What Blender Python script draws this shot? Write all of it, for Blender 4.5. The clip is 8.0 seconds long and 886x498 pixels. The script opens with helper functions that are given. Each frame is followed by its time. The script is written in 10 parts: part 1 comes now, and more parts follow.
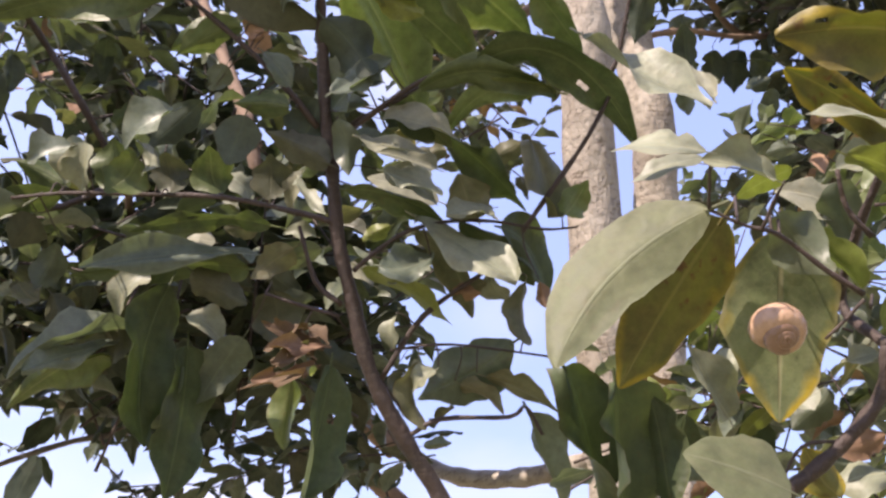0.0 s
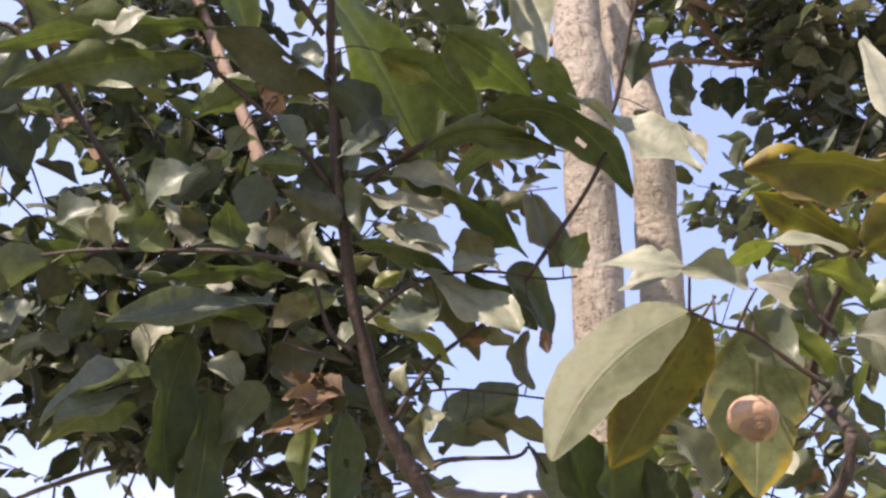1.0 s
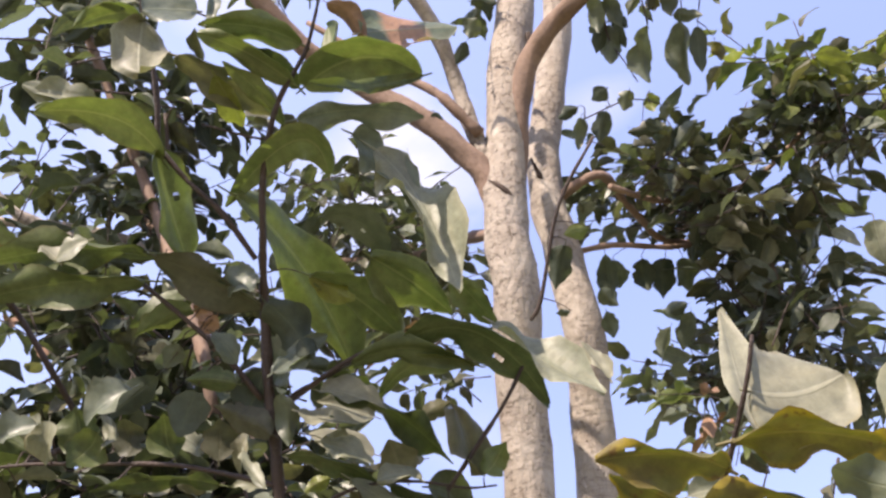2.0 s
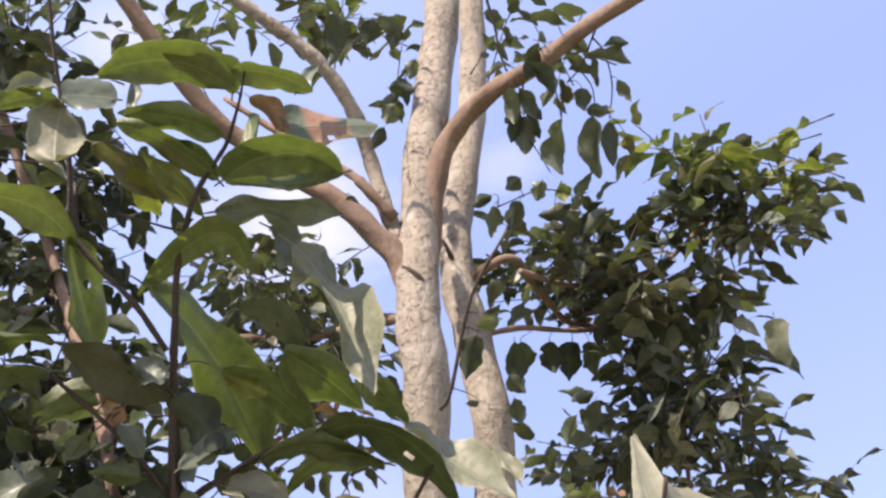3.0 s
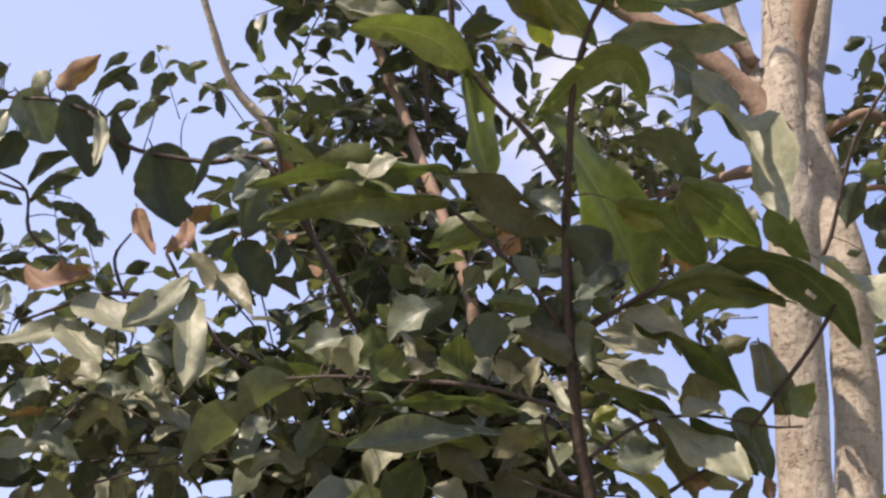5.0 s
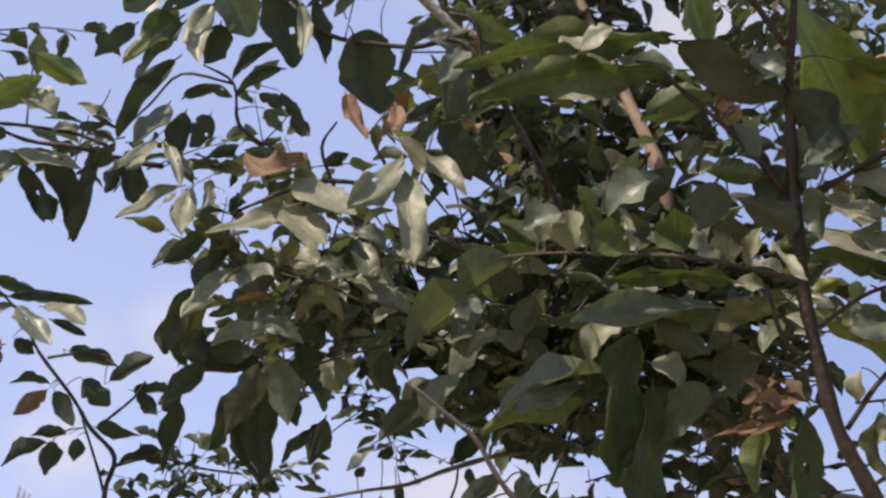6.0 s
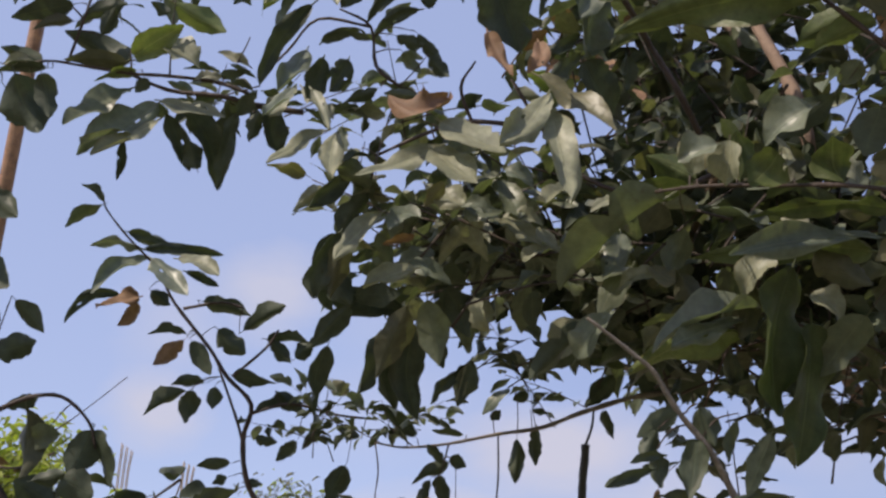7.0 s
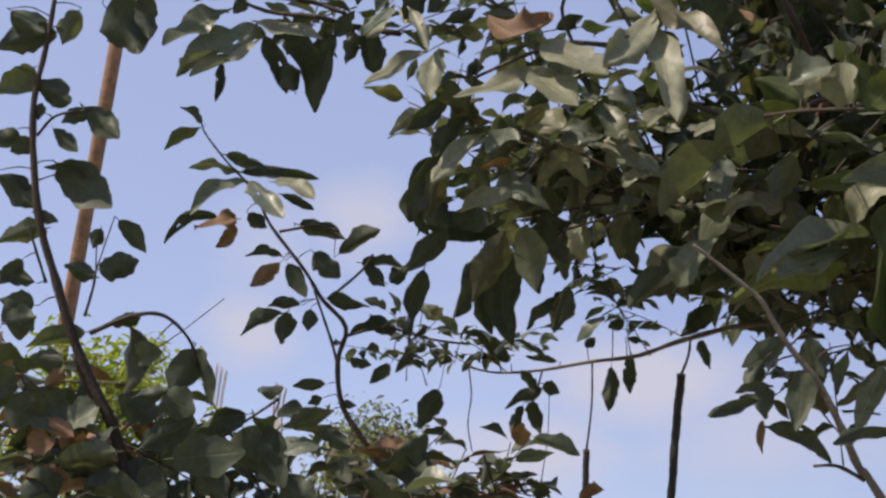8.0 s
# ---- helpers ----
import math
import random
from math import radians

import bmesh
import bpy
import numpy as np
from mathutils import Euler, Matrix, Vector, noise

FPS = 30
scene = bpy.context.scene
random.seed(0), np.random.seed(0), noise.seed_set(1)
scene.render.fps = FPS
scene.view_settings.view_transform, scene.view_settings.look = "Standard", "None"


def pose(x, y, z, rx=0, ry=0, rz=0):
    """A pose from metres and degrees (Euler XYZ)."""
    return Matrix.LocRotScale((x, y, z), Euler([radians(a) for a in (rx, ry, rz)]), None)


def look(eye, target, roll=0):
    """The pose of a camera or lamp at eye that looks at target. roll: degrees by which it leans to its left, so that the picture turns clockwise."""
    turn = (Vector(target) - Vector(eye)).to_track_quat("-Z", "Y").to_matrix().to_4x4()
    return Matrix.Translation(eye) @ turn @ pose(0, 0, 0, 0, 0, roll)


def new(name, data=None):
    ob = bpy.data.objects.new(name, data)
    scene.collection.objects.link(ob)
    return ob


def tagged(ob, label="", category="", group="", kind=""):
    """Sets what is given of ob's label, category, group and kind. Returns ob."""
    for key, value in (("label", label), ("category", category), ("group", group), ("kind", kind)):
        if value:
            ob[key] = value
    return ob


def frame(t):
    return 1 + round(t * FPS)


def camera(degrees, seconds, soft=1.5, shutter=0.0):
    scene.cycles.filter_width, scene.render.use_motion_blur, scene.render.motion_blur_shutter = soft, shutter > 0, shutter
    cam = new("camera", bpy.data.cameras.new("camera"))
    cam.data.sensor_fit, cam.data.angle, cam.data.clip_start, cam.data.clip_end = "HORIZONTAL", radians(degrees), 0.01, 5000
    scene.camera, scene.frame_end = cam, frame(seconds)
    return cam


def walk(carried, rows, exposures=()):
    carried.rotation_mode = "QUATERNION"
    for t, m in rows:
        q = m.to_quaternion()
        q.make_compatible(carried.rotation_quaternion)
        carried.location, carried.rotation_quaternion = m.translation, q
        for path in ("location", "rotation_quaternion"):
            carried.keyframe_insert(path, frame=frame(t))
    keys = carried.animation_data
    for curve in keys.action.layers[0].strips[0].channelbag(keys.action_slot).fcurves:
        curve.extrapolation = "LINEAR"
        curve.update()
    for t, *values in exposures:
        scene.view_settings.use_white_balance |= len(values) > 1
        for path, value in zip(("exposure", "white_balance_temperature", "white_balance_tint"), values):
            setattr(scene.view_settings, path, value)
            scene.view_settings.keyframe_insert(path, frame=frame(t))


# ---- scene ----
cam = camera(42.655, 8.0, soft=2.6)
walk(cam, [
    (0, look((0.3643, 0.0346, 1.5726), (1.1016, 1.6729, 2.4514), -6.915)),
    (0.2, look((0.3638, 0.0117, 1.5795), (1.0954, 1.6624, 2.4397), -6.509)),
    (0.5, look((0.3497, -0.0031, 1.5815), (1.0822, 1.6551, 2.4264), -6.812)),
    (0.7, look((0.3473, -0.0112, 1.5800), (1.0787, 1.6510, 2.4179), -6.720)),
    (1, look((0.3349, -0.0523, 1.6003), (1.0607, 1.5948, 2.4722), -7.368)),
    (1.2, look((0.3354, -0.0745, 1.6085), (1.0687, 1.5479, 2.5195), -8.068)),
    (1.5, look((0.3392, -0.1120, 1.6127), (1.0884, 1.4689, 2.5820), -8.882)),
    (1.7, look((0.3376, -0.1411, 1.6280), (1.0993, 1.4173, 2.6235), -9.030)),
    (2, look((0.3452, -0.1832, 1.6382), (1.1082, 1.3238, 2.7091), -9.297)),
    (2.2, look((0.3431, -0.1961, 1.6598), (1.1293, 1.2796, 2.7571), -9.275)),
    (2.4, look((0.3400, -0.2062, 1.6757), (1.1562, 1.2382, 2.7925), -9.505)),
    (2.65, look((0.3339, -0.2124, 1.6827), (1.1958, 1.1976, 2.8093), -10.206)),
    (2.95, look((0.3251, -0.2136, 1.6806), (1.2267, 1.1714, 2.8070), -10.930)),
    (3.15, look((0.3193, -0.2128, 1.6778), (1.2222, 1.1720, 2.8034), -10.903)),
    (3.3, look((0.3155, -0.2123, 1.6773), (1.1986, 1.1838, 2.8046), -10.415)),
    (3.5, look((0.3108, -0.2119, 1.6782), (1.1531, 1.2060, 2.8095), -9.436)),
    (3.8, look((0.2945, -0.1912, 1.6832), (1.0706, 1.2750, 2.8003), -7.888)),
    (4, look((0.2841, -0.1778, 1.6819), (0.9983, 1.3280, 2.7876), -6.257)),
    (4.2, look((0.2735, -0.1680, 1.6770), (0.9152, 1.3756, 2.7750), -5.234)),
    (4.5, look((0.2524, -0.1461, 1.6674), (0.8119, 1.4448, 2.7426), -3.723)),
    (4.75, look((0.2286, -0.1216, 1.6576), (0.7484, 1.5023, 2.7028), -2.583)),
    (5, look((0.2016, -0.0980, 1.6484), (0.6901, 1.5583, 2.6575), -1.665)),
    (5.3, look((0.1683, -0.0791, 1.6414), (0.6060, 1.6194, 2.6024), -1.003)),
    (5.5, look((0.1465, -0.0721, 1.6389), (0.5392, 1.6558, 2.5664), -0.759)),
    (5.8, look((0.1158, -0.0598, 1.6257), (0.4457, 1.6990, 2.5189), -0.437)),
    (6, look((0.0930, -0.0471, 1.6124), (0.3841, 1.7266, 2.4894), -0.226)),
    (6.2, look((0.0561, -0.0409, 1.6043), (0.3406, 1.7441, 2.4604), -0.552)),
    (6.5, look((0.0125, -0.0329, 1.5963), (0.2837, 1.7656, 2.4281), -0.909)),
    (6.7, look((0.0190, -0.0237, 1.6023), (0.2346, 1.7896, 2.4180), -0.318)),
    (7, look((0.0103, -0.0173, 1.5975), (0.1614, 1.8069, 2.4034), 0.237)),
    (7.2, look((0.0094, -0.0136, 1.5929), (0.1139, 1.8187, 2.3877), 0.954)),
    (7.5, look((0.0066, -0.0115, 1.5982), (0.0686, 1.8388, 2.3549), 1.571)),
    (7.7, look((0.0008, -0.0052, 1.6006), (0.0406, 1.8570, 2.3291), 1.981)),
    (8, look((-0.0000, 0.0000, 1.6000), (0.0000, 1.8796, 2.2834), 2.648)),
], exposures=[(0, 2.17, 7050, 21), (2.2, 2.12, 7150, 20), (3.5, 1.99, 7150, 18), (4.2, 1.95, 7400, 18), (5.5, 1.74, 7400, 17), (6.5, 1.30, 7200, 14), (8, 1.23, 7300, 14)])

# ---- world and sun ----
SUN_AZ, SUN_EL = radians(240), radians(50)  # azimuth clockwise from +y, elevation
world = bpy.data.worlds.new("world")
scene.world = world
world.use_nodes = True
wn, wl = world.node_tree.nodes, world.node_tree.links
wn.clear()
w_out = wn.new("ShaderNodeOutputWorld")
w_bg = wn.new("ShaderNodeBackground")
w_sky = wn.new("ShaderNodeTexSky")
w_sky.sky_type = "NISHITA"
w_sky.sun_disc = False
w_sky.sun_elevation, w_sky.sun_rotation = SUN_EL, SUN_AZ
w_sky.air_density, w_sky.dust_density, w_sky.ozone_density = 1.0, 1.2, 1.0
w_sat = wn.new("ShaderNodeHueSaturation")
w_sat.inputs["Saturation"].default_value = 0.92
w_sat.inputs["Hue"].default_value = 0.515
w_co = wn.new("ShaderNodeTexCoord")
w_map = wn.new("ShaderNodeMapping")
w_map.inputs["Scale"].default_value = (1.0, 1.0, 2.2)
w_noise = wn.new("ShaderNodeTexNoise")
wl.new(w_co.outputs["Generated"], w_map.inputs["Vector"])
wl.new(w_map.outputs["Vector"], w_noise.inputs["Vector"])
w_noise.inputs["Scale"].default_value = 14.0
w_noise.inputs["Detail"].default_value = 6.0
w_noise.inputs["Roughness"].default_value = 0.52
# soft clouds: direction of the middle, half width and half height in radians, weight
CLOUDS = [
    ((0.335, 0.733, 0.592), 0.085, 0.060, 1.0), ((0.486, 0.625, 0.611), 0.040, 0.020, 0.35), ((0.171, 0.677, 0.716), 0.050, 0.030, 0.6),
    ((0.325, 0.711, 0.624), 0.050, 0.040, 1.0), ((0.119, 0.773, 0.624), 0.040, 0.030, 0.25), ((-0.152, 0.931, 0.333), 0.050, 0.050, 0.4),
    ((-0.073, 0.93, 0.361), 0.050, 0.040, 0.75), ((-0.165, 0.95, 0.265), 0.045, 0.035, 0.85), ((0.183, 0.955, 0.232), 0.110, 0.045, 0.95),
    ((0.079, 0.982, 0.174), 0.090, 0.040, 0.9), ((0.018, 0.939, 0.343), 0.040, 0.03, 0.12), ((0.045, 0.962, 0.27), 0.090, 0.045, 0.22),
    ((0.27, 0.945, 0.19), 0.120, 0.050, 0.6), ((0.409, 0.883, 0.23), 0.110, 0.050, 0.35), ((0.425, 0.822, 0.379), 0.050, 0.040, 0.2),
]


def world_calc(op, a, b=0.0, clamp=False):
    n = wn.new("ShaderNodeMath")
    n.operation, n.use_clamp = op, clamp
    for i, v in enumerate((a, b)):
        if isinstance(v, (int, float)):
            n.inputs[i].default_value = v
        else:
            wl.new(v, n.inputs[i])
    return n.outputs[0]


banks = {}
for way, half_w, half_h, weight in CLOUDS:
    sub = wn.new("ShaderNodeVectorMath")
    sub.operation = "SUBTRACT"
    sub.inputs[1].default_value = way
    wl.new(w_co.outputs["Generated"], sub.inputs[0])
    squash = wn.new("ShaderNodeVectorMath")
    squash.operation = "MULTIPLY"
    squash.inputs[1].default_value = (1 / half_w, 1 / half_w, 1 / half_h)
    wl.new(sub.outputs[0], squash.inputs[0])
    size = wn.new("ShaderNodeVectorMath")
    size.operation = "LENGTH"
    wl.new(squash.outputs[0], size.inputs[0])
    puff = world_calc("SUBTRACT", 1.7, world_calc("ADD", size.outputs["Value"], w_noise.outputs["Fac"]))
    puff = world_calc("MULTIPLY", world_calc("MULTIPLY", puff, 1.1, True), weight)
    bank = "high" if way[2] > 0.4 else "low"
    banks[bank] = world_calc("MAXIMUM", banks[bank], puff) if bank in banks else puff
w_mix = wn.new("ShaderNodeMixRGB")
w_mix.inputs["Color2"].default_value = (1.66, 1.82, 2.30, 1)
wl.new(banks["high"], w_mix.inputs["Fac"])
w_low = wn.new("ShaderNodeMixRGB")  # the low bank is brighter than the thin clouds overhead
w_low.inputs["Color2"].default_value = (1.80, 1.94, 2.52, 1)
wl.new(banks["low"], w_low.inputs["Fac"])
wl.new(w_mix.outputs["Color"], w_low.inputs["Color1"])
wl.new(w_sky.outputs["Color"], w_sat.inputs["Color"])
w_haze = wn.new("ShaderNodeMixRGB")  # humid air evens the blue out
w_haze.inputs["Fac"].default_value = 0.78
w_toward = wn.new("ShaderNodeVectorMath")  # paler and hazier on the sun's side, deeper blue away from it
w_toward.operation = "DOT_PRODUCT"
w_toward.inputs[1].default_value = (math.sin(SUN_AZ), math.cos(SUN_AZ), 0)
wl.new(w_co.outputs["Generated"], w_toward.inputs[0])
w_side = wn.new("ShaderNodeMapRange")
w_side.inputs["From Min"].default_value, w_side.inputs["From Max"].default_value = -0.80, -0.50
wl.new(w_toward.outputs["Value"], w_side.inputs["Value"])
w_tone = wn.new("ShaderNodeMixRGB")
w_tone.inputs["Color1"].default_value = (0.64, 0.945, 1.89, 1)
w_tone.inputs["Color2"].default_value = (1.02, 1.37, 2.36, 1)
wl.new(w_side.outputs["Result"], w_tone.inputs["Fac"])
wl.new(w_tone.outputs["Color"], w_haze.inputs["Color2"])
wl.new(w_sat.outputs["Color"], w_haze.inputs["Color1"])
wl.new(w_haze.outputs["Color"], w_mix.inputs["Color1"])
wl.new(w_low.outputs["Color"], w_bg.inputs["Color"])
w_bg.inputs["Strength"].default_value = 0.134
wl.new(w_bg.outputs["Background"], w_out.inputs["Surface"])

sun_data = bpy.data.lights.new("sun", "SUN")
sun_data.energy, sun_data.angle, sun_data.color = 2.4, radians(0.6), (1.0, 0.94, 0.84)
sun = new("sun", sun_data)
SUN_DIR = Vector((math.sin(SUN_AZ) * math.cos(SUN_EL), math.cos(SUN_AZ) * math.cos(SUN_EL), math.sin(SUN_EL)))
sun.matrix_world = look(SUN_DIR * 30, (0, 0, 0))


# ---- materials ----
def node_material(name):
    m = bpy.data.materials.new(name)
    m.use_nodes = True
    m.node_tree.nodes.clear()
    return m, m.node_tree.nodes, m.node_tree.links


def rgb_mix(ns, ls, fac, a, b, blend="MIX"):
    n = ns.new("ShaderNodeMixRGB")
    n.blend_type = blend
    for key, v in (("Fac", fac), ("Color1", a), ("Color2", b)):
        if isinstance(v, (int, float)):
            n.inputs[key].default_value = v
        elif isinstance(v, tuple):
            n.inputs[key].default_value = (*v, 1)
        else:
            ls.new(v, n.inputs[key])
    return n.outputs["Color"]


def calc(ns, ls, op, a, b=0.0, clamp=False):
    n = ns.new("ShaderNodeMath")
    n.operation, n.use_clamp = op, clamp
    for i, v in enumerate((a, b)):
        if isinstance(v, (int, float)):
            n.inputs[i].default_value = v
        else:
            ls.new(v, n.inputs[i])
    return n.outputs[0]


def ramp(ns, ls, fac, lo, hi):
    n = ns.new("ShaderNodeMapRange")
    n.inputs["From Min"].default_value, n.inputs["From Max"].default_value = lo, hi
    ls.new(fac, n.inputs["Value"])
    return n.outputs["Result"]


def leaf_material(name, top, tip, rib, spots, spot_amount, glow, rough=0.42, edge=None, band=None, sheen=0.36):
    """A leaf blade: two tints, pale midrib and side veins, blotches, gloss, and light passing through."""
    m, ns, ls = node_material(name)
    out = ns.new("ShaderNodeOutputMaterial")
    uv = ns.new("ShaderNodeUVMap")
    uv.uv_map = "blade"
    sep = ns.new("ShaderNodeSeparateXYZ")
    ls.new(uv.outputs["UV"], sep.inputs["Vector"])
    info, geo = ns.new("ShaderNodeObjectInfo"), ns.new("ShaderNodeNewGeometry")
    rand = calc(ns, ls, "FRACT", calc(ns, ls, "ADD", info.outputs["Random"], geo.outputs["Random Per Island"]))
    co = ns.new("ShaderNodeTexCoord")
    big = ns.new("ShaderNodeTexNoise")
    big.inputs["Scale"].default_value, big.inputs["Detail"].default_value = 22.0, 4.0
    ls.new(geo.outputs["Position"], big.inputs["Vector"])
    fine = ns.new("ShaderNodeTexNoise")
    fine.inputs["Scale"].default_value, fine.inputs["Detail"].default_value = 160.0, 3.0
    ls.new(geo.outputs["Position"], fine.inputs["Vector"])
    col = rgb_mix(ns, ls, ramp(ns, ls, rand, 0.1, 0.9), top, tip)
    col = rgb_mix(ns, ls, calc(ns, ls, "MULTIPLY", ramp(ns, ls, big.outputs["Fac"], 0.35, 0.7), 0.55), col, tip)
    lay = ns.new("ShaderNodeCombineXYZ")  # streaks that run out along the blade
    ls.new(calc(ns, ls, "MULTIPLY", sep.outputs["X"], 7.0), lay.inputs["X"])
    ls.new(calc(ns, ls, "MULTIPLY", sep.outputs["Y"], 2.2), lay.inputs["Y"])
    ls.new(calc(ns, ls, "MULTIPLY", rand, 40.0), lay.inputs["Z"])
    streak = ns.new("ShaderNodeTexNoise")
    streak.inputs["Scale"].default_value, streak.inputs["Detail"].default_value = 1.0, 5.0
    ls.new(lay.outputs["Vector"], streak.inputs["Vector"])
    col = rgb_mix(ns, ls, calc(ns, ls, "MULTIPLY", ramp(ns, ls, streak.outputs["Fac"], 0.40, 0.68), 0.32), col, rgb_mix(ns, ls, 0.5, rib, spots))
    across = calc(ns, ls, "ABSOLUTE", calc(ns, ls, "SUBTRACT", sep.outputs["X"], 0.5))
    if edge:
        rind = calc(ns, ls, "ADD", across, calc(ns, ls, "MULTIPLY", ramp(ns, ls, sep.outputs["Y"], 0.62, 1.0), 0.28))
        rind = ramp(ns, ls, calc(ns, ls, "ADD", rind, calc(ns, ls, "MULTIPLY", big.outputs["Fac"], 0.7)), 0.75, 0.91)
        col = rgb_mix(ns, ls, rind, col, edge)
        blot = ns.new("ShaderNodeTexNoise")  # withered patches
        blot.inputs["Scale"].default_value, blot.inputs["Detail"].default_value = 38.0, 3.0
        ls.new(geo.outputs["Position"], blot.inputs["Vector"])
        col = rgb_mix(ns, ls, calc(ns, ls, "MULTIPLY", ramp(ns, ls, blot.outputs["Fac"], 0.50, 0.64), 0.75), col, rgb_mix(ns, ls, 0.5, top, spots))
    if band:  # a scorched patch across the middle of the blade
        patch = calc(ns, ls, "ABSOLUTE", calc(ns, ls, "SUBTRACT", calc(ns, ls, "ADD", sep.outputs["Y"], calc(ns, ls, "MULTIPLY", big.outputs["Fac"], 0.5)), 0.70))
        col = rgb_mix(ns, ls, ramp(ns, ls, patch, 0.24, 0.14), col, band)
    spot = ramp(ns, ls, fine.outputs["Fac"], 0.60, 0.68)
    spot = calc(ns, ls, "MULTIPLY", spot, ramp(ns, ls, big.outputs["Fac"], 0.45, 0.62))
    col = rgb_mix(ns, ls, calc(ns, ls, "MULTIPLY", spot, spot_amount), col, spots)
    # side veins sweep forward from the midrib
    sweep = calc(ns, ls, "SUBTRACT", calc(ns, ls, "MULTIPLY", sep.outputs["Y"], 11.0), calc(ns, ls, "MULTIPLY", across, 6.0))
    vein = ramp(ns, ls, calc(ns, ls, "ABSOLUTE", calc(ns, ls, "SUBTRACT", calc(ns, ls, "FRACT", sweep), 0.5)), 0.07, 0.0)
    net = ns.new("ShaderNodeTexVoronoi")  # the fine net between the veins
    net.feature = "DISTANCE_TO_EDGE"
    net.inputs["Scale"].default_value = 210.0
    ls.new(geo.outputs["Position"], net.inputs["Vector"])
    mesh_line = ramp(ns, ls, net.outputs["Distance"], 0.10, 0.0)
    col = rgb_mix(ns, ls, calc(ns, ls, "MULTIPLY", mesh_line, 0.10), col, rib)
    grain = ns.new("ShaderNodeTexNoise")
    grain.inputs["Scale"].default_value, grain.inputs["Detail"].default_value = 75.0, 6.0
    grain.inputs["Roughness"].default_value = 0.65
    ls.new(geo.outputs["Position"], grain.inputs["Vector"])
    shade = ns.new("ShaderNodeHueSaturation")
    ls.new(col, shade.inputs["Color"])
    ls.new(calc(ns, ls, "ADD", calc(ns, ls, "MULTIPLY", ramp(ns, ls, grain.outputs["Fac"], 0.3, 0.7), 0.5), 0.75), shade.inputs["Value"])
    col = shade.outputs["Color"]
    col = rgb_mix(ns, ls, calc(ns, ls, "MULTIPLY", vein, 0.06), col, rib)
    rim = ramp(ns, ls, across, 0.455, 0.49)
    scorch = calc(ns, ls, "GREATER_THAN", rand, 0.78)
    col = rgb_mix(ns, ls, calc(ns, ls, "MULTIPLY", rim, 0.45), col, rgb_mix(ns, ls, scorch, rib, spots))
    mid = ramp(ns, ls, across, 0.03, 0.012)
    col = rgb_mix(ns, ls, calc(ns, ls, "MULTIPLY", mid, 0.5), col, rib)
    bump = ns.new("ShaderNodeBump")
    bump.inputs["Strength"].default_value, bump.inputs["Distance"].default_value = 0.35, 0.002
    height = calc(ns, ls, "ADD", calc(ns, ls, "MULTIPLY", vein, 0.05), calc(ns, ls, "ADD", mid, calc(ns, ls, "MULTIPLY", fine.outputs["Fac"], 0.35)))
    ls.new(height, bump.inputs["Height"])
    swell = ns.new("ShaderNodeTexNoise")  # the blade puckers between its veins
    swell.inputs["Scale"].default_value, swell.inputs["Detail"].default_value = 48.0, 2.0
    ls.new(geo.outputs["Position"], swell.inputs["Vector"])
    pucker = ns.new("ShaderNodeBump")
    pucker.inputs["Strength"].default_value, pucker.inputs["Distance"].default_value = 0.28, 0.008
    ls.new(calc(ns, ls, "ADD", swell.outputs["Fac"], calc(ns, ls, "MULTIPLY", across, 0.3)), pucker.inputs["Height"])
    ls.new(pucker.outputs["Normal"], bump.inputs["Normal"])
    bs = ns.new("ShaderNodeBsdfPrincipled")
    ls.new(calc(ns, ls, "ADD", calc(ns, ls, "MULTIPLY", grain.outputs["Fac"], 0.3), rough - 0.15), bs.inputs["Roughness"])
    bs.inputs["Specular IOR Level"].default_value = sheen
    ls.new(col, bs.inputs["Base Color"])
    ls.new(bump.outputs["Normal"], bs.inputs["Normal"])
    tr = ns.new("ShaderNodeBsdfTranslucent")
    ls.new(rgb_mix(ns, ls, 1.0, col, (1.25, 1.45, 0.65), "MULTIPLY"), tr.inputs["Color"])
    mix = ns.new("ShaderNodeMixShader")
    mix.inputs["Fac"].default_value = glow
    ls.new(bs.outputs["BSDF"], mix.inputs[1])
    ls.new(tr.outputs["BSDF"], mix.inputs[2])
    ls.new(mix.outputs["Shader"], out.inputs["Surface"])
    return m


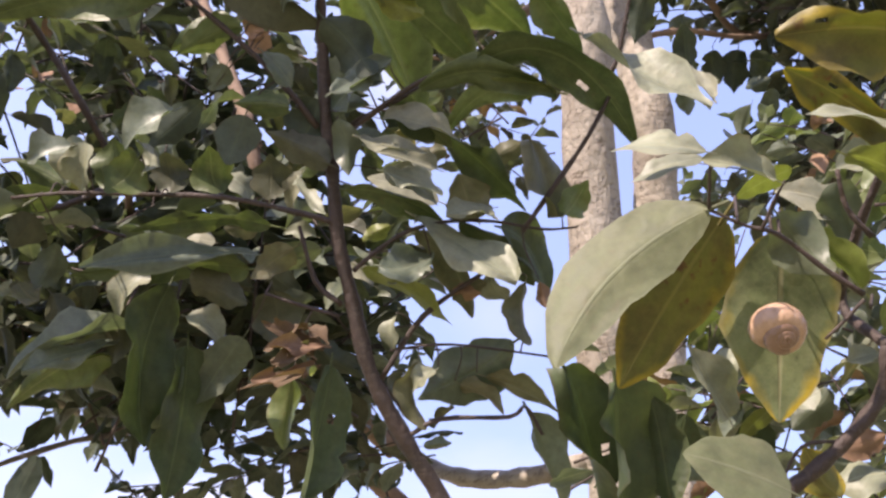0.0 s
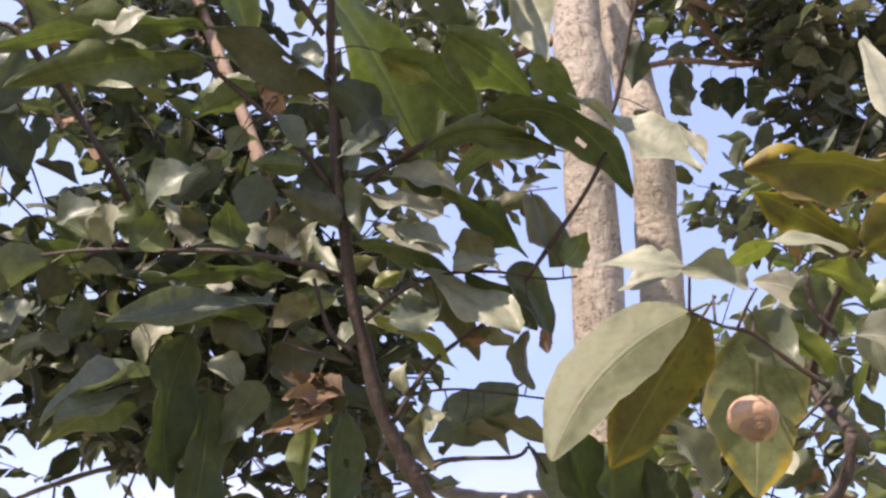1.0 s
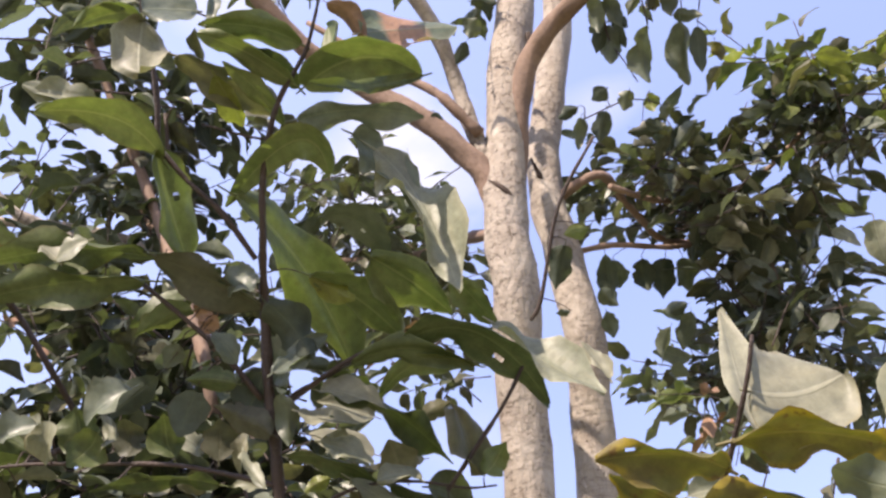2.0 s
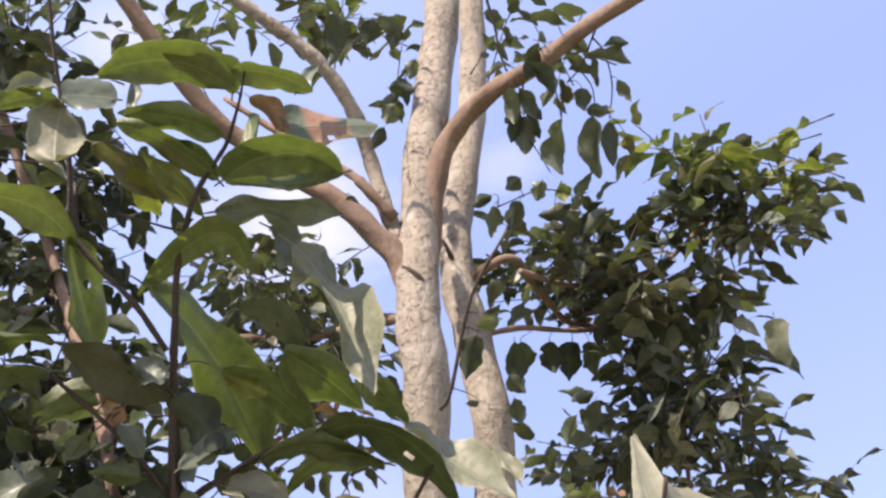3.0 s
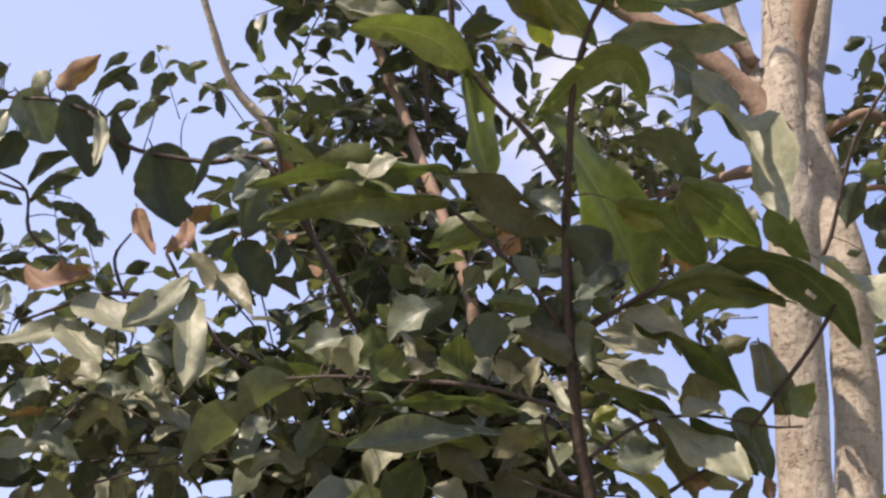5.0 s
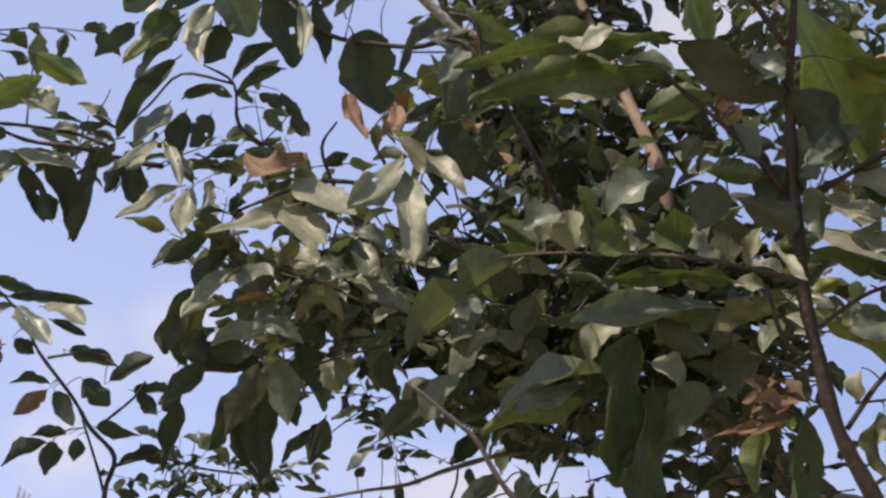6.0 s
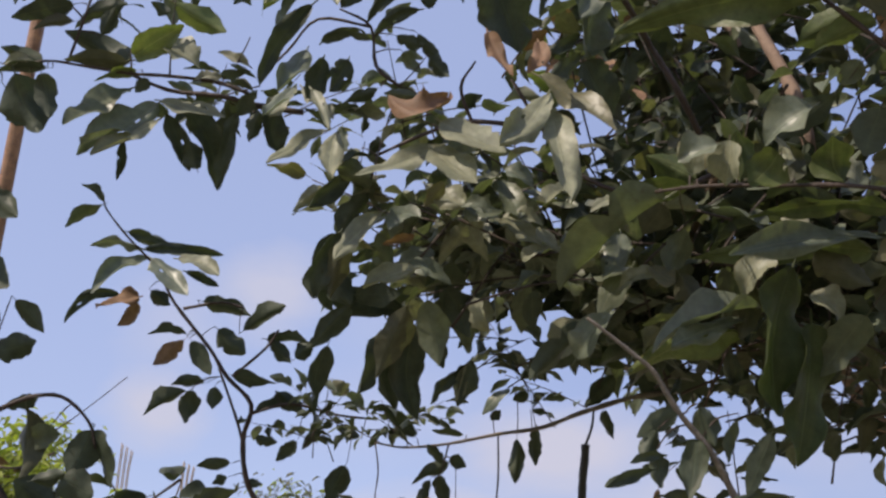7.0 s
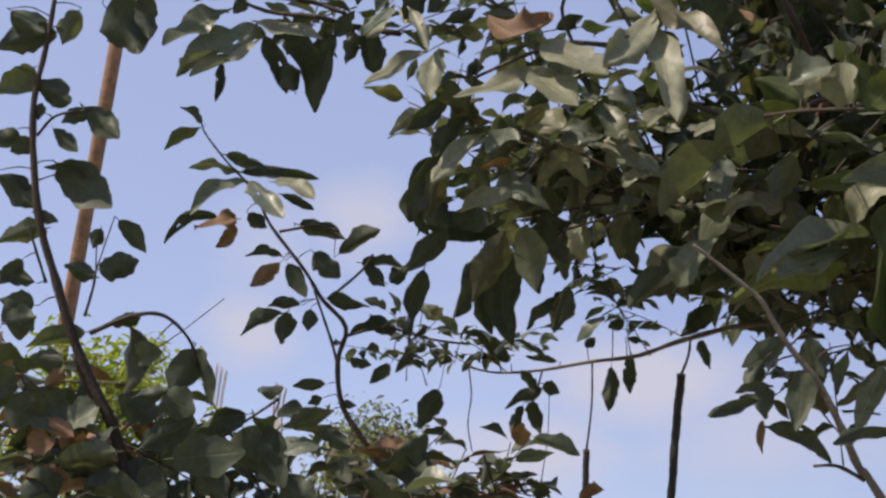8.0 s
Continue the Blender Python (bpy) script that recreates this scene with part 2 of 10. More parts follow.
LEAF_MATS = {
    "g": leaf_material("leaf_green", (0.078, 0.103, 0.034), (0.104, 0.130, 0.044), (0.2, 0.22, 0.1), (0.10, 0.075, 0.03), 0.35, 0.27),
    "d": leaf_material("leaf_deep_green", (0.062, 0.073, 0.047), (0.094, 0.108, 0.068), (0.10, 0.115, 0.065), (0.07, 0.05, 0.03), 0.4, 0.24),
    "m": leaf_material("leaf_dull_olive", (0.046, 0.050, 0.034), (0.070, 0.072, 0.047), (0.09, 0.09, 0.055), (0.07, 0.045, 0.03), 0.4, 0.18, sheen=0.20),
    # sage with the sky's grey-blue sheen mixed into the base colour
    "s": leaf_material("leaf_sage_sheen", (0.075, 0.093, 0.072), (0.112, 0.13, 0.098), (0.18, 0.2, 0.14), (0.1, 0.08, 0.05), 0.3, 0.2, 0.4),
    # pale underside tint, lightened further for sunlight on the blade
    "p": leaf_material("leaf_pale_sunlit", (0.130, 0.139, 0.097), (0.168, 0.176, 0.122), (0.26, 0.26, 0.18), (0.17, 0.13, 0.07), 0.3, 0.16, 0.5),
    # cream copy for blades in the sun, their brightness partly in the colour
    "c": leaf_material("leaf_cream_green_sunlit", (0.132, 0.135, 0.094), (0.168, 0.166, 0.118), (0.30, 0.29, 0.21), (0.16, 0.13, 0.06), 0.3, 0.14, 0.54),
    "y": leaf_material("leaf_yellow_green", (0.12, 0.145, 0.032), (0.17, 0.18, 0.042), (0.23, 0.24, 0.1), (0.06, 0.05, 0.02), 0.5, 0.36),
    "o": leaf_material("leaf_turning_yellow", (0.050, 0.062, 0.016), (0.105, 0.098, 0.018), (0.17, 0.14, 0.05), (0.075, 0.032, 0.012), 0.95, 0.2, 0.5, (0.235, 0.172, 0.014)),
    # darker copy of the green leaf, with shade put into its colour
    "j": leaf_material("leaf_mid_green_shaded", (0.050, 0.068, 0.028), (0.072, 0.092, 0.036), (0.15, 0.17, 0.08), (0.08, 0.06, 0.03), 0.4, 0.22, sheen=0.20),
    "n": leaf_material("leaf_soft_cream", (0.088, 0.097, 0.050), (0.108, 0.115, 0.063), (0.135, 0.142, 0.088), (0.12, 0.085, 0.05), 0.3, 0.16, 0.58, sheen=0.24),
    "a": leaf_material("leaf_rotten_brown", (0.070, 0.042, 0.022), (0.115, 0.070, 0.038), (0.13, 0.085, 0.05), (0.04, 0.025, 0.015), 0.6, 0.12, 0.75),
    "b": leaf_material("leaf_dry_brown", (0.12, 0.068, 0.04), (0.22, 0.13, 0.08), (0.22, 0.13, 0.08), (0.06, 0.03, 0.02), 0.6, 0.12, 0.7),
    "q": leaf_material("leaf_olive", (0.076, 0.077, 0.045), (0.106, 0.103, 0.057), (0.17, 0.15, 0.09), (0.1, 0.06, 0.035), 0.5, 0.27, 0.45),
    # dark green whose base colour includes the shade these crowns stand in
    "k": leaf_material("leaf_dark_green_shaded", (0.034, 0.044, 0.032), (0.052, 0.064, 0.045), (0.07, 0.085, 0.05), (0.05, 0.035, 0.02), 0.4, 0.14, 0.52, sheen=0.20),
    "e": leaf_material("leaf_bright_green", (0.22, 0.27, 0.05), (0.30, 0.33, 0.08), (0.3, 0.33, 0.12), (0.1, 0.08, 0.03), 0.3, 0.42, 0.6),
    # deepest green copy; shade among the hanging leaves is part of the colour
    "h": leaf_material("leaf_bottle_green_shaded", (0.034, 0.048, 0.021), (0.050, 0.066, 0.029), (0.09, 0.11, 0.05), (0.06, 0.045, 0.02), 0.4, 0.2, 0.5, sheen=0.20),
    "w": leaf_material("leaf_scorched", (0.075, 0.10, 0.075), (0.105, 0.13, 0.09), (0.2, 0.2, 0.13), (0.10, 0.06, 0.04), 0.5, 0.2, 0.45, None, (0.27, 0.155, 0.10)),
    "v": leaf_material("leaf_yellow_edged", (0.095, 0.116, 0.053), (0.135, 0.154, 0.072), (0.27, 0.24, 0.15), (0.03, 0.036, 0.018), 0.6, 0.22, 0.45, (0.31, 0.22, 0.02)),
}


def bark_material(name, light, dark, scar, scale, scars, rough=0.8, bumpy=0.6):
    m, ns, ls = node_material(name)
    out = ns.new("ShaderNodeOutputMaterial")
    geo = ns.new("ShaderNodeNewGeometry")
    mp = ns.new("ShaderNodeMapping")
    mp.inputs["Scale"].default_value = (1.0, 1.0, 0.7)
    ls.new(geo.outputs["Position"], mp.inputs["Vector"])
    n1, n2 = ns.new("ShaderNodeTexNoise"), ns.new("ShaderNodeTexNoise")
    n1.inputs["Scale"].default_value, n1.inputs["Detail"].default_value = scale, 5.0
    n2.inputs["Scale"].default_value, n2.inputs["Detail"].default_value = scale * 6, 4.0
    ls.new(geo.outputs["Position"], n1.inputs["Vector"])
    ls.new(mp.outputs["Vector"], n2.inputs["Vector"])
    speck = ns.new("ShaderNodeTexNoise")  # small dark pores, longer across than along
    speck.inputs["Scale"].default_value, speck.inputs["Detail"].default_value = scale * 7, 2.5
    speck.inputs["Roughness"].default_value, speck.inputs["Distortion"].default_value = 0.65, 0.8
    ls.new(geo.outputs["Position"], speck.inputs["Vector"])
    tall = ns.new("ShaderNodeMapping")
    tall.inputs["Scale"].default_value = (1.0, 1.0, 0.16)
    ls.new(geo.outputs["Position"], tall.inputs["Vector"])
    crack = ns.new("ShaderNodeTexNoise")  # streaks that run along the stem
    crack.inputs["Scale"].default_value, crack.inputs["Detail"].default_value = scale * 4, 6.0
    crack.inputs["Roughness"].default_value = 0.6
    ls.new(tall.outputs["Vector"], crack.inputs["Vector"])
    flat = ns.new("ShaderNodeMapping")
    flat.inputs["Scale"].default_value = (0.5, 0.5, 5.0)
    ls.new(geo.outputs["Position"], flat.inputs["Vector"])
    ring = ns.new("ShaderNodeTexNoise")  # faint rings round it
    ring.inputs["Scale"].default_value, ring.inputs["Detail"].default_value = scale * 0.9, 3.0
    ls.new(flat.outputs["Vector"], ring.inputs["Vector"])
    col = rgb_mix(ns, ls, ramp(ns, ls, n1.outputs["Fac"], 0.3, 0.72), light, dark)
    col = rgb_mix(ns, ls, calc(ns, ls, "MULTIPLY", ramp(ns, ls, n2.outputs["Fac"], 0.45, 0.75), 0.5), col, dark)
    col = rgb_mix(ns, ls, calc(ns, ls, "MULTIPLY", ramp(ns, ls, crack.outputs["Fac"], 0.5, 0.72), 0.6), col, dark)
    col = rgb_mix(ns, ls, calc(ns, ls, "MULTIPLY", ramp(ns, ls, ring.outputs["Fac"], 0.58, 0.7), 0.4), col, dark)
    dash_map = ns.new("ShaderNodeMapping")  # short dashes and thin rings that lie across the stem
    dash_map.inputs["Scale"].default_value = (1.0, 1.0, 4.5)
    ls.new(geo.outputs["Position"], dash_map.inputs["Vector"])
    dash = ns.new("ShaderNodeTexNoise")
    dash.inputs["Scale"].default_value, dash.inputs["Detail"].default_value = scale * 3.2, 2.0
    ls.new(dash_map.outputs["Vector"], dash.inputs["Vector"])
    ring_map = ns.new("ShaderNodeMapping")
    ring_map.inputs["Scale"].default_value = (0.25, 0.25, 4.0)
    ls.new(geo.outputs["Position"], ring_map.inputs["Vector"])
    line = ns.new("ShaderNodeTexNoise")
    line.inputs["Scale"].default_value, line.inputs["Detail"].default_value = scale * 0.55, 1.0
    ls.new(ring_map.outputs["Vector"], line.inputs["Vector"])
    thin = ramp(ns, ls, calc(ns, ls, "ABSOLUTE", calc(ns, ls, "SUBTRACT", line.outputs["Fac"], 0.5)), 0.016, 0.004)
    col = rgb_mix(ns, ls, calc(ns, ls, "MULTIPLY", thin, 0.38 * scars), col, scar)
    col = rgb_mix(ns, ls, calc(ns, ls, "MULTIPLY", ramp(ns, ls, dash.outputs["Fac"], 0.62, 0.70), 0.75 * scars), col, scar)
    sc = calc(ns, ls, "MULTIPLY", ramp(ns, ls, speck.outputs["Fac"], 0.555, 0.65), ramp(ns, ls, n1.outputs["Fac"], 0.36, 0.6))
    sc = calc(ns, ls, "MULTIPLY", calc(ns, ls, "MAXIMUM", sc, calc(ns, ls, "MULTIPLY", ramp(ns, ls, crack.outputs["Fac"], 0.66, 0.74), 0.6)), scars)
    col = rgb_mix(ns, ls, sc, col, scar)
    bump = ns.new("ShaderNodeBump")
    bump.inputs["Strength"].default_value, bump.inputs["Distance"].default_value = bumpy, 0.008
    ls.new(calc(ns, ls, "SUBTRACT", calc(ns, ls, "ADD", n2.outputs["Fac"], crack.outputs["Fac"]), sc), bump.inputs["Height"])
    bs = ns.new("ShaderNodeBsdfPrincipled")
    bs.inputs["Roughness"].default_value = rough
    ls.new(col, bs.inputs["Base Color"])
    ls.new(bump.outputs["Normal"], bs.inputs["Normal"])
    ls.new(bs.outputs["BSDF"], out.inputs["Surface"])
    return m


STEMS = {
    "stem": bark_material("young_stem_bark", (0.048, 0.028, 0.021), (0.027, 0.017, 0.013), (0.085, 0.06, 0.045), 30, 0.5, 0.7, 0.4),
    "bark": bark_material("pale_grey_bark", (0.355, 0.315, 0.262), (0.215, 0.178, 0.142), (0.115, 0.088, 0.066), 14, 0.8, 0.88, 0.7),
    "scar": bark_material("old_branch_scar", (0.075, 0.048, 0.034), (0.045, 0.028, 0.02), (0.04, 0.025, 0.02), 40, 0.5),
    "branch": bark_material("tan_branch_bark", (0.225, 0.150, 0.108), (0.14, 0.092, 0.066), (0.10, 0.065, 0.05), 20, 0.7, 0.85, 0.3),
    "limb": bark_material("dull_grey_limb", (0.17, 0.145, 0.125), (0.10, 0.082, 0.07), (0.06, 0.045, 0.038), 22, 0.6, 0.85, 0.5),
    "pod": bark_material("ripe_pod_skin", (0.024, 0.022, 0.022), (0.015, 0.014, 0.015), (0.035, 0.03, 0.026), 45, 0.3, 0.5),
    "pole": bark_material("weathered_pole_wood", (0.34, 0.185, 0.105), (0.15, 0.078, 0.048), (0.07, 0.038, 0.024), 12, 0.8, 0.6),
    "concrete": bark_material("raw_concrete", (0.42, 0.41, 0.39), (0.34, 0.33, 0.31), (0.2, 0.19, 0.18), 6, 0.4, 0.9),
    "steel": bark_material("rusty_rebar", (0.30, 0.25, 0.22), (0.20, 0.15, 0.12), (0.15, 0.09, 0.06), 30, 0.5, 0.7),
    "shell_tip": bark_material("shell_horn_dark", (0.22, 0.13, 0.085), (0.15, 0.088, 0.06), (0.11, 0.064, 0.045), 60, 0.35, 0.35, 0.15),
    "shell": bark_material("shell_horn", (0.41, 0.265, 0.175), (0.30, 0.18, 0.115), (0.19, 0.11, 0.07), 60, 0.35, 0.35, 0.15),
    "ground": bark_material("dry_grassy_soil", (0.24, 0.21, 0.135), (0.15, 0.15, 0.075), (0.2, 0.17, 0.1), 1.2, 0.6, 0.95),
}


# ---- builders ----
def plant(name, label, category, at):
    """An empty at a plant's foot, which holds its stems and leaves."""
    ob = tagged(new(name), label, category)
    ob.matrix_world = Matrix.Translation(at)
    return ob


def part(name, mesh, material, parent, label="", kind=""):
    if material is not None:
        mesh.materials.append(material)
    ob = tagged(new(name, mesh), label, kind=kind)
    ob.parent = parent
    ob.matrix_parent_inverse = parent.matrix_world.inverted()
    return ob


def curve_points(points, steps):
    """Catmull-Rom through the points."""
    ps = [Vector(p) for p in points]
    ps = [ps[0] * 2 - ps[1]] + ps + [ps[-1] * 2 - ps[-2]]
    res = []
    for i in range(1, len(ps) - 2):
        a, b, c, d = ps[i - 1:i + 3]
        for k in range(steps):
            t = k / steps
            res.append(0.5 * (2 * b + (c - a) * t + (2 * a - 5 * b + 4 * c - d) * t * t + (3 * b - a - 3 * c + d) * t ** 3))
    return res + [ps[-2]]


def tube_mesh(name, points, r0, r1, steps=5, sides=9, knots=0.10):
    """A tapered round stem along the points, with swellings and uneven skin."""
    cs = curve_points(points, steps)
    verts, faces = [], []
    n = len(cs)
    side = None
    for i, c in enumerate(cs):
        d = (cs[min(i + 1, n - 1)] - cs[max(i - 1, 0)]).normalized()
        if side is None:
            side = d.orthogonal()
        side = (side - d * side.dot(d)).normalized()
        up = d.cross(side)
        r = r0 + (r1 - r0) * i / (n - 1)
        r *= 1 + knots * math.sin(i * 2.4 + r0 * 900) + knots * 0.5 * math.sin(i * 5.1)
        for k in range(sides):
            a = 2 * math.pi * k / sides
            q = r * (1 + 0.07 * math.sin(3 * a + i * 0.9))
            verts.append(c + (side * math.cos(a) + up * math.sin(a)) * q)
    for i in range(n - 1):
        for k in range(sides):
            a, b = i * sides + k, i * sides + (k + 1) % sides
            faces.append((a, b, b + sides, a + sides))
    faces.append(tuple(range(sides))[::-1])
    faces.append(tuple(range((n - 1) * sides, n * sides)))
    me = bpy.data.meshes.new(name)
    me.from_pydata([tuple(v) for v in verts], [], faces)
    me.polygons.foreach_set("use_smooth", [True] * len(faces))
    return me


def stem(parent, name, material, r0, r1, *points):
    big = max(r0, r1) > 0.02
    return part(name, tube_mesh(name, points, r0, r1, 6 if big else 4, 16 if big else 7, 0.018 if big else 0.10), STEMS[material], parent)


def twig(parent, *points):
    return stem(parent, "twig", "stem", 0.0011, 0.0007, *points)


NU, NV = 16, 6
VARIANTS = 24


def blade(variant):
    """One leaf outline of length 1 along +y and greatest width 1, folded, arched, curled and wavy by its variant: points, faces, uvs."""
    rng = random.Random(100 + variant)
    fold, arch, wave = rng.uniform(0.05, 0.75), rng.uniform(-0.05, 0.28), rng.uniform(0.05, 0.15)
    twist, phase, belly = rng.uniform(-0.9, 0.9), rng.uniform(0, 6), rng.uniform(0.36, 0.53)
    if variant < 2:
        fold, arch, wave, twist = (0.10, 0.05, 0.02, 0.0) if variant == 0 else (0.30, 0.10, 0.015, 0.15)
    roll, sway, blunt = rng.uniform(-0.20, 0.26), rng.uniform(-0.10, 0.10), rng.uniform(0.45, 0.8)
    if variant < 2:
        roll, sway, belly, blunt = 0.04, 0.03 * variant, 0.40, (0.62, 0.92)[variant]
    bites = [] if variant < 2 else [(rng.choice((-1, 1)), rng.uniform(0.25, 0.9), rng.uniform(0.15, 0.5), rng.uniform(0.04, 0.1)) for _ in range(rng.choice((0, 1, 1, 2)))]
    ripple, droop = (0.008, 0.05) if variant < 2 else (rng.uniform(0.0, 0.06), rng.uniform(-0.05, 0.42))
    drip = rng.uniform(0.2, 0.65)
    vs, uvs, fs = [], [], []
    for i in range(NU + 1):
        u = (1 - math.cos(math.pi * i / NU)) / 2
        body = math.sin(math.pi * u ** (math.log(0.5) / math.log(belly))) ** blunt if 0 < u < 1 else 0.0
        if u > 0.70 and variant > 1:  # drawn out to a point
            body *= 1 - drip * math.sin((u - 0.70) / 0.30 * math.pi / 2) ** 1.5
        elif u > 0.85:
            body *= 1 - 0.3 * (u - 0.85) / 0.15
        ragged = (0, 0) if variant < 2 else (rng.gauss(0, 0.045), rng.gauss(0, 0.045))
        for j in range(NV + 1):
            v = j / NV * 2 - 1
            w = 0.5 * body + 0.006
            for s, at, bite, wide in bites:
                if s * v > 0.6:
                    w *= 1 - bite * math.exp(-((u - at) / wide) ** 2)
            if abs(v) > 0.9:
                w *= 1 + 0.09 * math.sin(9 * u + phase + v) + 0.05 * math.sin(23 * u + phase * 2)
                w *= 1 + ragged[0 if v > 0 else 1]
            x = v * w
            z = abs(v) * w * fold - roll * v * v * body + arch * 4 * u * (1 - u)
            z += wave * math.sin(7.5 * u + phase + (0 if v > 0 else 1.9)) * abs(v) * min(1, body * 1.4)
            z += x * twist * (u - 0.4) + ripple * math.sin(15 * u + 2.3 * phase + v) * v * v * min(1, body * 1.4) - droop * u ** 3
            x += sway * math.sin(math.pi * u) + 0.3 * sway * math.sin(2 * math.pi * u)
            vs.append((x, u, z))
            uvs.append((j / NV, u))
    for i in range(NU):
        for j in range(NV):
            a = i * (NV + 1) + j
            fs.append((a, a + 1, a + NV + 2, a + NV + 1))
    # the stalk, a thin three-sided spike behind the blade
    b = len(vs)
    for y, r in ((0.04, 0.014), (-0.13, 0.010)):
        for k in range(3):
            a = 2.1 * k
            vs.append((r * math.cos(a) * 2, y, r * math.sin(a) - (0.03 if y < 0 else 0)))
            uvs.append((0.5, 0.3))
    for k in range(3):
        fs.append((b + k, b + (k + 1) % 3, b + 3 + (k + 1) % 3, b + 3 + k))
    return vs, fs, uvs


BLADES = [blade(i) for i in range(VARIANTS)]
LEAF_MESHES = {}
LEAF_COUNT = {}
JOINED = {}
MAT_KEYS = list(LEAF_MATS)


def finish_leaf_mesh(me, uvs):
    layer = me.uv_layers.new(name="blade")
    loops = np.empty(len(me.loops), dtype=np.int32)
    me.loops.foreach_get("vertex_index", loops)
    layer.data.foreach_set("uv", np.asarray(uvs, dtype=np.float32)[loops].ravel())
    me.polygons.foreach_set("use_smooth", [True] * len(me.polygons))


def leaf_mesh(variant, key):
    if (variant, key) not in LEAF_MESHES:
        vs, fs, uvs = BLADES[variant]
        me = bpy.data.meshes.new("leaf")
        me.from_pydata(vs, [], fs)
        finish_leaf_mesh(me, uvs)
        me.materials.append(LEAF_MATS[key])
        LEAF_MESHES[variant, key] = me
    return LEAF_MESHES[variant, key]


def leaf_matrix(base, tip, normal, width):
    base, tip, normal = Vector(base), Vector(tip), Vector(normal)
    y = tip - base
    length = y.length
    y.normalize()
    x = y.cross(normal).normalized()
    z = x.cross(y)
    m = Matrix((x * width, y * length, z * (0.5 * (width + length * 0.6)))).transposed().to_4x4()
    m.translation = base
    return m


def leaf(parent, key, base, tip, normal, width, variant, on=None):
    """One leaf on a plant, held by the twig it grows on. Past 300 on one plant the rest are gathered into one mesh."""
    m = leaf_matrix(base, tip, normal, width)
    LEAF_COUNT[parent.name] = LEAF_COUNT.get(parent.name, 0) + 1
    if LEAF_COUNT[parent.name] > 300:
        JOINED.setdefault(parent.name, (parent, []))[1].append((m, key, variant))
        return
    ob = new("leaf", leaf_mesh(variant, key))
    ob.parent = on or parent
    ob.matrix_parent_inverse = ob.parent.matrix_world.inverted()
    ob.matrix_basis = m


def big_leaf(parent, key, base, mid, tip, normal, left, right, blunt, wave, fold, belly, seed):
    """A large single leaf: its midrib bends from base over mid to tip, and its two halves have widths of their own."""
    rng = random.Random(900 + seed)
    base, mid, tip, normal = Vector(base), Vector(mid), Vector(tip), Vector(normal)
    ctrl = mid * 2 - (base + tip) / 2
    length = (tip - base).length
    nu, nv = 22, 5
    phase, beat = (rng.uniform(0, 6), rng.uniform(0, 6)), rng.uniform(6.5, 11.0)
    droop, nick = rng.uniform(0.0, 0.06) * length, [(rng.choice((-1, 1)), rng.uniform(0.2, 0.9), rng.uniform(0.1, 0.3), rng.uniform(0.02, 0.05)) for _ in range(rng.choice((0, 1, 2)))]
    ruffle, curl = wave * rng.uniform(0.05, 0.35), rng.uniform(-0.2, 1.1) * min(1.0, wave / 0.05)
    vs, uvs, fs = [], [], []
    for i in range(nu + 1):
        u = (1 - math.cos(math.pi * i / nu)) / 2
        c = base * (1 - u) ** 2 + ctrl * (2 * u * (1 - u)) + tip * u * u - normal * (droop * math.sin(math.pi * u))
        way = ((ctrl - base) * (1 - u) + (tip - ctrl) * u).normalized()
        side = way.cross(normal).normalized()
        body = math.sin(math.pi * u ** (math.log(0.5) / math.log(belly))) ** blunt if 0 < u < 1 else 0.0
        if u > 0.78:
            body *= 1 - 0.35 * ((u - 0.78) / 0.22) ** 2
        for j in range(-nv, nv + 1):
            v = j / nv
            half = (right if v > 0 else left) * body + 0.0006
            for s, at, bite, wide in nick:
                if s * v > 0.7:
                    half *= 1 - bite * math.exp(-((u - at) / wide) ** 2)
            if abs(v) > 0.95:
                half *= 1 + 0.05 * math.sin(13 * u + phase[v > 0] * 2) + 0.03 * math.sin(31 * u + phase[v > 0]) + rng.gauss(0, 0.018)
            ph = phase[0] if v > 0 else phase[1]
            lift = abs(v) * half * fold + wave * length * 0.80 * math.sin(beat * u + ph) * v * v * min(1, body * 1.3)
            lift += ruffle * length * math.sin(2.3 * beat * u + 2 * ph) * abs(v) ** 3 * min(1, body * 1.3) - curl * (left + right) * max(0.0, abs(v) - 0.45) ** 2 * math.sin(3.1 * u + ph)
            vs.append(tuple(c + side * (v * half) + normal * lift))
            uvs.append(((v + 1) / 2, u))
    w = 2 * nv + 1
    hole = rng.randrange(8, 16) * w + rng.choice((2, 3, 6, 7)) if seed % 4 == 0 else -1
    for i in range(nu):
        for j in range(w - 1):
            a = i * w + j
            if a != hole:
                fs.append((a, a + 1, a + w + 1, a + w))
    back, b = (base - ctrl).normalized(), len(vs)  # the stalk
    flat = back.orthogonal().normalized()
    for f, r in ((-0.02, 0.0016), (0.10, 0.0011)):
        for k in range(4):
            vs.append(tuple(base + back * (length * f) + (flat * math.cos(1.571 * k) + back.cross(flat) * math.sin(1.571 * k)) * r))
            uvs.append((0.5, 0.3))
    for k in range(4):
        fs.append((b + k, b + (k + 1) % 4, b + 4 + (k + 1) % 4, b + 4 + k))
    me = bpy.data.meshes.new("leaf")
    me.from_pydata(vs, [], fs)
    finish_leaf_mesh(me, uvs)
    LEAF_COUNT[parent.name] = LEAF_COUNT.get(parent.name, 0) + 1
    return part("leaf", me, LEAF_MATS[key], parent)


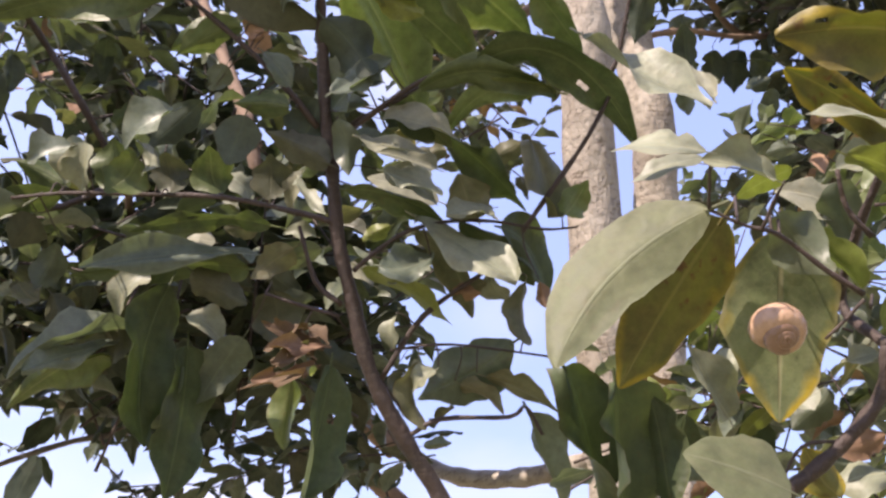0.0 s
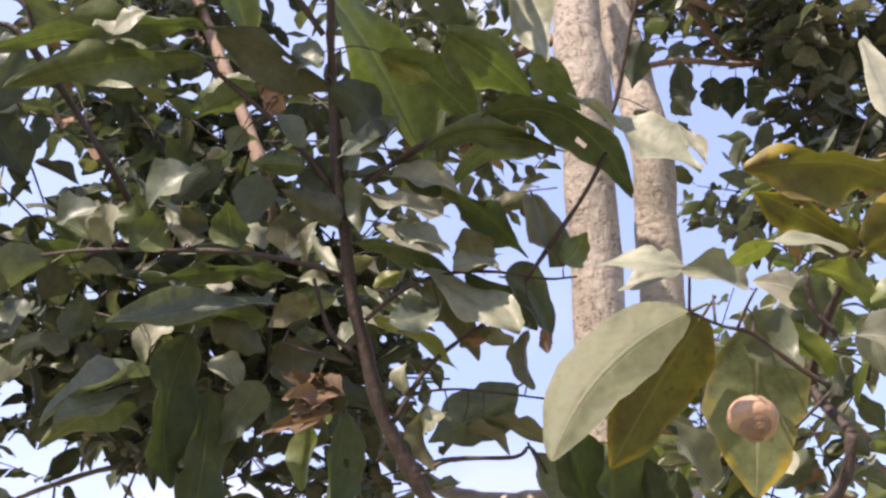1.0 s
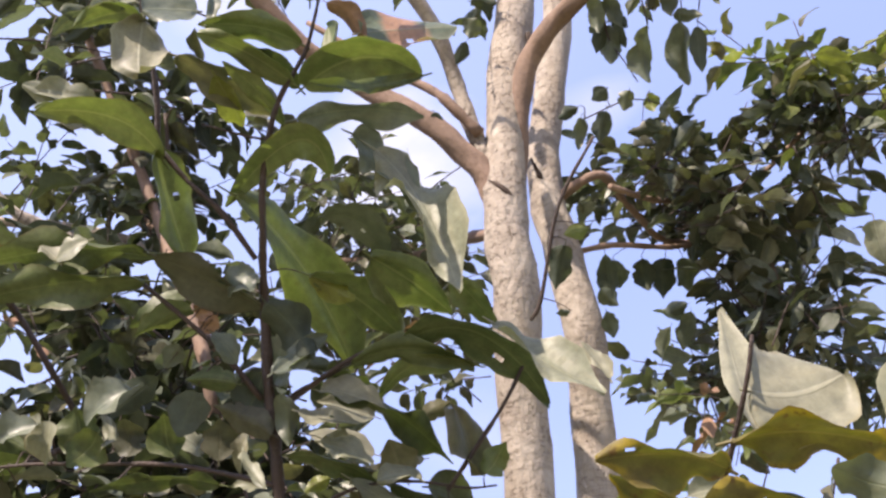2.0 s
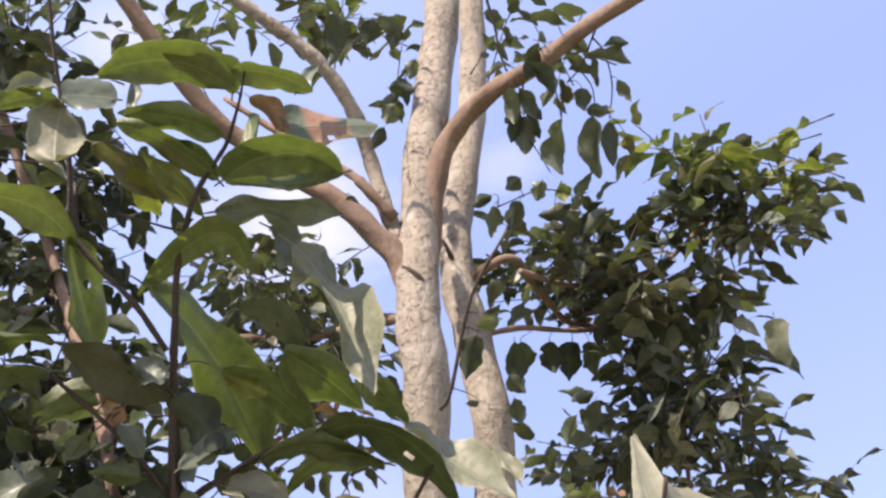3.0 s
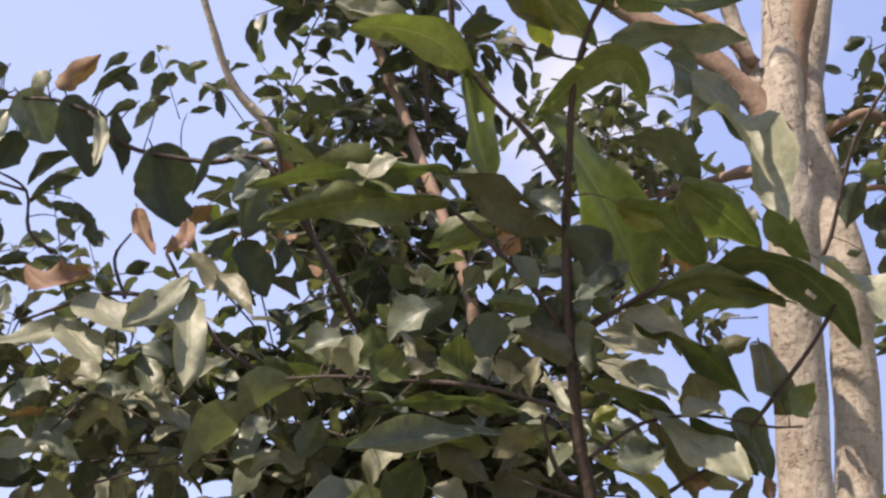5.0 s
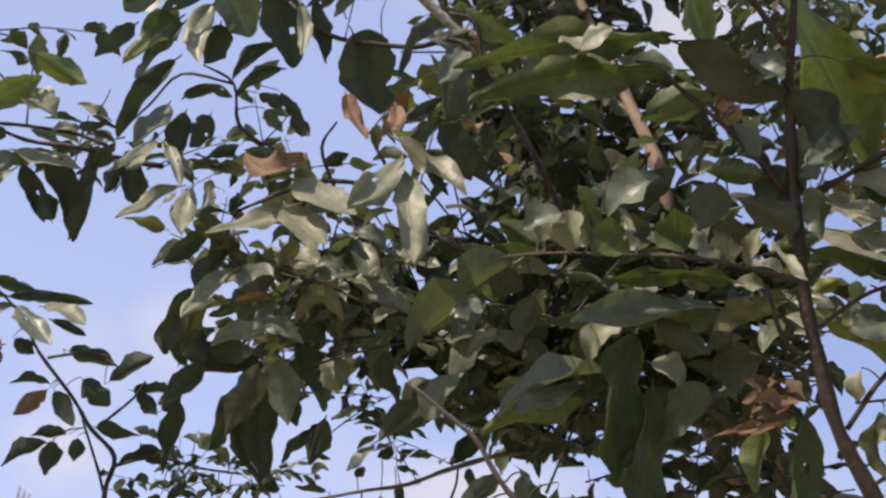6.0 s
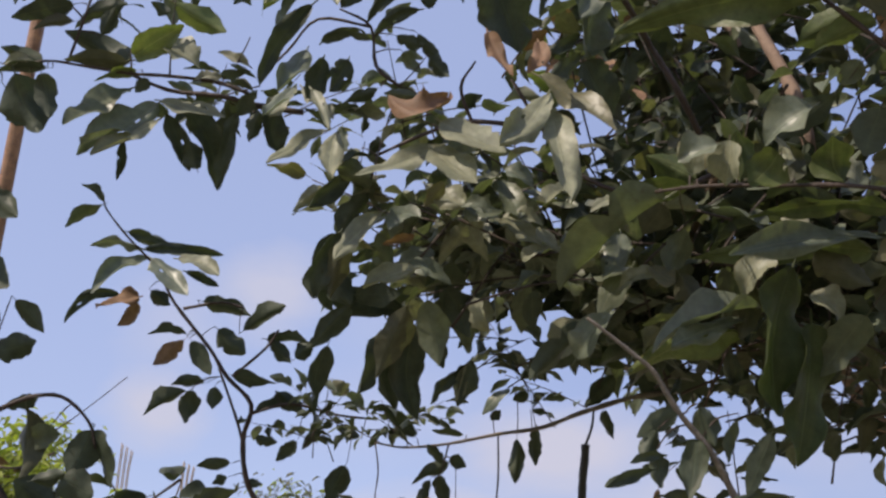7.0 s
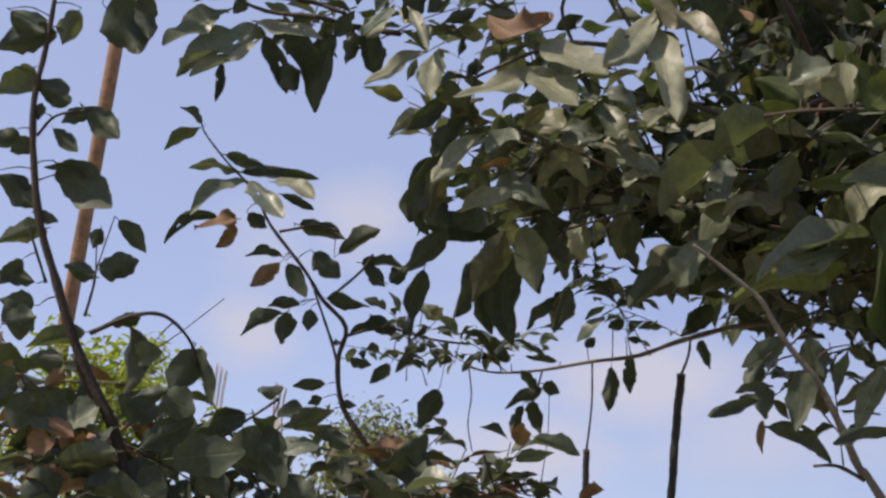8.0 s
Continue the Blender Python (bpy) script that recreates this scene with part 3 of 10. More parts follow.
def join_leaves():
    for parent, rows in JOINED.values():
        vs, fs, uvs, mats, off = [], [], [], [], 0
        for m, key, variant in rows:
            bv, bf, bu = BLADES[variant]
            a = np.asarray(bv) @ np.array(m.to_3x3()).T + np.array(m.translation)
            vs.append(a)
            fs += [tuple(i + off for i in f) for f in bf]
            mats += [MAT_KEYS.index(key)] * len(bf)
            uvs += bu
            off += len(bv)
        me = bpy.data.meshes.new("foliage")
        me.from_pydata(np.concatenate(vs).tolist(), [], fs)
        finish_leaf_mesh(me, uvs)
        for key in MAT_KEYS:
            me.materials.append(LEAF_MATS[key])
        me.polygons.foreach_set("material_index", mats)
        part("foliage", me, None, parent, kind="stuff")


def spray(parent, seed, centre, right, up, deep, n, length, keys):
    """n leaves on short twigs in an uneven ellipsoid with the three half-axes given."""
    rng = random.Random(seed)
    centre, right, up, deep = Vector(centre), Vector(right), Vector(up), Vector(deep)
    twigs = max(2, n // 7)
    for i in range(twigs):
        while True:
            a, b, c = (rng.uniform(-1, 1) for _ in range(3))
            if a * a + b * b + c * c < 1:
                break
        end = centre + right * a + up * b + deep * c
        out = (right * a + up * b * 0.6 + Vector((0, 0, 0.12)) * right.length)
        out = (out.normalized() * 0.9 + Vector((rng.gauss(0, 0.6), rng.gauss(0, 0.6), rng.gauss(0.05, 0.35)))).normalized()
        side = out.cross(Vector((0, 0, 1))).normalized()
        per = n // twigs + (1 if i < n % twigs else 0)
        reach = length * (0.42 * per)
        start = end - out * reach * 0.55
        shoot = stem(parent, "twig", "stem", length * 0.028, length * 0.014, start - out * reach * 0.12 - Vector((0, 0, length * 0.1)), start + out * reach * 0.4 + Vector((0, 0, length * 0.08)), start + out * reach * 0.92)
        for k in range(per):
            f = (k + 0.5) / per
            base = start + out * reach * f + Vector((0, 0, length * 0.05))
            s = 1 if k % 2 else -1
            d = (side * s * rng.uniform(0.5, 1.1) + out * rng.uniform(0.2, 0.9) + Vector((rng.gauss(0, 0.25), rng.gauss(0, 0.25), rng.uniform(-0.95, 0.1)))).normalized()
            size = length * rng.uniform(0.72, 1.2)
            nor = Vector((rng.gauss(0, 0.5), rng.gauss(0, 0.5), 1.0))
            leaf(parent, rng.choice(keys), base + d * length * 0.12, base + d * (size + length * 0.12), nor, size * rng.uniform(0.35, 0.52), rng.randrange(VARIANTS), shoot)


# ---- ground ----
ground_bm = bmesh.new()
bmesh.ops.create_grid(ground_bm, x_segments=60, y_segments=60, size=1500)
for v in ground_bm.verts:
    v.co.z = 0.0 if v.co.length < 60 else 0.4 * noise.noise(v.co * 0.01)
ground_mesh = bpy.data.meshes.new("ground")
ground_bm.to_mesh(ground_mesh)
ground_bm.free()
ground_mesh.materials.append(STEMS["ground"])
tagged(new("ground", ground_mesh), "dry grassy garden soil", "ground", kind="structure")


# ---- plants ----
near_shrub = plant("shrub", "leafy shrub branch with yellowing and pale leaves, close by", "shrub", (0.184, 1.055, 0))
sapling = plant("sapling", "slender sapling with dark brown stem and drooping green leaves", "sapling", (1.313, 1.371, 0))
big_tree = plant("tree", "tall tree with twin pale grey trunks and dark leaves", "tree", (1.296, 1.694, 0))
back_tree = plant("tree", "dense leafy tree with tan limbs behind the sapling", "tree", (1.807, 2.224, 0))
left_branch = plant("tree", "spreading tree with dark and pale sage leaves, some dried brown", "tree", (0.088, 1.264, 0))
pod_branch = plant("tree", "thin grey-barked tree with sparse dark leaves and hanging pods", "tree", (0.673, 1.181, 0))
slim_sapling = plant("sapling", "slim young sapling with small dark leaves against the sky", "sapling", (0.429, 2.483, 0))
left_sapling = plant("sapling", "young sapling with a dark bent stem and round leaves", "sapling", (-0.221, 1.784, 0))
bush = plant("bush", "low dark-leaved bush with broad rounded leaves", "bush", (-0.309, 1.8, 0))

stem(near_shrub, "trunk", "stem", 0.0059, 0.0038, (0.184, 1.055, -0.03), (0.351, 0.912, 0.456), (0.542, 0.749, 1.011), (0.757, 0.565, 1.645), (0.773, 0.552, 1.685), (0.781, 0.545, 1.706), (0.796, 0.532, 1.717), (0.813, 0.516, 1.732), (0.828, 0.5, 1.751), (0.829, 0.486, 1.775))
stem(near_shrub, "branch", "stem", 0.0035, 0.0014, (0.829, 0.486, 1.775), (0.849, 0.531, 1.820), (0.834, 0.493, 1.843), (0.828, 0.460, 1.861), (0.823, 0.427, 1.876), (0.818, 0.394, 1.892), (0.814, 0.365, 1.912), (0.812, 0.340, 1.934), (0.813, 0.325, 1.957))
stem(near_shrub, "branch", "stem", 0.0019, 0.0009, (0.815, 0.478, 1.802), (0.795, 0.479, 1.815), (0.769, 0.48, 1.836), (0.752, 0.485, 1.843), (0.732, 0.488, 1.853))
stem(near_shrub, "twig", "stem", 0.0013, 0.0009, (0.815, 0.479, 1.799), (0.805, 0.489, 1.789), (0.797, 0.497, 1.782))
stem(near_shrub, "branch", "stem", 0.0019, 0.0013, (0.817, 0.462, 1.83), (0.803, 0.46, 1.845), (0.796, 0.452, 1.865))
stem(near_shrub, "twig", "stem", 0.0013, 0.0009, (0.812, 0.518, 1.73), (0.789, 0.528, 1.73), (0.779, 0.542, 1.712))

leaf(near_shrub, "o", (0.757, 0.509, 1.861), (0.714, 0.585, 1.784), (0.25, 0.76, 0.61), 0.0532, 0, twig(near_shrub, (0.747, 0.485, 1.845), (0.754, 0.491, 1.862), (0.762, 0.5, 1.871)))
leaf(near_shrub, "v", (0.789, 0.5, 1.85), (0.803, 0.558, 1.755), (0.61, 0.63, 0.48), 0.0636, 0, twig(near_shrub, (0.769, 0.48, 1.836), (0.779, 0.488, 1.853), (0.787, 0.494, 1.861)))
leaf(near_shrub, "n", (0.745, 0.493, 1.695), (0.693, 0.502, 1.719), (-0.04, -0.96, 0.28), 0.0460, 0)
leaf(near_shrub, "c", (0.868, 0.525, 1.874), (0.823, 0.531, 1.9), (-0.12, -0.99, 0.02), 0.0300, 6)
leaf(near_shrub, "y", (0.835, 0.498, 1.815), (0.797, 0.5, 1.853), (0.7, -0.1, 0.7), 0.0249, 3, twig(near_shrub, (0.819, 0.48, 1.795), (0.832, 0.489, 1.807), (0.84, 0.498, 1.811)))
leaf(near_shrub, "p", (0.824, 0.631, 1.782), (0.789, 0.614, 1.826), (0.18, -0.95, -0.24), 0.0328, 10)
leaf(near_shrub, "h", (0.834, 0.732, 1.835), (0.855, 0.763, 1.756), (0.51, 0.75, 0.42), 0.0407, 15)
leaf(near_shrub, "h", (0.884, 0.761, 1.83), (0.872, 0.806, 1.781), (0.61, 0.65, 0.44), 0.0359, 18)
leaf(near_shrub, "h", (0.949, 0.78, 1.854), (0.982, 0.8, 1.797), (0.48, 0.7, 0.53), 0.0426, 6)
leaf(near_shrub, "d", (0.954, 0.674, 1.821), (0.931, 0.7, 1.798), (0.61, 0.75, 0.24), 0.0254, 20)
leaf(near_shrub, "d", (1.025, 0.669, 1.883), (0.966, 0.694, 1.861), (0.15, 0.83, 0.54), 0.0291, 7)
leaf(near_shrub, "p", (0.929, 0.623, 1.823), (0.957, 0.613, 1.828), (-0.37, -0.8, 0.47), 0.0215, 22)
leaf(near_shrub, "o", (0.875, 0.604, 1.721), (0.848, 0.596, 1.752), (0.42, 0.72, 0.55), 0.0251, 7)
leaf(near_shrub, "b", (0.921, 0.599, 1.761), (0.891, 0.621, 1.756), (0.57, 0.79, 0.21), 0.0224, 15)
leaf(near_shrub, "p", (0.923, 0.61, 1.738), (0.889, 0.625, 1.738), (-0.34, -0.8, 0.49), 0.0303, 14)
leaf(near_shrub, "p", (0.912, 0.565, 1.944), (0.948, 0.553, 1.946), (-0.33, -0.91, 0.25), 0.0269, 11)
leaf(near_shrub, "y", (0.948, 0.644, 1.995), (0.91, 0.673, 1.981), (0.08, 0.5, 0.86), 0.0231, 0)
leaf(near_shrub, "g", (0.946, 0.558, 1.93), (0.918, 0.584, 1.9), (0.52, 0.82, 0.23), 0.0219, 6)
leaf(near_shrub, "g", (0.986, 0.613, 1.907), (0.952, 0.625, 1.919), (0.43, 0.76, 0.49), 0.0212, 2)
leaf(near_shrub, "p", (0.765, 0.38, 1.844), (0.719, 0.391, 1.852), (-0.09, -0.82, 0.56), 0.0216, 9)
leaf(near_shrub, "c", (0.765, 0.331, 1.799), (0.794, 0.341, 1.766), (0.07, -0.97, -0.22), 0.0242, 19)
leaf(near_shrub, "c", (0.759, 0.386, 1.796), (0.797, 0.379, 1.783), (-0.08, -0.96, 0.26), 0.0280, 5)
leaf(near_shrub, "g", (0.838, 0.398, 1.84), (0.806, 0.418, 1.83), (0.47, 0.85, 0.24), 0.0209, 19)
leaf(near_shrub, "y", (0.773, 0.421, 1.853), (0.816, 0.418, 1.833), (0.41, 0.36, 0.84), 0.0208, 7)
leaf(near_shrub, "g", (0.803, 0.369, 1.831), (0.833, 0.353, 1.824), (0.4, 0.37, 0.84), 0.0166, 21)
leaf(near_shrub, "p", (0.706, 0.447, 1.863), (0.663, 0.466, 1.877), (-0.27, -0.88, 0.39), 0.0226, 15)
leaf(near_shrub, "p", (0.716, 0.463, 1.87), (0.681, 0.484, 1.863), (-0.52, -0.76, 0.38), 0.0194, 9, twig(near_shrub, (0.732, 0.488, 1.853), (0.726, 0.473, 1.866), (0.72, 0.46, 1.871)))
leaf(near_shrub, "p", (0.753, 0.454, 1.855), (0.713, 0.458, 1.868), (-0.04, -0.97, 0.22), 0.0242, 5, twig(near_shrub, (0.76, 0.482, 1.84), (0.761, 0.469, 1.85), (0.758, 0.453, 1.854)))
leaf(near_shrub, "d", (0.775, 0.484, 1.852), (0.803, 0.487, 1.818), (0.46, 0.77, 0.45), 0.0336, 16, twig(near_shrub, (0.765, 0.481, 1.838), (0.767, 0.481, 1.849), (0.772, 0.483, 1.856)))
leaf(near_shrub, "d", (0.839, 0.495, 1.886), (0.861, 0.516, 1.848), (0.48, 0.62, 0.62), 0.0279, 3)
leaf(near_shrub, "p", (0.882, 0.272, 1.921), (0.874, 0.302, 1.892), (-0.99, -0.13, 0.11), 0.0282, 17)
leaf(near_shrub, "p", (0.942, 0.603, 1.849), (0.911, 0.602, 1.865), (0.01, -1, -0.01), 0.0247, 7)
leaf(near_shrub, "p", (0.963, 0.652, 1.853), (0.989, 0.654, 1.828), (-0, -1, -0.09), 0.0286, 17)
leaf(near_shrub, "c", (0.938, 0.65, 1.879), (0.958, 0.658, 1.856), (0.08, -0.96, -0.27), 0.0206, 19)
leaf(near_shrub, "p", (0.983, 0.6, 1.933), (0.955, 0.604, 1.947), (-0.13, -0.99, 0.02), 0.0229, 1)
leaf(near_shrub, "p", (0.912, 0.639, 1.807), (0.894, 0.656, 1.8), (-0.7, -0.57, 0.43), 0.0215, 23)
leaf(near_shrub, "p", (0.897, 0.682, 1.854), (0.878, 0.699, 1.833), (-0.81, -0.48, 0.34), 0.0263, 7)
leaf(near_shrub, "d", (0.854, 0.292, 1.84), (0.819, 0.303, 1.856), (0.46, 0.78, 0.42), 0.0296, 6)
leaf(near_shrub, "v", (0.81, 0.372, 1.821), (0.843, 0.38, 1.78), (0.62, 0.53, 0.59), 0.0247, 8)
leaf(near_shrub, "p", (0.807, 0.422, 1.824), (0.82, 0.44, 1.793), (-0.93, -0.01, -0.37), 0.0245, 17)
leaf(near_shrub, "k", (0.864, 0.544, 1.891), (0.838, 0.568, 1.854), (0.51, 0.84, 0.19), 0.0339, 20)
leaf(near_shrub, "g", (0.848, 0.456, 1.841), (0.877, 0.447, 1.821), (0.5, 0.77, 0.4), 0.0224, 21, twig(near_shrub, (0.817, 0.453, 1.845), (0.833, 0.455, 1.848), (0.844, 0.457, 1.844)))
leaf(near_shrub, "q", (0.822, 0.431, 1.798), (0.853, 0.418, 1.785), (0.47, 0.82, 0.33), 0.0181, 21)
leaf(near_shrub, "g", (0.854, 0.492, 1.88), (0.87, 0.47, 1.898), (0.62, 0.71, 0.33), 0.0199, 10)
leaf(near_shrub, "d", (0.849, 0.514, 1.847), (0.838, 0.537, 1.823), (0.64, 0.69, 0.34), 0.0239, 21)
leaf(near_shrub, "g", (0.865, 0.398, 1.86), (0.84, 0.418, 1.849), (0.55, 0.8, 0.26), 0.0165, 4)

stem(sapling, "trunk", "stem", 0.0135, 0.0061, (1.313, 1.371, -0.03), (1.184, 1.326, 0.506), (1.037, 1.274, 1.119), (0.91, 1.23, 1.675), (0.872, 1.216, 1.815), (0.853, 1.21, 1.885), (0.814, 1.196, 1.944), (0.773, 1.177, 2.013), (0.747, 1.148, 2.09), (0.727, 1.122, 2.154), (0.714, 1.088, 2.229), (0.703, 1.062, 2.286), (0.693, 1.024, 2.366), (0.689, 1.007, 2.401))
stem(sapling, "twig", "stem", 0.0032, 0.0013, (0.744, 1.131, 2.124), (0.763, 1.114, 2.138), (0.797, 1.089, 2.157), (0.838, 1.068, 2.162), (0.885, 1.049, 2.157), (0.939, 1.033, 2.143), (0.975, 1.018, 2.141))
stem(sapling, "branch", "stem", 0.0038, 0.0019, (0.719, 1.114, 2.175), (0.689, 1.122, 2.187), (0.605, 1.145, 2.213), (0.522, 1.176, 2.226), (0.439, 1.207, 2.237), (0.381, 1.232, 2.239))
stem(sapling, "twig", "stem", 0.0032, 0.0019, (0.711, 1.077, 2.252), (0.735, 1.054, 2.274), (0.775, 1.028, 2.289), (0.82, 0.995, 2.312))
stem(sapling, "twig", "stem", 0.0032, 0.0025, (0.918, 1.042, 2.143), (0.955, 0.997, 2.195), (0.981, 0.965, 2.234), (0.998, 0.939, 2.268))
stem(sapling, "branch", "stem", 0.0038, 0.0025, (0.782, 1.173, 2.012), (0.821, 1.125, 2.07), (0.883, 1.077, 2.108))
stem(sapling, "twig", "stem", 0.0032, 0.0019, (0.813, 1.193, 1.95), (0.847, 1.17, 1.964), (0.918, 1.141, 1.958), (0.935, 1.129, 1.966), (0.955, 1.137, 1.936))
stem(sapling, "twig", "stem", 0.0019, 0.0013, (0.789, 1.156, 2.04), (0.853, 1.128, 2.038), (0.96, 1.093, 2.013))
stem(sapling, "branch", "stem", 0.0038, 0.0025, (0.735, 1.152, 2.091), (0.706, 1.151, 2.117), (0.684, 1.13, 2.176))
stem(sapling, "twig", "stem", 0.0025, 0.0019, (0.733, 1.159, 2.08), (0.69, 1.169, 2.096), (0.654, 1.178, 2.112))
stem(sapling, "branch", "stem", 0.0061, 0.0014, (0.702, 1.05, 2.309), (0.693, 1.023, 2.366), (0.683, 0.986, 2.41), (0.675, 0.949, 2.444), (0.669, 0.917, 2.49), (0.67, 0.874, 2.542), (0.678, 0.844, 2.574), (0.69, 0.82, 2.595), (0.7, 0.8, 2.613), (0.705, 0.775, 2.64), (0.707, 0.759, 2.659), (0.707, 0.738, 2.685))
stem(sapling, "twig", "stem", 0.0021, 0.0014, (0.676, 0.869, 2.544), (0.662, 0.884, 2.535), (0.593, 0.904, 2.562))
stem(sapling, "branch", "stem", 0.0042, 0.0028, (0.671, 0.974, 2.416), (0.628, 0.958, 2.468), (0.584, 0.952, 2.508), (0.532, 0.941, 2.56), (0.48, 0.957, 2.579))
stem(sapling, "branch", "stem", 0.0042, 0.0028, (0.696, 1.073, 2.273), (0.654, 1.061, 2.319), (0.603, 1.054, 2.366), (0.546, 1.05, 2.414))
stem(sapling, "twig", "stem", 0.0035, 0.0021, (0.726, 1.064, 2.263), (0.776, 1.012, 2.29), (0.822, 0.973, 2.305), (0.859, 0.951, 2.305))
stem(sapling, "branch", "stem", 0.0048, 0.0016, (0.573, 1.107, 2.659), (0.563, 1.051, 2.736), (0.522, 0.97, 2.868), (0.503, 0.929, 2.934), (0.497, 0.916, 2.954))
leaf(sapling, "p", (0.769, 1.068, 2.22), (0.826, 1.053, 2.183), (-0.13, -0.97, 0.19), 0.0447, 22, twig(sapling, (0.715, 1.091, 2.223), (0.734, 1.076, 2.229), (0.762, 1.07, 2.224)))
leaf(sapling, "q", (0.87, 1.054, 2.161), (0.85, 1.045, 2.21), (0.45, 0.83, 0.34), 0.0510, 14)
leaf(sapling, "g", (0.769, 1.03, 2.29), (0.843, 1.039, 2.244), (0.45, 0.37, 0.81), 0.0399, 4, twig(sapling, (0.765, 1.034, 2.285), (0.763, 1.032, 2.292), (0.76, 1.029, 2.295)))
leaf(sapling, "g", (0.961, 1.016, 2.155), (0.984, 0.994, 2.188), (0.38, 0.87, 0.32), 0.0351, 8, twig(sapling, (0.96, 1.024, 2.142), (0.959, 1.021, 2.148), (0.958, 1.019, 2.151)))
leaf(sapling, "b", (0.94, 1.061, 2.09), (0.946, 1.068, 2.062), (0.47, 0.82, 0.32), 0.0166, 20, twig(sapling, (0.918, 1.042, 2.143), (0.924, 1.053, 2.125), (0.939, 1.06, 2.093)))
leaf(sapling, "y", (0.753, 1.126, 2.126), (0.851, 1.109, 2.053), (0.59, -0.03, 0.81), 0.0569, 9, twig(sapling, (0.733, 1.131, 2.133), (0.736, 1.129, 2.134), (0.741, 1.128, 2.134)))
leaf(sapling, "p", (0.82, 1.095, 2.127), (0.782, 1.129, 2.11), (-0.71, -0.68, 0.19), 0.0430, 11, twig(sapling, (0.814, 1.08, 2.159), (0.819, 1.086, 2.148), (0.824, 1.091, 2.129)))
leaf(sapling, "p", (0.887, 1.074, 2.108), (0.91, 1.091, 2.075), (-0.77, -0.19, -0.61), 0.0361, 22, twig(sapling, (0.883, 1.077, 2.108), (0.884, 1.075, 2.111), (0.885, 1.073, 2.112)))
leaf(sapling, "q", (0.925, 1.067, 2.091), (0.923, 1.094, 2.026), (-0.34, 0.87, 0.37), 0.0329, 16, twig(sapling, (0.883, 1.077, 2.108), (0.9, 1.068, 2.109), (0.925, 1.063, 2.099)))
leaf(sapling, "d", (0.917, 1.101, 2.033), (0.824, 1.17, 1.988), (0.43, 0.83, 0.36), 0.0733, 22, twig(sapling, (0.925, 1.104, 2.021), (0.927, 1.098, 2.032), (0.928, 1.093, 2.039)))
leaf(sapling, "p", (0.837, 1.147, 2.014), (0.81, 1.162, 1.996), (-0.62, -0.72, 0.32), 0.0344, 16, twig(sapling, (0.837, 1.135, 2.038), (0.84, 1.14, 2.03), (0.841, 1.146, 2.017)))
leaf(sapling, "q", (0.891, 1.13, 2.002), (0.974, 1.118, 1.968), (0.4, 0.17, 0.9), 0.0415, 15, twig(sapling, (0.88, 1.119, 2.032), (0.881, 1.126, 2.022), (0.881, 1.131, 2.007)))
leaf(sapling, "q", (0.865, 1.144, 1.997), (0.915, 1.141, 1.965), (0.53, 0.26, 0.81), 0.0274, 8, twig(sapling, (0.862, 1.125, 2.036), (0.864, 1.131, 2.023), (0.859, 1.145, 2.001)))
leaf(sapling, "d", (0.938, 1.131, 1.96), (0.989, 1.169, 1.863), (0.86, 0.1, 0.49), 0.0523, 19, twig(sapling, (0.935, 1.129, 1.966), (0.933, 1.127, 1.97), (0.932, 1.126, 1.972)))
leaf(sapling, "b", (0.849, 1.101, 2.092), (0.879, 1.091, 2.086), (0.36, 0.84, 0.41), 0.0191, 16, twig(sapling, (0.852, 1.101, 2.089), (0.848, 1.101, 2.092), (0.845, 1.102, 2.093)))
leaf(sapling, "q", (0.819, 1.15, 2.025), (0.822, 1.187, 1.958), (-0.59, 0.72, 0.36), 0.0352, 16, twig(sapling, (0.815, 1.144, 2.039), (0.818, 1.144, 2.037), (0.819, 1.146, 2.033)))
leaf(sapling, "q", (0.884, 1.083, 2.096), (0.85, 1.105, 2.083), (0.39, 0.83, 0.4), 0.0223, 4, twig(sapling, (0.883, 1.077, 2.108), (0.885, 1.079, 2.104), (0.888, 1.08, 2.098)))
leaf(sapling, "p", (0.792, 1.136, 2.073), (0.787, 1.151, 2.038), (-0.87, -0.49, -0.08), 0.0258, 22, twig(sapling, (0.815, 1.133, 2.06), (0.803, 1.132, 2.072), (0.792, 1.134, 2.077)))
leaf(sapling, "d", (0.831, 1.19, 1.939), (0.861, 1.178, 1.939), (0.33, 0.76, 0.56), 0.0147, 11, twig(sapling, (0.82, 1.198, 1.934), (0.824, 1.195, 1.938), (0.828, 1.192, 1.939)))
leaf(sapling, "j", (0.443, 1.26, 2.272), (0.385, 1.273, 2.312), (0.4, 0.86, 0.3), 0.0414, 11, twig(sapling, (0.43, 1.211, 2.237), (0.437, 1.234, 2.26), (0.449, 1.258, 2.268)))
leaf(sapling, "p", (0.439, 1.258, 2.279), (0.443, 1.225, 2.316), (-0.72, -0.56, -0.41), 0.0468, 9, twig(sapling, (0.42, 1.215, 2.238), (0.428, 1.233, 2.264), (0.439, 1.262, 2.274)))
leaf(sapling, "j", (0.495, 1.239, 2.266), (0.488, 1.214, 2.322), (0.1, 0.9, 0.43), 0.0614, 3, twig(sapling, (0.474, 1.194, 2.232), (0.489, 1.224, 2.253), (0.496, 1.242, 2.26)))
leaf(sapling, "m", (0.554, 1.219, 2.255), (0.547, 1.203, 2.301), (0.17, 0.92, 0.35), 0.0440, 4, twig(sapling, (0.536, 1.171, 2.224), (0.546, 1.191, 2.244), (0.555, 1.221, 2.25)))
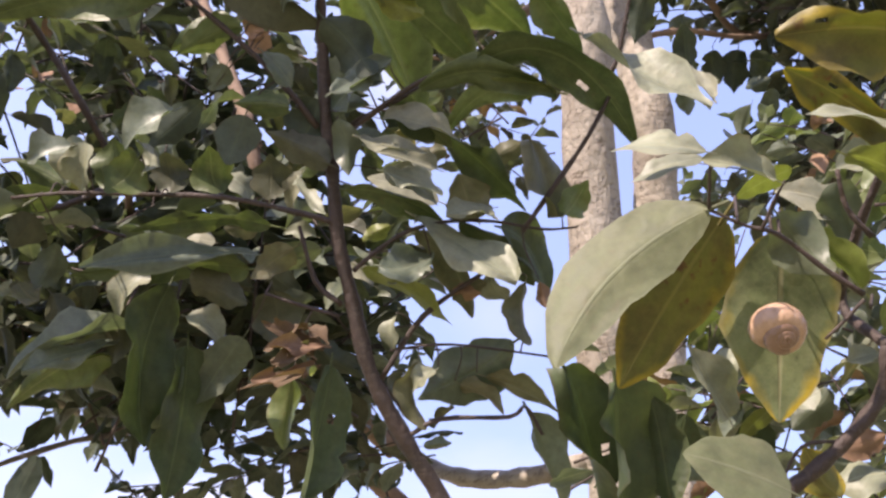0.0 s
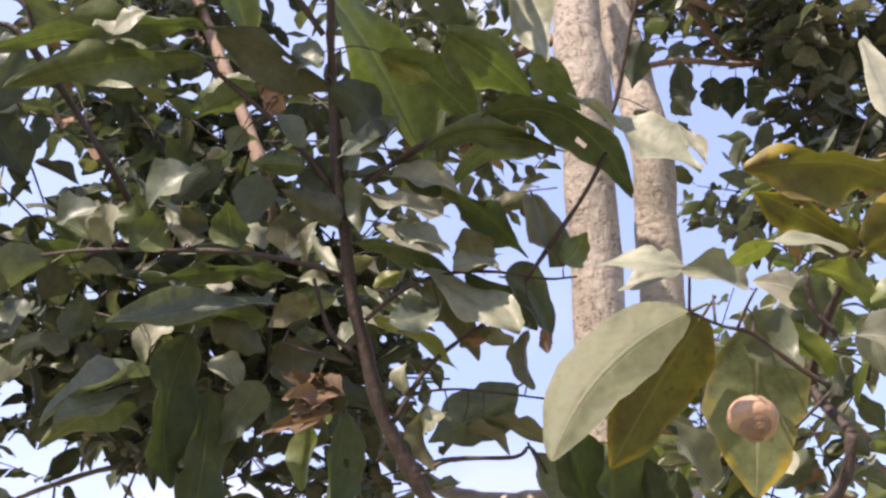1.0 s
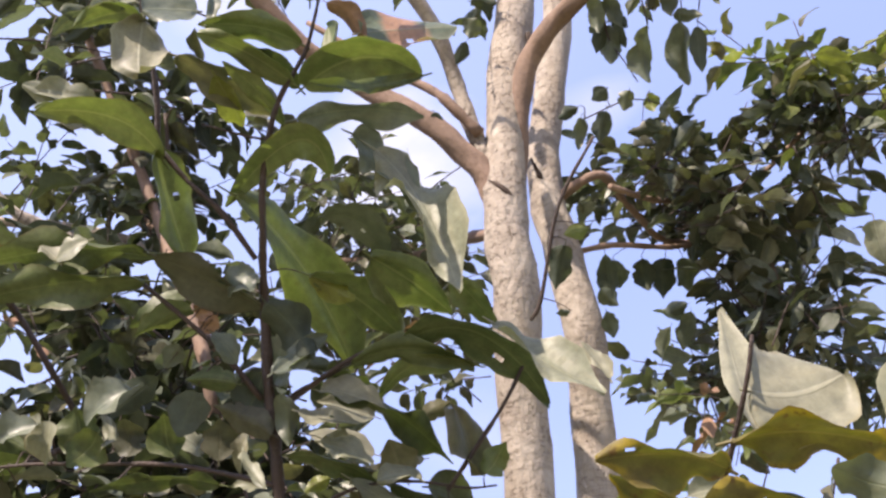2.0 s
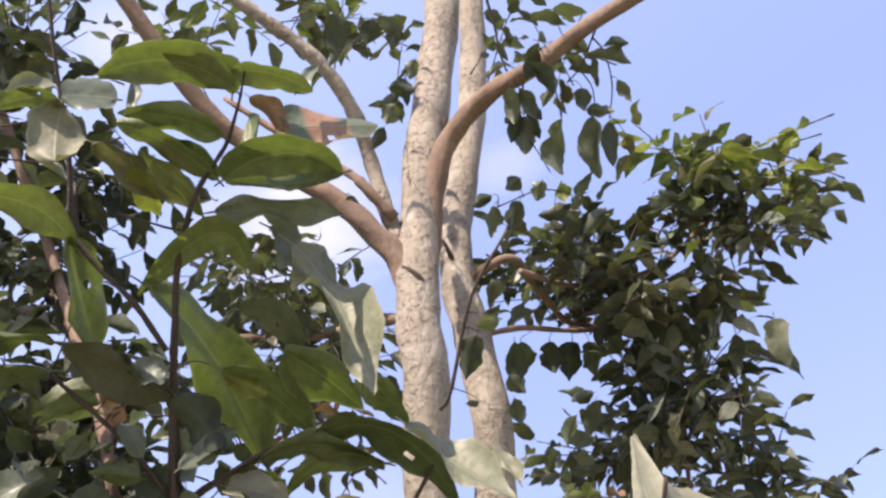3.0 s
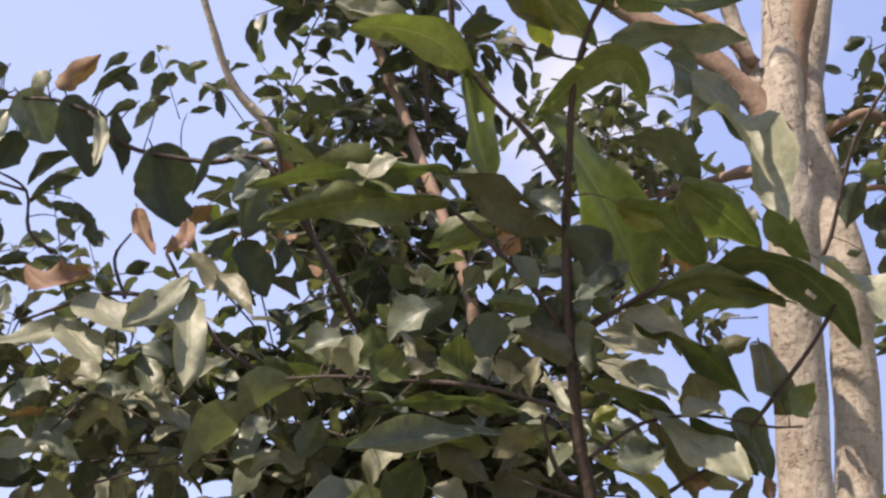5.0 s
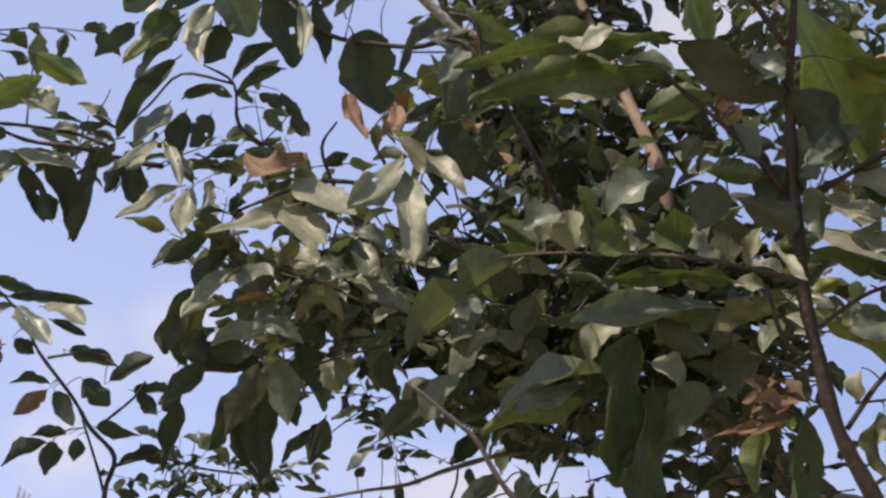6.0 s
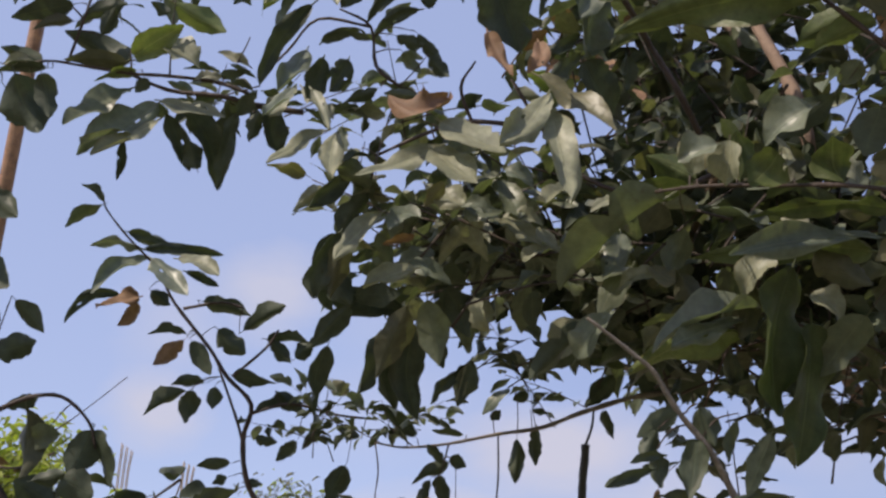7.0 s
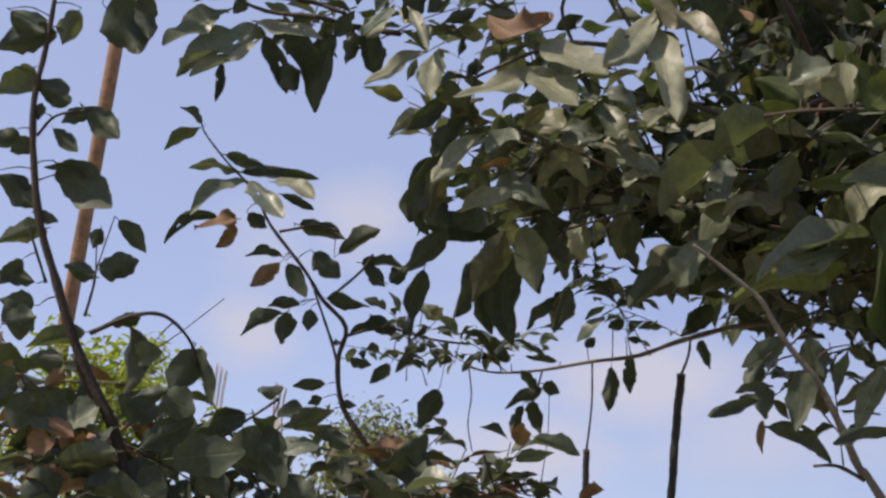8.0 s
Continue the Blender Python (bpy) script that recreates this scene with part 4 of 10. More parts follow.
leaf(sapling, "j", (0.611, 1.198, 2.247), (0.593, 1.175, 2.298), (0.2, 0.87, 0.45), 0.0547, 22, twig(sapling, (0.591, 1.15, 2.215), (0.607, 1.174, 2.235), (0.614, 1.2, 2.241)))
leaf(sapling, "m", (0.665, 1.18, 2.235), (0.664, 1.162, 2.288), (0.23, 0.92, 0.32), 0.0547, 9, twig(sapling, (0.64, 1.135, 2.202), (0.651, 1.156, 2.222), (0.665, 1.182, 2.228)))
leaf(sapling, "j", (0.434, 1.266, 2.268), (0.345, 1.306, 2.26), (0.06, 0.31, 0.95), 0.0453, 0, twig(sapling, (0.425, 1.213, 2.238), (0.44, 1.24, 2.26), (0.445, 1.262, 2.268)))
leaf(sapling, "d", (0.726, 1.183, 2.177), (0.653, 1.224, 2.161), (0.1, 0.52, 0.85), 0.0390, 1, twig(sapling, (0.727, 1.122, 2.154), (0.73, 1.149, 2.174), (0.735, 1.178, 2.179)))
leaf(sapling, "m", (0.674, 1.227, 2.139), (0.685, 1.26, 2.082), (0.21, 0.83, 0.52), 0.0587, 13, twig(sapling, (0.654, 1.178, 2.112), (0.667, 1.197, 2.136), (0.672, 1.223, 2.146)))
leaf(sapling, "d", (0.647, 1.264, 2.094), (0.604, 1.327, 2.035), (0.34, 0.75, 0.57), 0.0480, 23, twig(sapling, (0.654, 1.178, 2.112), (0.66, 1.223, 2.116), (0.651, 1.257, 2.1)))
leaf(sapling, "g", (0.681, 1.182, 2.013), (0.676, 1.22, 1.944), (-0.2, 0.85, 0.49), 0.0362, 20, twig(sapling, (0.705, 1.166, 2.091), (0.693, 1.175, 2.065), (0.682, 1.177, 2.021)))
leaf(sapling, "c", (0.689, 1.122, 2.004), (0.686, 1.128, 1.995), (-0.84, -0.54, -0.09), 0.0113, 7)
leaf(sapling, "m", (0.705, 1.07, 2.224), (0.637, 1.083, 2.267), (0.43, 0.8, 0.43), 0.0389, 3, twig(sapling, (0.714, 1.088, 2.229), (0.712, 1.077, 2.227), (0.713, 1.068, 2.219)))
leaf(sapling, "d", (0.709, 1.035, 2.262), (0.721, 1.054, 2.201), (0.32, 0.88, 0.34), 0.0324, 7, twig(sapling, (0.704, 1.064, 2.282), (0.704, 1.048, 2.28), (0.708, 1.033, 2.27)))
leaf(sapling, "j", (0.66, 1.058, 2.285), (0.603, 1.086, 2.302), (0.5, 0.7, 0.5), 0.0314, 10, twig(sapling, (0.675, 1.067, 2.296), (0.67, 1.062, 2.292), (0.666, 1.054, 2.283)))
leaf(sapling, "j", (0.618, 1.098, 2.427), (0.543, 1.133, 2.399), (0.14, 0.79, 0.6), 0.0414, 5, twig(sapling, (0.589, 1.053, 2.378), (0.603, 1.081, 2.413), (0.627, 1.094, 2.431)))
leaf(sapling, "p", (0.535, 1.267, 2.182), (0.502, 1.302, 2.13), (-0.7, -0.71, -0.04), 0.0450, 8)
leaf(sapling, "m", (0.585, 1.25, 2.17), (0.648, 1.237, 2.124), (0.39, 0.87, 0.29), 0.0400, 8)
leaf(sapling, "m", (0.52, 1.295, 2.142), (0.506, 1.333, 2.085), (0.14, 0.84, 0.52), 0.0367, 15)
leaf(sapling, "d", (0.435, 1.293, 2.217), (0.414, 1.321, 2.163), (0.04, 0.9, 0.44), 0.0400, 22, twig(sapling, (0.41, 1.22, 2.238), (0.422, 1.262, 2.24), (0.437, 1.29, 2.224)))
leaf(sapling, "m", (0.433, 1.322, 2.164), (0.473, 1.33, 2.112), (0.17, 0.95, 0.27), 0.0400, 19)
leaf(sapling, "p", (0.583, 1.277, 2.123), (0.63, 1.279, 2.097), (0.17, -0.96, 0.24), 0.0450, 16)
leaf(sapling, "m", (0.408, 1.288, 2.25), (0.386, 1.323, 2.221), (0.19, 0.68, 0.71), 0.0467, 1, twig(sapling, (0.386, 1.23, 2.239), (0.396, 1.252, 2.254), (0.41, 1.284, 2.253)))
leaf(sapling, "b", (0.717, 0.755, 2.656), (0.767, 0.758, 2.611), (0.62, 0.36, 0.7), 0.0306, 7)
leaf(sapling, "p", (0.469, 0.943, 2.606), (0.391, 0.967, 2.63), (-0.27, -0.96, 0.1), 0.0398, 3, twig(sapling, (0.48, 0.957, 2.579), (0.481, 0.947, 2.595), (0.479, 0.94, 2.603)))
leaf(sapling, "y", (0.734, 0.959, 2.388), (0.789, 0.954, 2.355), (0.35, 0.81, 0.46), 0.0351, 16, twig(sapling, (0.684, 0.989, 2.406), (0.708, 0.975, 2.406), (0.728, 0.96, 2.392)))
leaf(sapling, "j", (0.606, 1.044, 2.377), (0.541, 1.092, 2.359), (0.08, 0.43, 0.9), 0.0385, 3, twig(sapling, (0.603, 1.054, 2.366), (0.611, 1.048, 2.375), (0.614, 1.038, 2.379)))
leaf(sapling, "s", (0.674, 0.985, 2.4), (0.642, 1.018, 2.389), (-0.73, -0.68, 0.08), 0.0493, 8, twig(sapling, (0.683, 0.986, 2.41), (0.679, 0.984, 2.407), (0.678, 0.981, 2.401)))
leaf(sapling, "k", (0.688, 1.001, 2.37), (0.747, 1.005, 2.296), (0.38, 0.86, 0.35), 0.0562, 7, twig(sapling, (0.689, 1.008, 2.384), (0.685, 1.005, 2.383), (0.681, 1, 2.379)))
leaf(sapling, "s", (0.754, 1.005, 2.316), (0.706, 1.066, 2.293), (-0.8, -0.59, 0.11), 0.0683, 20, twig(sapling, (0.78, 1.009, 2.291), (0.767, 1.005, 2.309), (0.76, 0.998, 2.318)))
leaf(sapling, "k", (0.575, 1.11, 2.318), (0.522, 1.183, 2.29), (0.5, 0.59, 0.64), 0.0421, 9, twig(sapling, (0.616, 1.056, 2.354), (0.6, 1.077, 2.345), (0.581, 1.101, 2.321)))
leaf(sapling, "c", (0.761, 1.037, 2.27), (0.836, 1.006, 2.231), (-0.21, -0.92, 0.33), 0.0436, 3)
leaf(sapling, "b", (0.628, 1.04, 2.365), (0.607, 1.043, 2.384), (0.4, 0.86, 0.32), 0.0211, 2, twig(sapling, (0.62, 1.056, 2.351), (0.624, 1.049, 2.359), (0.63, 1.04, 2.363)))
leaf(sapling, "b", (0.634, 1.035, 2.367), (0.618, 1.056, 2.349), (0.31, 0.76, 0.57), 0.0281, 9, twig(sapling, (0.616, 1.056, 2.354), (0.623, 1.043, 2.366), (0.636, 1.033, 2.369)))
leaf(sapling, "d", (0.595, 1.076, 2.345), (0.58, 1.099, 2.324), (0.3, 0.73, 0.61), 0.0281, 18, twig(sapling, (0.612, 1.055, 2.358), (0.602, 1.063, 2.356), (0.597, 1.073, 2.348)))
leaf(sapling, "s", (0.631, 1.05, 2.351), (0.666, 1.05, 2.315), (0.16, -0.97, 0.17), 0.0379, 15, twig(sapling, (0.62, 1.056, 2.351), (0.623, 1.054, 2.354), (0.626, 1.05, 2.355)))
leaf(sapling, "p", (0.474, 1.012, 2.446), (0.433, 1.037, 2.43), (-0.53, -0.84, 0.07), 0.0334, 15)
leaf(sapling, "d", (0.397, 1.234, 2.234), (0.264, 1.315, 2.144), (-0.42, 0.28, 0.86), 0.0832, 19, twig(sapling, (0.41, 1.22, 2.238), (0.412, 1.222, 2.243), (0.413, 1.224, 2.245)))
leaf(sapling, "s", (0.542, 1.103, 2.295), (0.488, 1.134, 2.262), (-0.57, -0.8, 0.19), 0.0565, 12)
leaf(sapling, "j", (0.507, 1.138, 2.25), (0.476, 1.161, 2.215), (0.21, 0.89, 0.4), 0.0488, 13, twig(sapling, (0.522, 1.176, 2.226), (0.519, 1.16, 2.246), (0.51, 1.135, 2.254)))
leaf(sapling, "p", (0.451, 1.143, 2.266), (0.454, 1.176, 2.222), (-0.8, -0.45, -0.4), 0.0518, 10, twig(sapling, (0.467, 1.197, 2.233), (0.458, 1.174, 2.261), (0.45, 1.139, 2.272)))
leaf(sapling, "s", (0.437, 1.148, 2.263), (0.392, 1.167, 2.252), (-0.42, -0.87, 0.24), 0.0424, 5, twig(sapling, (0.46, 1.199, 2.234), (0.453, 1.171, 2.257), (0.443, 1.146, 2.265)))
leaf(sapling, "k", (0.617, 1.088, 2.288), (0.6, 1.113, 2.236), (0.28, 0.9, 0.34), 0.0488, 0, twig(sapling, (0.65, 1.06, 2.323), (0.634, 1.074, 2.315), (0.619, 1.085, 2.294)))
leaf(sapling, "k", (0.696, 1.06, 2.302), (0.679, 1.102, 2.255), (0.4, 0.75, 0.53), 0.0558, 14)
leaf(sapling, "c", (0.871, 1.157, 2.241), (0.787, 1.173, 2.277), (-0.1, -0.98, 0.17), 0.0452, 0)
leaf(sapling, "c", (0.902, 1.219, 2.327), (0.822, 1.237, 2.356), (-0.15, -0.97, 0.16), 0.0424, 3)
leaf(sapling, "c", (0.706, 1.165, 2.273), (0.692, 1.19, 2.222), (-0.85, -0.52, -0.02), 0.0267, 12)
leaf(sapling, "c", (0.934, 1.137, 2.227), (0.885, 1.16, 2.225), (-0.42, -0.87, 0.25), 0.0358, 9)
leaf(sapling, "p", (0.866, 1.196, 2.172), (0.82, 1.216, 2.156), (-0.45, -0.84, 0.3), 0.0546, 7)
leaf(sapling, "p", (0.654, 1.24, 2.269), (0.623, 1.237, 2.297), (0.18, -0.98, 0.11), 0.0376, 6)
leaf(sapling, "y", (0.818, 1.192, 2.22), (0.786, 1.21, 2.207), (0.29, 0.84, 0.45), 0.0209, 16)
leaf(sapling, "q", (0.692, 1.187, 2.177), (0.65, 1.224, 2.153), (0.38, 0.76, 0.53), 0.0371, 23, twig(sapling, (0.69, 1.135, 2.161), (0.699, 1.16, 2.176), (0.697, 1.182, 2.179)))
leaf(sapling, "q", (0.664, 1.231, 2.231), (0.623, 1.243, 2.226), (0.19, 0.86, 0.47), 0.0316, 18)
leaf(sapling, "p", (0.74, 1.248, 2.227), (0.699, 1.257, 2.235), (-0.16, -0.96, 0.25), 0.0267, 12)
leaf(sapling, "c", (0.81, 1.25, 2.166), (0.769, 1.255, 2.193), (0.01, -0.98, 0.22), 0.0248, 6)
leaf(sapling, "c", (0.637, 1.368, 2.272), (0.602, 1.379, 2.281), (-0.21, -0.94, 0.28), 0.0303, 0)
leaf(sapling, "q", (0.772, 1.162, 2.224), (0.721, 1.182, 2.21), (-0.06, 0.44, 0.89), 0.0261, 13)
leaf(sapling, "q", (0.913, 1.082, 2.255), (0.947, 1.052, 2.273), (0.4, 0.77, 0.5), 0.0271, 22)
leaf(sapling, "q", (0.912, 1.203, 2.348), (0.883, 1.224, 2.34), (0.4, 0.75, 0.53), 0.0239, 3)
leaf(sapling, "o", (0.848, 1.217, 2.376), (0.875, 1.218, 2.356), (0.34, 0.79, 0.52), 0.0269, 7)

big_leaf(sapling, "g", (0.696, 0.758, 2.668), (0.618, 0.762, 2.693), (0.548, 0.815, 2.699), (-0.30, -0.30, -0.90), 0.0271, 0.0339, 0.55, 0.05, 0.15, 0.45, 1)
big_leaf(sapling, "g", (0.694, 0.746, 2.685), (0.738, 0.727, 2.676), (0.790, 0.727, 2.660), (-0.30, -0.30, -0.90), 0.0151, 0.0215, 0.5, 0.06, 0.3, 0.45, 2)
big_leaf(sapling, "s", (0.573, 0.825, 2.675), (0.539, 0.828, 2.674), (0.507, 0.829, 2.666), (-0.07, -0.99, 0.11), 0.0351, 0.0364, 0.45, 0.05, 0.15, 0.45, 3)
big_leaf(sapling, "g", (0.511, 0.857, 2.681), (0.477, 0.868, 2.689), (0.434, 0.907, 2.691), (-0.30, -0.30, -0.90), 0.0149, 0.0206, 0.6, 0.05, 0.4, 0.45, 4)
big_leaf(sapling, "c", (0.513, 0.859, 2.678), (0.509, 0.854, 2.628), (0.507, 0.849, 2.581), (-0.05, -0.99, 0.11), 0.0346, 0.0352, 0.42, 0.06, -0.15, 0.45, 5)
big_leaf(sapling, "g", (0.694, 0.797, 2.621), (0.638, 0.799, 2.639), (0.573, 0.825, 2.652), (-0.30, -0.30, -0.90), 0.0219, 0.0185, 0.6, 0.06, 0.2, 0.45, 6)
big_leaf(sapling, "g", (0.691, 0.829, 2.583), (0.632, 0.815, 2.607), (0.570, 0.815, 2.628), (-0.30, -0.30, -0.90), 0.0206, 0.0188, 0.6, 0.06, 0.3, 0.45, 7)
big_leaf(sapling, "q", (0.554, 0.868, 2.636), (0.628, 0.873, 2.610), (0.695, 0.899, 2.579), (-0.30, -0.30, -0.90), 0.0211, 0.0231, 0.6, 0.08, 0.35, 0.45, 8)
big_leaf(sapling, "y", (0.601, 0.862, 2.608), (0.627, 0.890, 2.591), (0.647, 0.914, 2.576), (-0.30, -0.30, -0.90), 0.0129, 0.0183, 0.6, 0.05, 0.4, 0.45, 9)
big_leaf(sapling, "g", (0.703, 0.826, 2.578), (0.758, 0.764, 2.580), (0.829, 0.753, 2.560), (-0.30, -0.30, -0.90), 0.0363, 0.0311, 0.5, 0.05, 0.55, 0.45, 10)
big_leaf(sapling, "g", (0.714, 0.821, 2.594), (0.733, 0.807, 2.627), (0.739, 0.817, 2.680), (-0.77, -0.61, 0.20), 0.0182, 0.0256, 0.5, 0.05, 0.4, 0.45, 11)
big_leaf(sapling, "w", (0.759, 0.759, 2.619), (0.823, 0.754, 2.640), (0.887, 0.746, 2.646), (-0.13, -0.98, 0.12), 0.0453, 0.0393, 0.5, 0.07, -0.2, 0.45, 12)
big_leaf(sapling, "s", (0.699, 0.853, 2.547), (0.767, 0.813, 2.538), (0.840, 0.786, 2.523), (-0.30, -0.30, -0.90), 0.0159, 0.0243, 0.6, 0.1, 0.3, 0.45, 13)
big_leaf(sapling, "g", (0.742, 0.876, 2.486), (0.693, 0.855, 2.510), (0.635, 0.972, 2.490), (-0.30, -0.30, -0.90), 0.0218, 0.0245, 0.6, 0.06, 0.4, 0.45, 14)
big_leaf(sapling, "g", (0.552, 0.949, 2.536), (0.488, 0.925, 2.566), (0.399, 0.951, 2.586), (-0.30, -0.30, -0.90), 0.0251, 0.0295, 0.6, 0.06, 0.2, 0.45, 15)
big_leaf(sapling, "g", (0.542, 0.947, 2.547), (0.575, 0.989, 2.488), (0.598, 1.025, 2.430), (0.51, -0.81, -0.30), 0.0399, 0.0345, 0.6, 0.05, 0.3, 0.45, 16)
big_leaf(sapling, "j", (0.545, 1.008, 2.433), (0.440, 1.062, 2.450), (0.303, 1.150, 2.466), (-0.30, -0.30, -0.90), 0.0190, 0.0254, 0.6, 0.1, 0.3, 0.45, 17)
big_leaf(sapling, "j", (0.545, 1.028, 2.405), (0.438, 1.084, 2.422), (0.326, 1.172, 2.430), (-0.30, -0.30, -0.90), 0.0225, 0.0238, 0.6, 0.06, 0.3, 0.45, 18)
big_leaf(sapling, "c", (0.446, 1.040, 2.427), (0.436, 1.053, 2.450), (0.423, 1.061, 2.465), (0.00, -0.88, 0.48), 0.0141, 0.0144, 0.4, 0.05, 0.2, 0.45, 19)
big_leaf(sapling, "m", (0.554, 1.008, 2.429), (0.617, 1.014, 2.406), (0.705, 1.026, 2.372), (-0.30, -0.30, -0.90), 0.0248, 0.0307, 0.6, 0.1, 0.3, 0.45, 20)
big_leaf(sapling, "g", (0.639, 0.939, 2.484), (0.756, 1.026, 2.448), (0.839, 1.116, 2.347), (0.51, -0.81, -0.30), 0.0388, 0.0409, 0.55, 0.06, 0.35, 0.45, 21)
big_leaf(sapling, "g", (0.734, 0.959, 2.389), (0.797, 0.969, 2.364), (0.864, 0.998, 2.332), (-0.30, -0.30, -0.90), 0.0372, 0.0224, 0.5, 0.05, 0.3, 0.45, 22)
big_leaf(sapling, "g", (0.800, 0.914, 2.395), (0.862, 0.932, 2.369), (0.916, 0.950, 2.345), (-0.30, -0.30, -0.90), 0.0266, 0.0373, 0.5, 0.06, 0.3, 0.45, 23)
big_leaf(sapling, "d", (0.744, 0.908, 2.445), (0.785, 0.901, 2.434), (0.830, 0.929, 2.409), (-0.30, -0.30, -0.90), 0.0279, 0.0183, 0.55, 0.06, 0.3, 0.45, 24)
big_leaf(sapling, "s", (0.769, 0.850, 2.534), (0.804, 0.839, 2.489), (0.836, 0.821, 2.398), (-0.13, -0.98, 0.14), 0.0233, 0.0296, 0.6, 0.12, 0.3, 0.45, 25)
big_leaf(sapling, "p", (0.791, 0.835, 2.501), (0.832, 0.817, 2.420), (0.851, 0.792, 2.273), (-0.13, -0.98, 0.15), 0.0326, 0.0316, 0.6, 0.16, 0.3, 0.45, 1)
big_leaf(sapling, "g", (0.894, 0.888, 2.358), (0.925, 0.904, 2.343), (0.969, 0.932, 2.319), (-0.30, -0.30, -0.90), 0.0156, 0.0205, 0.6, 0.05, 0.4, 0.45, 27)
big_leaf(sapling, "j", (0.847, 0.960, 2.303), (0.931, 0.916, 2.289), (1.045, 0.971, 2.233), (-0.30, -0.30, -0.90), 0.0292, 0.0263, 0.6, 0.06, 0.3, 0.45, 28)
big_leaf(sapling, "j", (0.794, 1.002, 2.290), (0.852, 0.954, 2.286), (0.932, 0.942, 2.264), (-0.30, -0.30, -0.90), 0.0164, 0.0203, 0.6, 0.05, 0.3, 0.45, 29)
big_leaf(sapling, "g", (0.931, 0.940, 2.266), (0.867, 0.972, 2.276), (0.839, 1.042, 2.262), (-0.30, -0.30, -0.90), 0.0142, 0.0158, 0.6, 0.06, 0.3, 0.45, 30)
big_leaf(sapling, "p", (0.916, 0.846, 2.271), (0.956, 0.817, 2.218), (1.002, 0.780, 2.151), (0.00, -0.88, 0.48), 0.0279, 0.0316, 0.6, 0.1, 0.5, 0.45, 31)
big_leaf(sapling, "j", (0.668, 1.193, 2.208), (0.601, 1.220, 2.222), (0.515, 1.277, 2.231), (-0.30, -0.30, -0.90), 0.0146, 0.0161, 0.6, 0.05, 0.3, 0.45, 32)
big_leaf(sapling, "j", (0.648, 1.225, 2.165), (0.580, 1.260, 2.176), (0.452, 1.333, 2.194), (-0.30, -0.30, -0.90), 0.0198, 0.0159, 0.6, 0.05, 0.3, 0.45, 33)
big_leaf(sapling, "s", (0.656, 1.214, 2.179), (0.566, 1.212, 2.175), (0.453, 1.192, 2.137), (0.00, -0.88, 0.48), 0.0142, 0.0167, 0.6, 0.06, 0.3, 0.45, 34)
big_leaf(sapling, "g", (0.508, 1.328, 2.091), (0.454, 1.377, 2.092), (0.395, 1.483, 2.077), (-0.30, -0.30, -0.90), 0.0223, 0.0140, 0.6, 0.06, 0.4, 0.45, 35)
big_leaf(sapling, "s", (0.510, 1.320, 2.104), (0.453, 1.309, 2.083), (0.404, 1.294, 2.056), (0.00, -0.88, 0.48), 0.0148, 0.0188, 0.6, 0.07, 0.3, 0.45, 36)
big_leaf(sapling, "g", (0.502, 1.315, 2.120), (0.450, 1.359, 2.123), (0.400, 1.406, 2.124), (-0.30, -0.30, -0.90), 0.0086, 0.0111, 0.6, 0.05, 0.3, 0.45, 37)
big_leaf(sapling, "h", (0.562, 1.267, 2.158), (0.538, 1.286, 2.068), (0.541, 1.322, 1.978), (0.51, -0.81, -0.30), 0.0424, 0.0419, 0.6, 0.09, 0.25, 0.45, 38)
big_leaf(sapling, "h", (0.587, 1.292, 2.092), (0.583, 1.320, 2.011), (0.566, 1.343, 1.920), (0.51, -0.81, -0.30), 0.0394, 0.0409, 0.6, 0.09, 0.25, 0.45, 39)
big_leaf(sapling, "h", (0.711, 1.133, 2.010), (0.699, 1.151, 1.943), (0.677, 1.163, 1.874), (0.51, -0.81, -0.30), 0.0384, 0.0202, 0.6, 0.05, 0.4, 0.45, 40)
big_leaf(sapling, "j", (0.729, 1.093, 2.207), (0.784, 1.080, 2.193), (0.843, 1.086, 2.172), (-0.30, -0.30, -0.90), 0.0121, 0.0181, 0.6, 0.05, 0.3, 0.45, 41)
big_leaf(sapling, "p", (0.805, 1.078, 2.171), (0.854, 1.051, 2.121), (0.892, 1.023, 2.070), (0.00, -0.88, 0.48), 0.0319, 0.0305, 0.6, 0.06, 0.2, 0.45, 42)
big_leaf(sapling, "q", (0.806, 1.085, 2.157), (0.855, 1.111, 2.132), (0.905, 1.176, 2.094), (-0.30, -0.30, -0.90), 0.0170, 0.0180, 0.6, 0.06, 0.35, 0.45, 43)
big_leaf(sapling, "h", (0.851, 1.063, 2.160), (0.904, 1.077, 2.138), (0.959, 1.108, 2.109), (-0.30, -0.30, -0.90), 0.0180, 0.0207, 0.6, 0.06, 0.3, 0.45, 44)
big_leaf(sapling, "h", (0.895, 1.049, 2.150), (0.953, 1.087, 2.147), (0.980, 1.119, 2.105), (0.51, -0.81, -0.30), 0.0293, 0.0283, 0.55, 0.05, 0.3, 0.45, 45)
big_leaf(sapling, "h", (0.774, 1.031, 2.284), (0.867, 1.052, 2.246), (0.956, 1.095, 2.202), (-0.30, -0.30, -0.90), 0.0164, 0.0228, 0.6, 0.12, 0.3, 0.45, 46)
big_leaf(sapling, "q", (0.920, 0.993, 2.233), (0.947, 1.023, 2.200), (0.952, 1.040, 2.162), (0.51, -0.81, -0.30), 0.0267, 0.0464, 0.55, 0.05, 0.4, 0.45, 47)
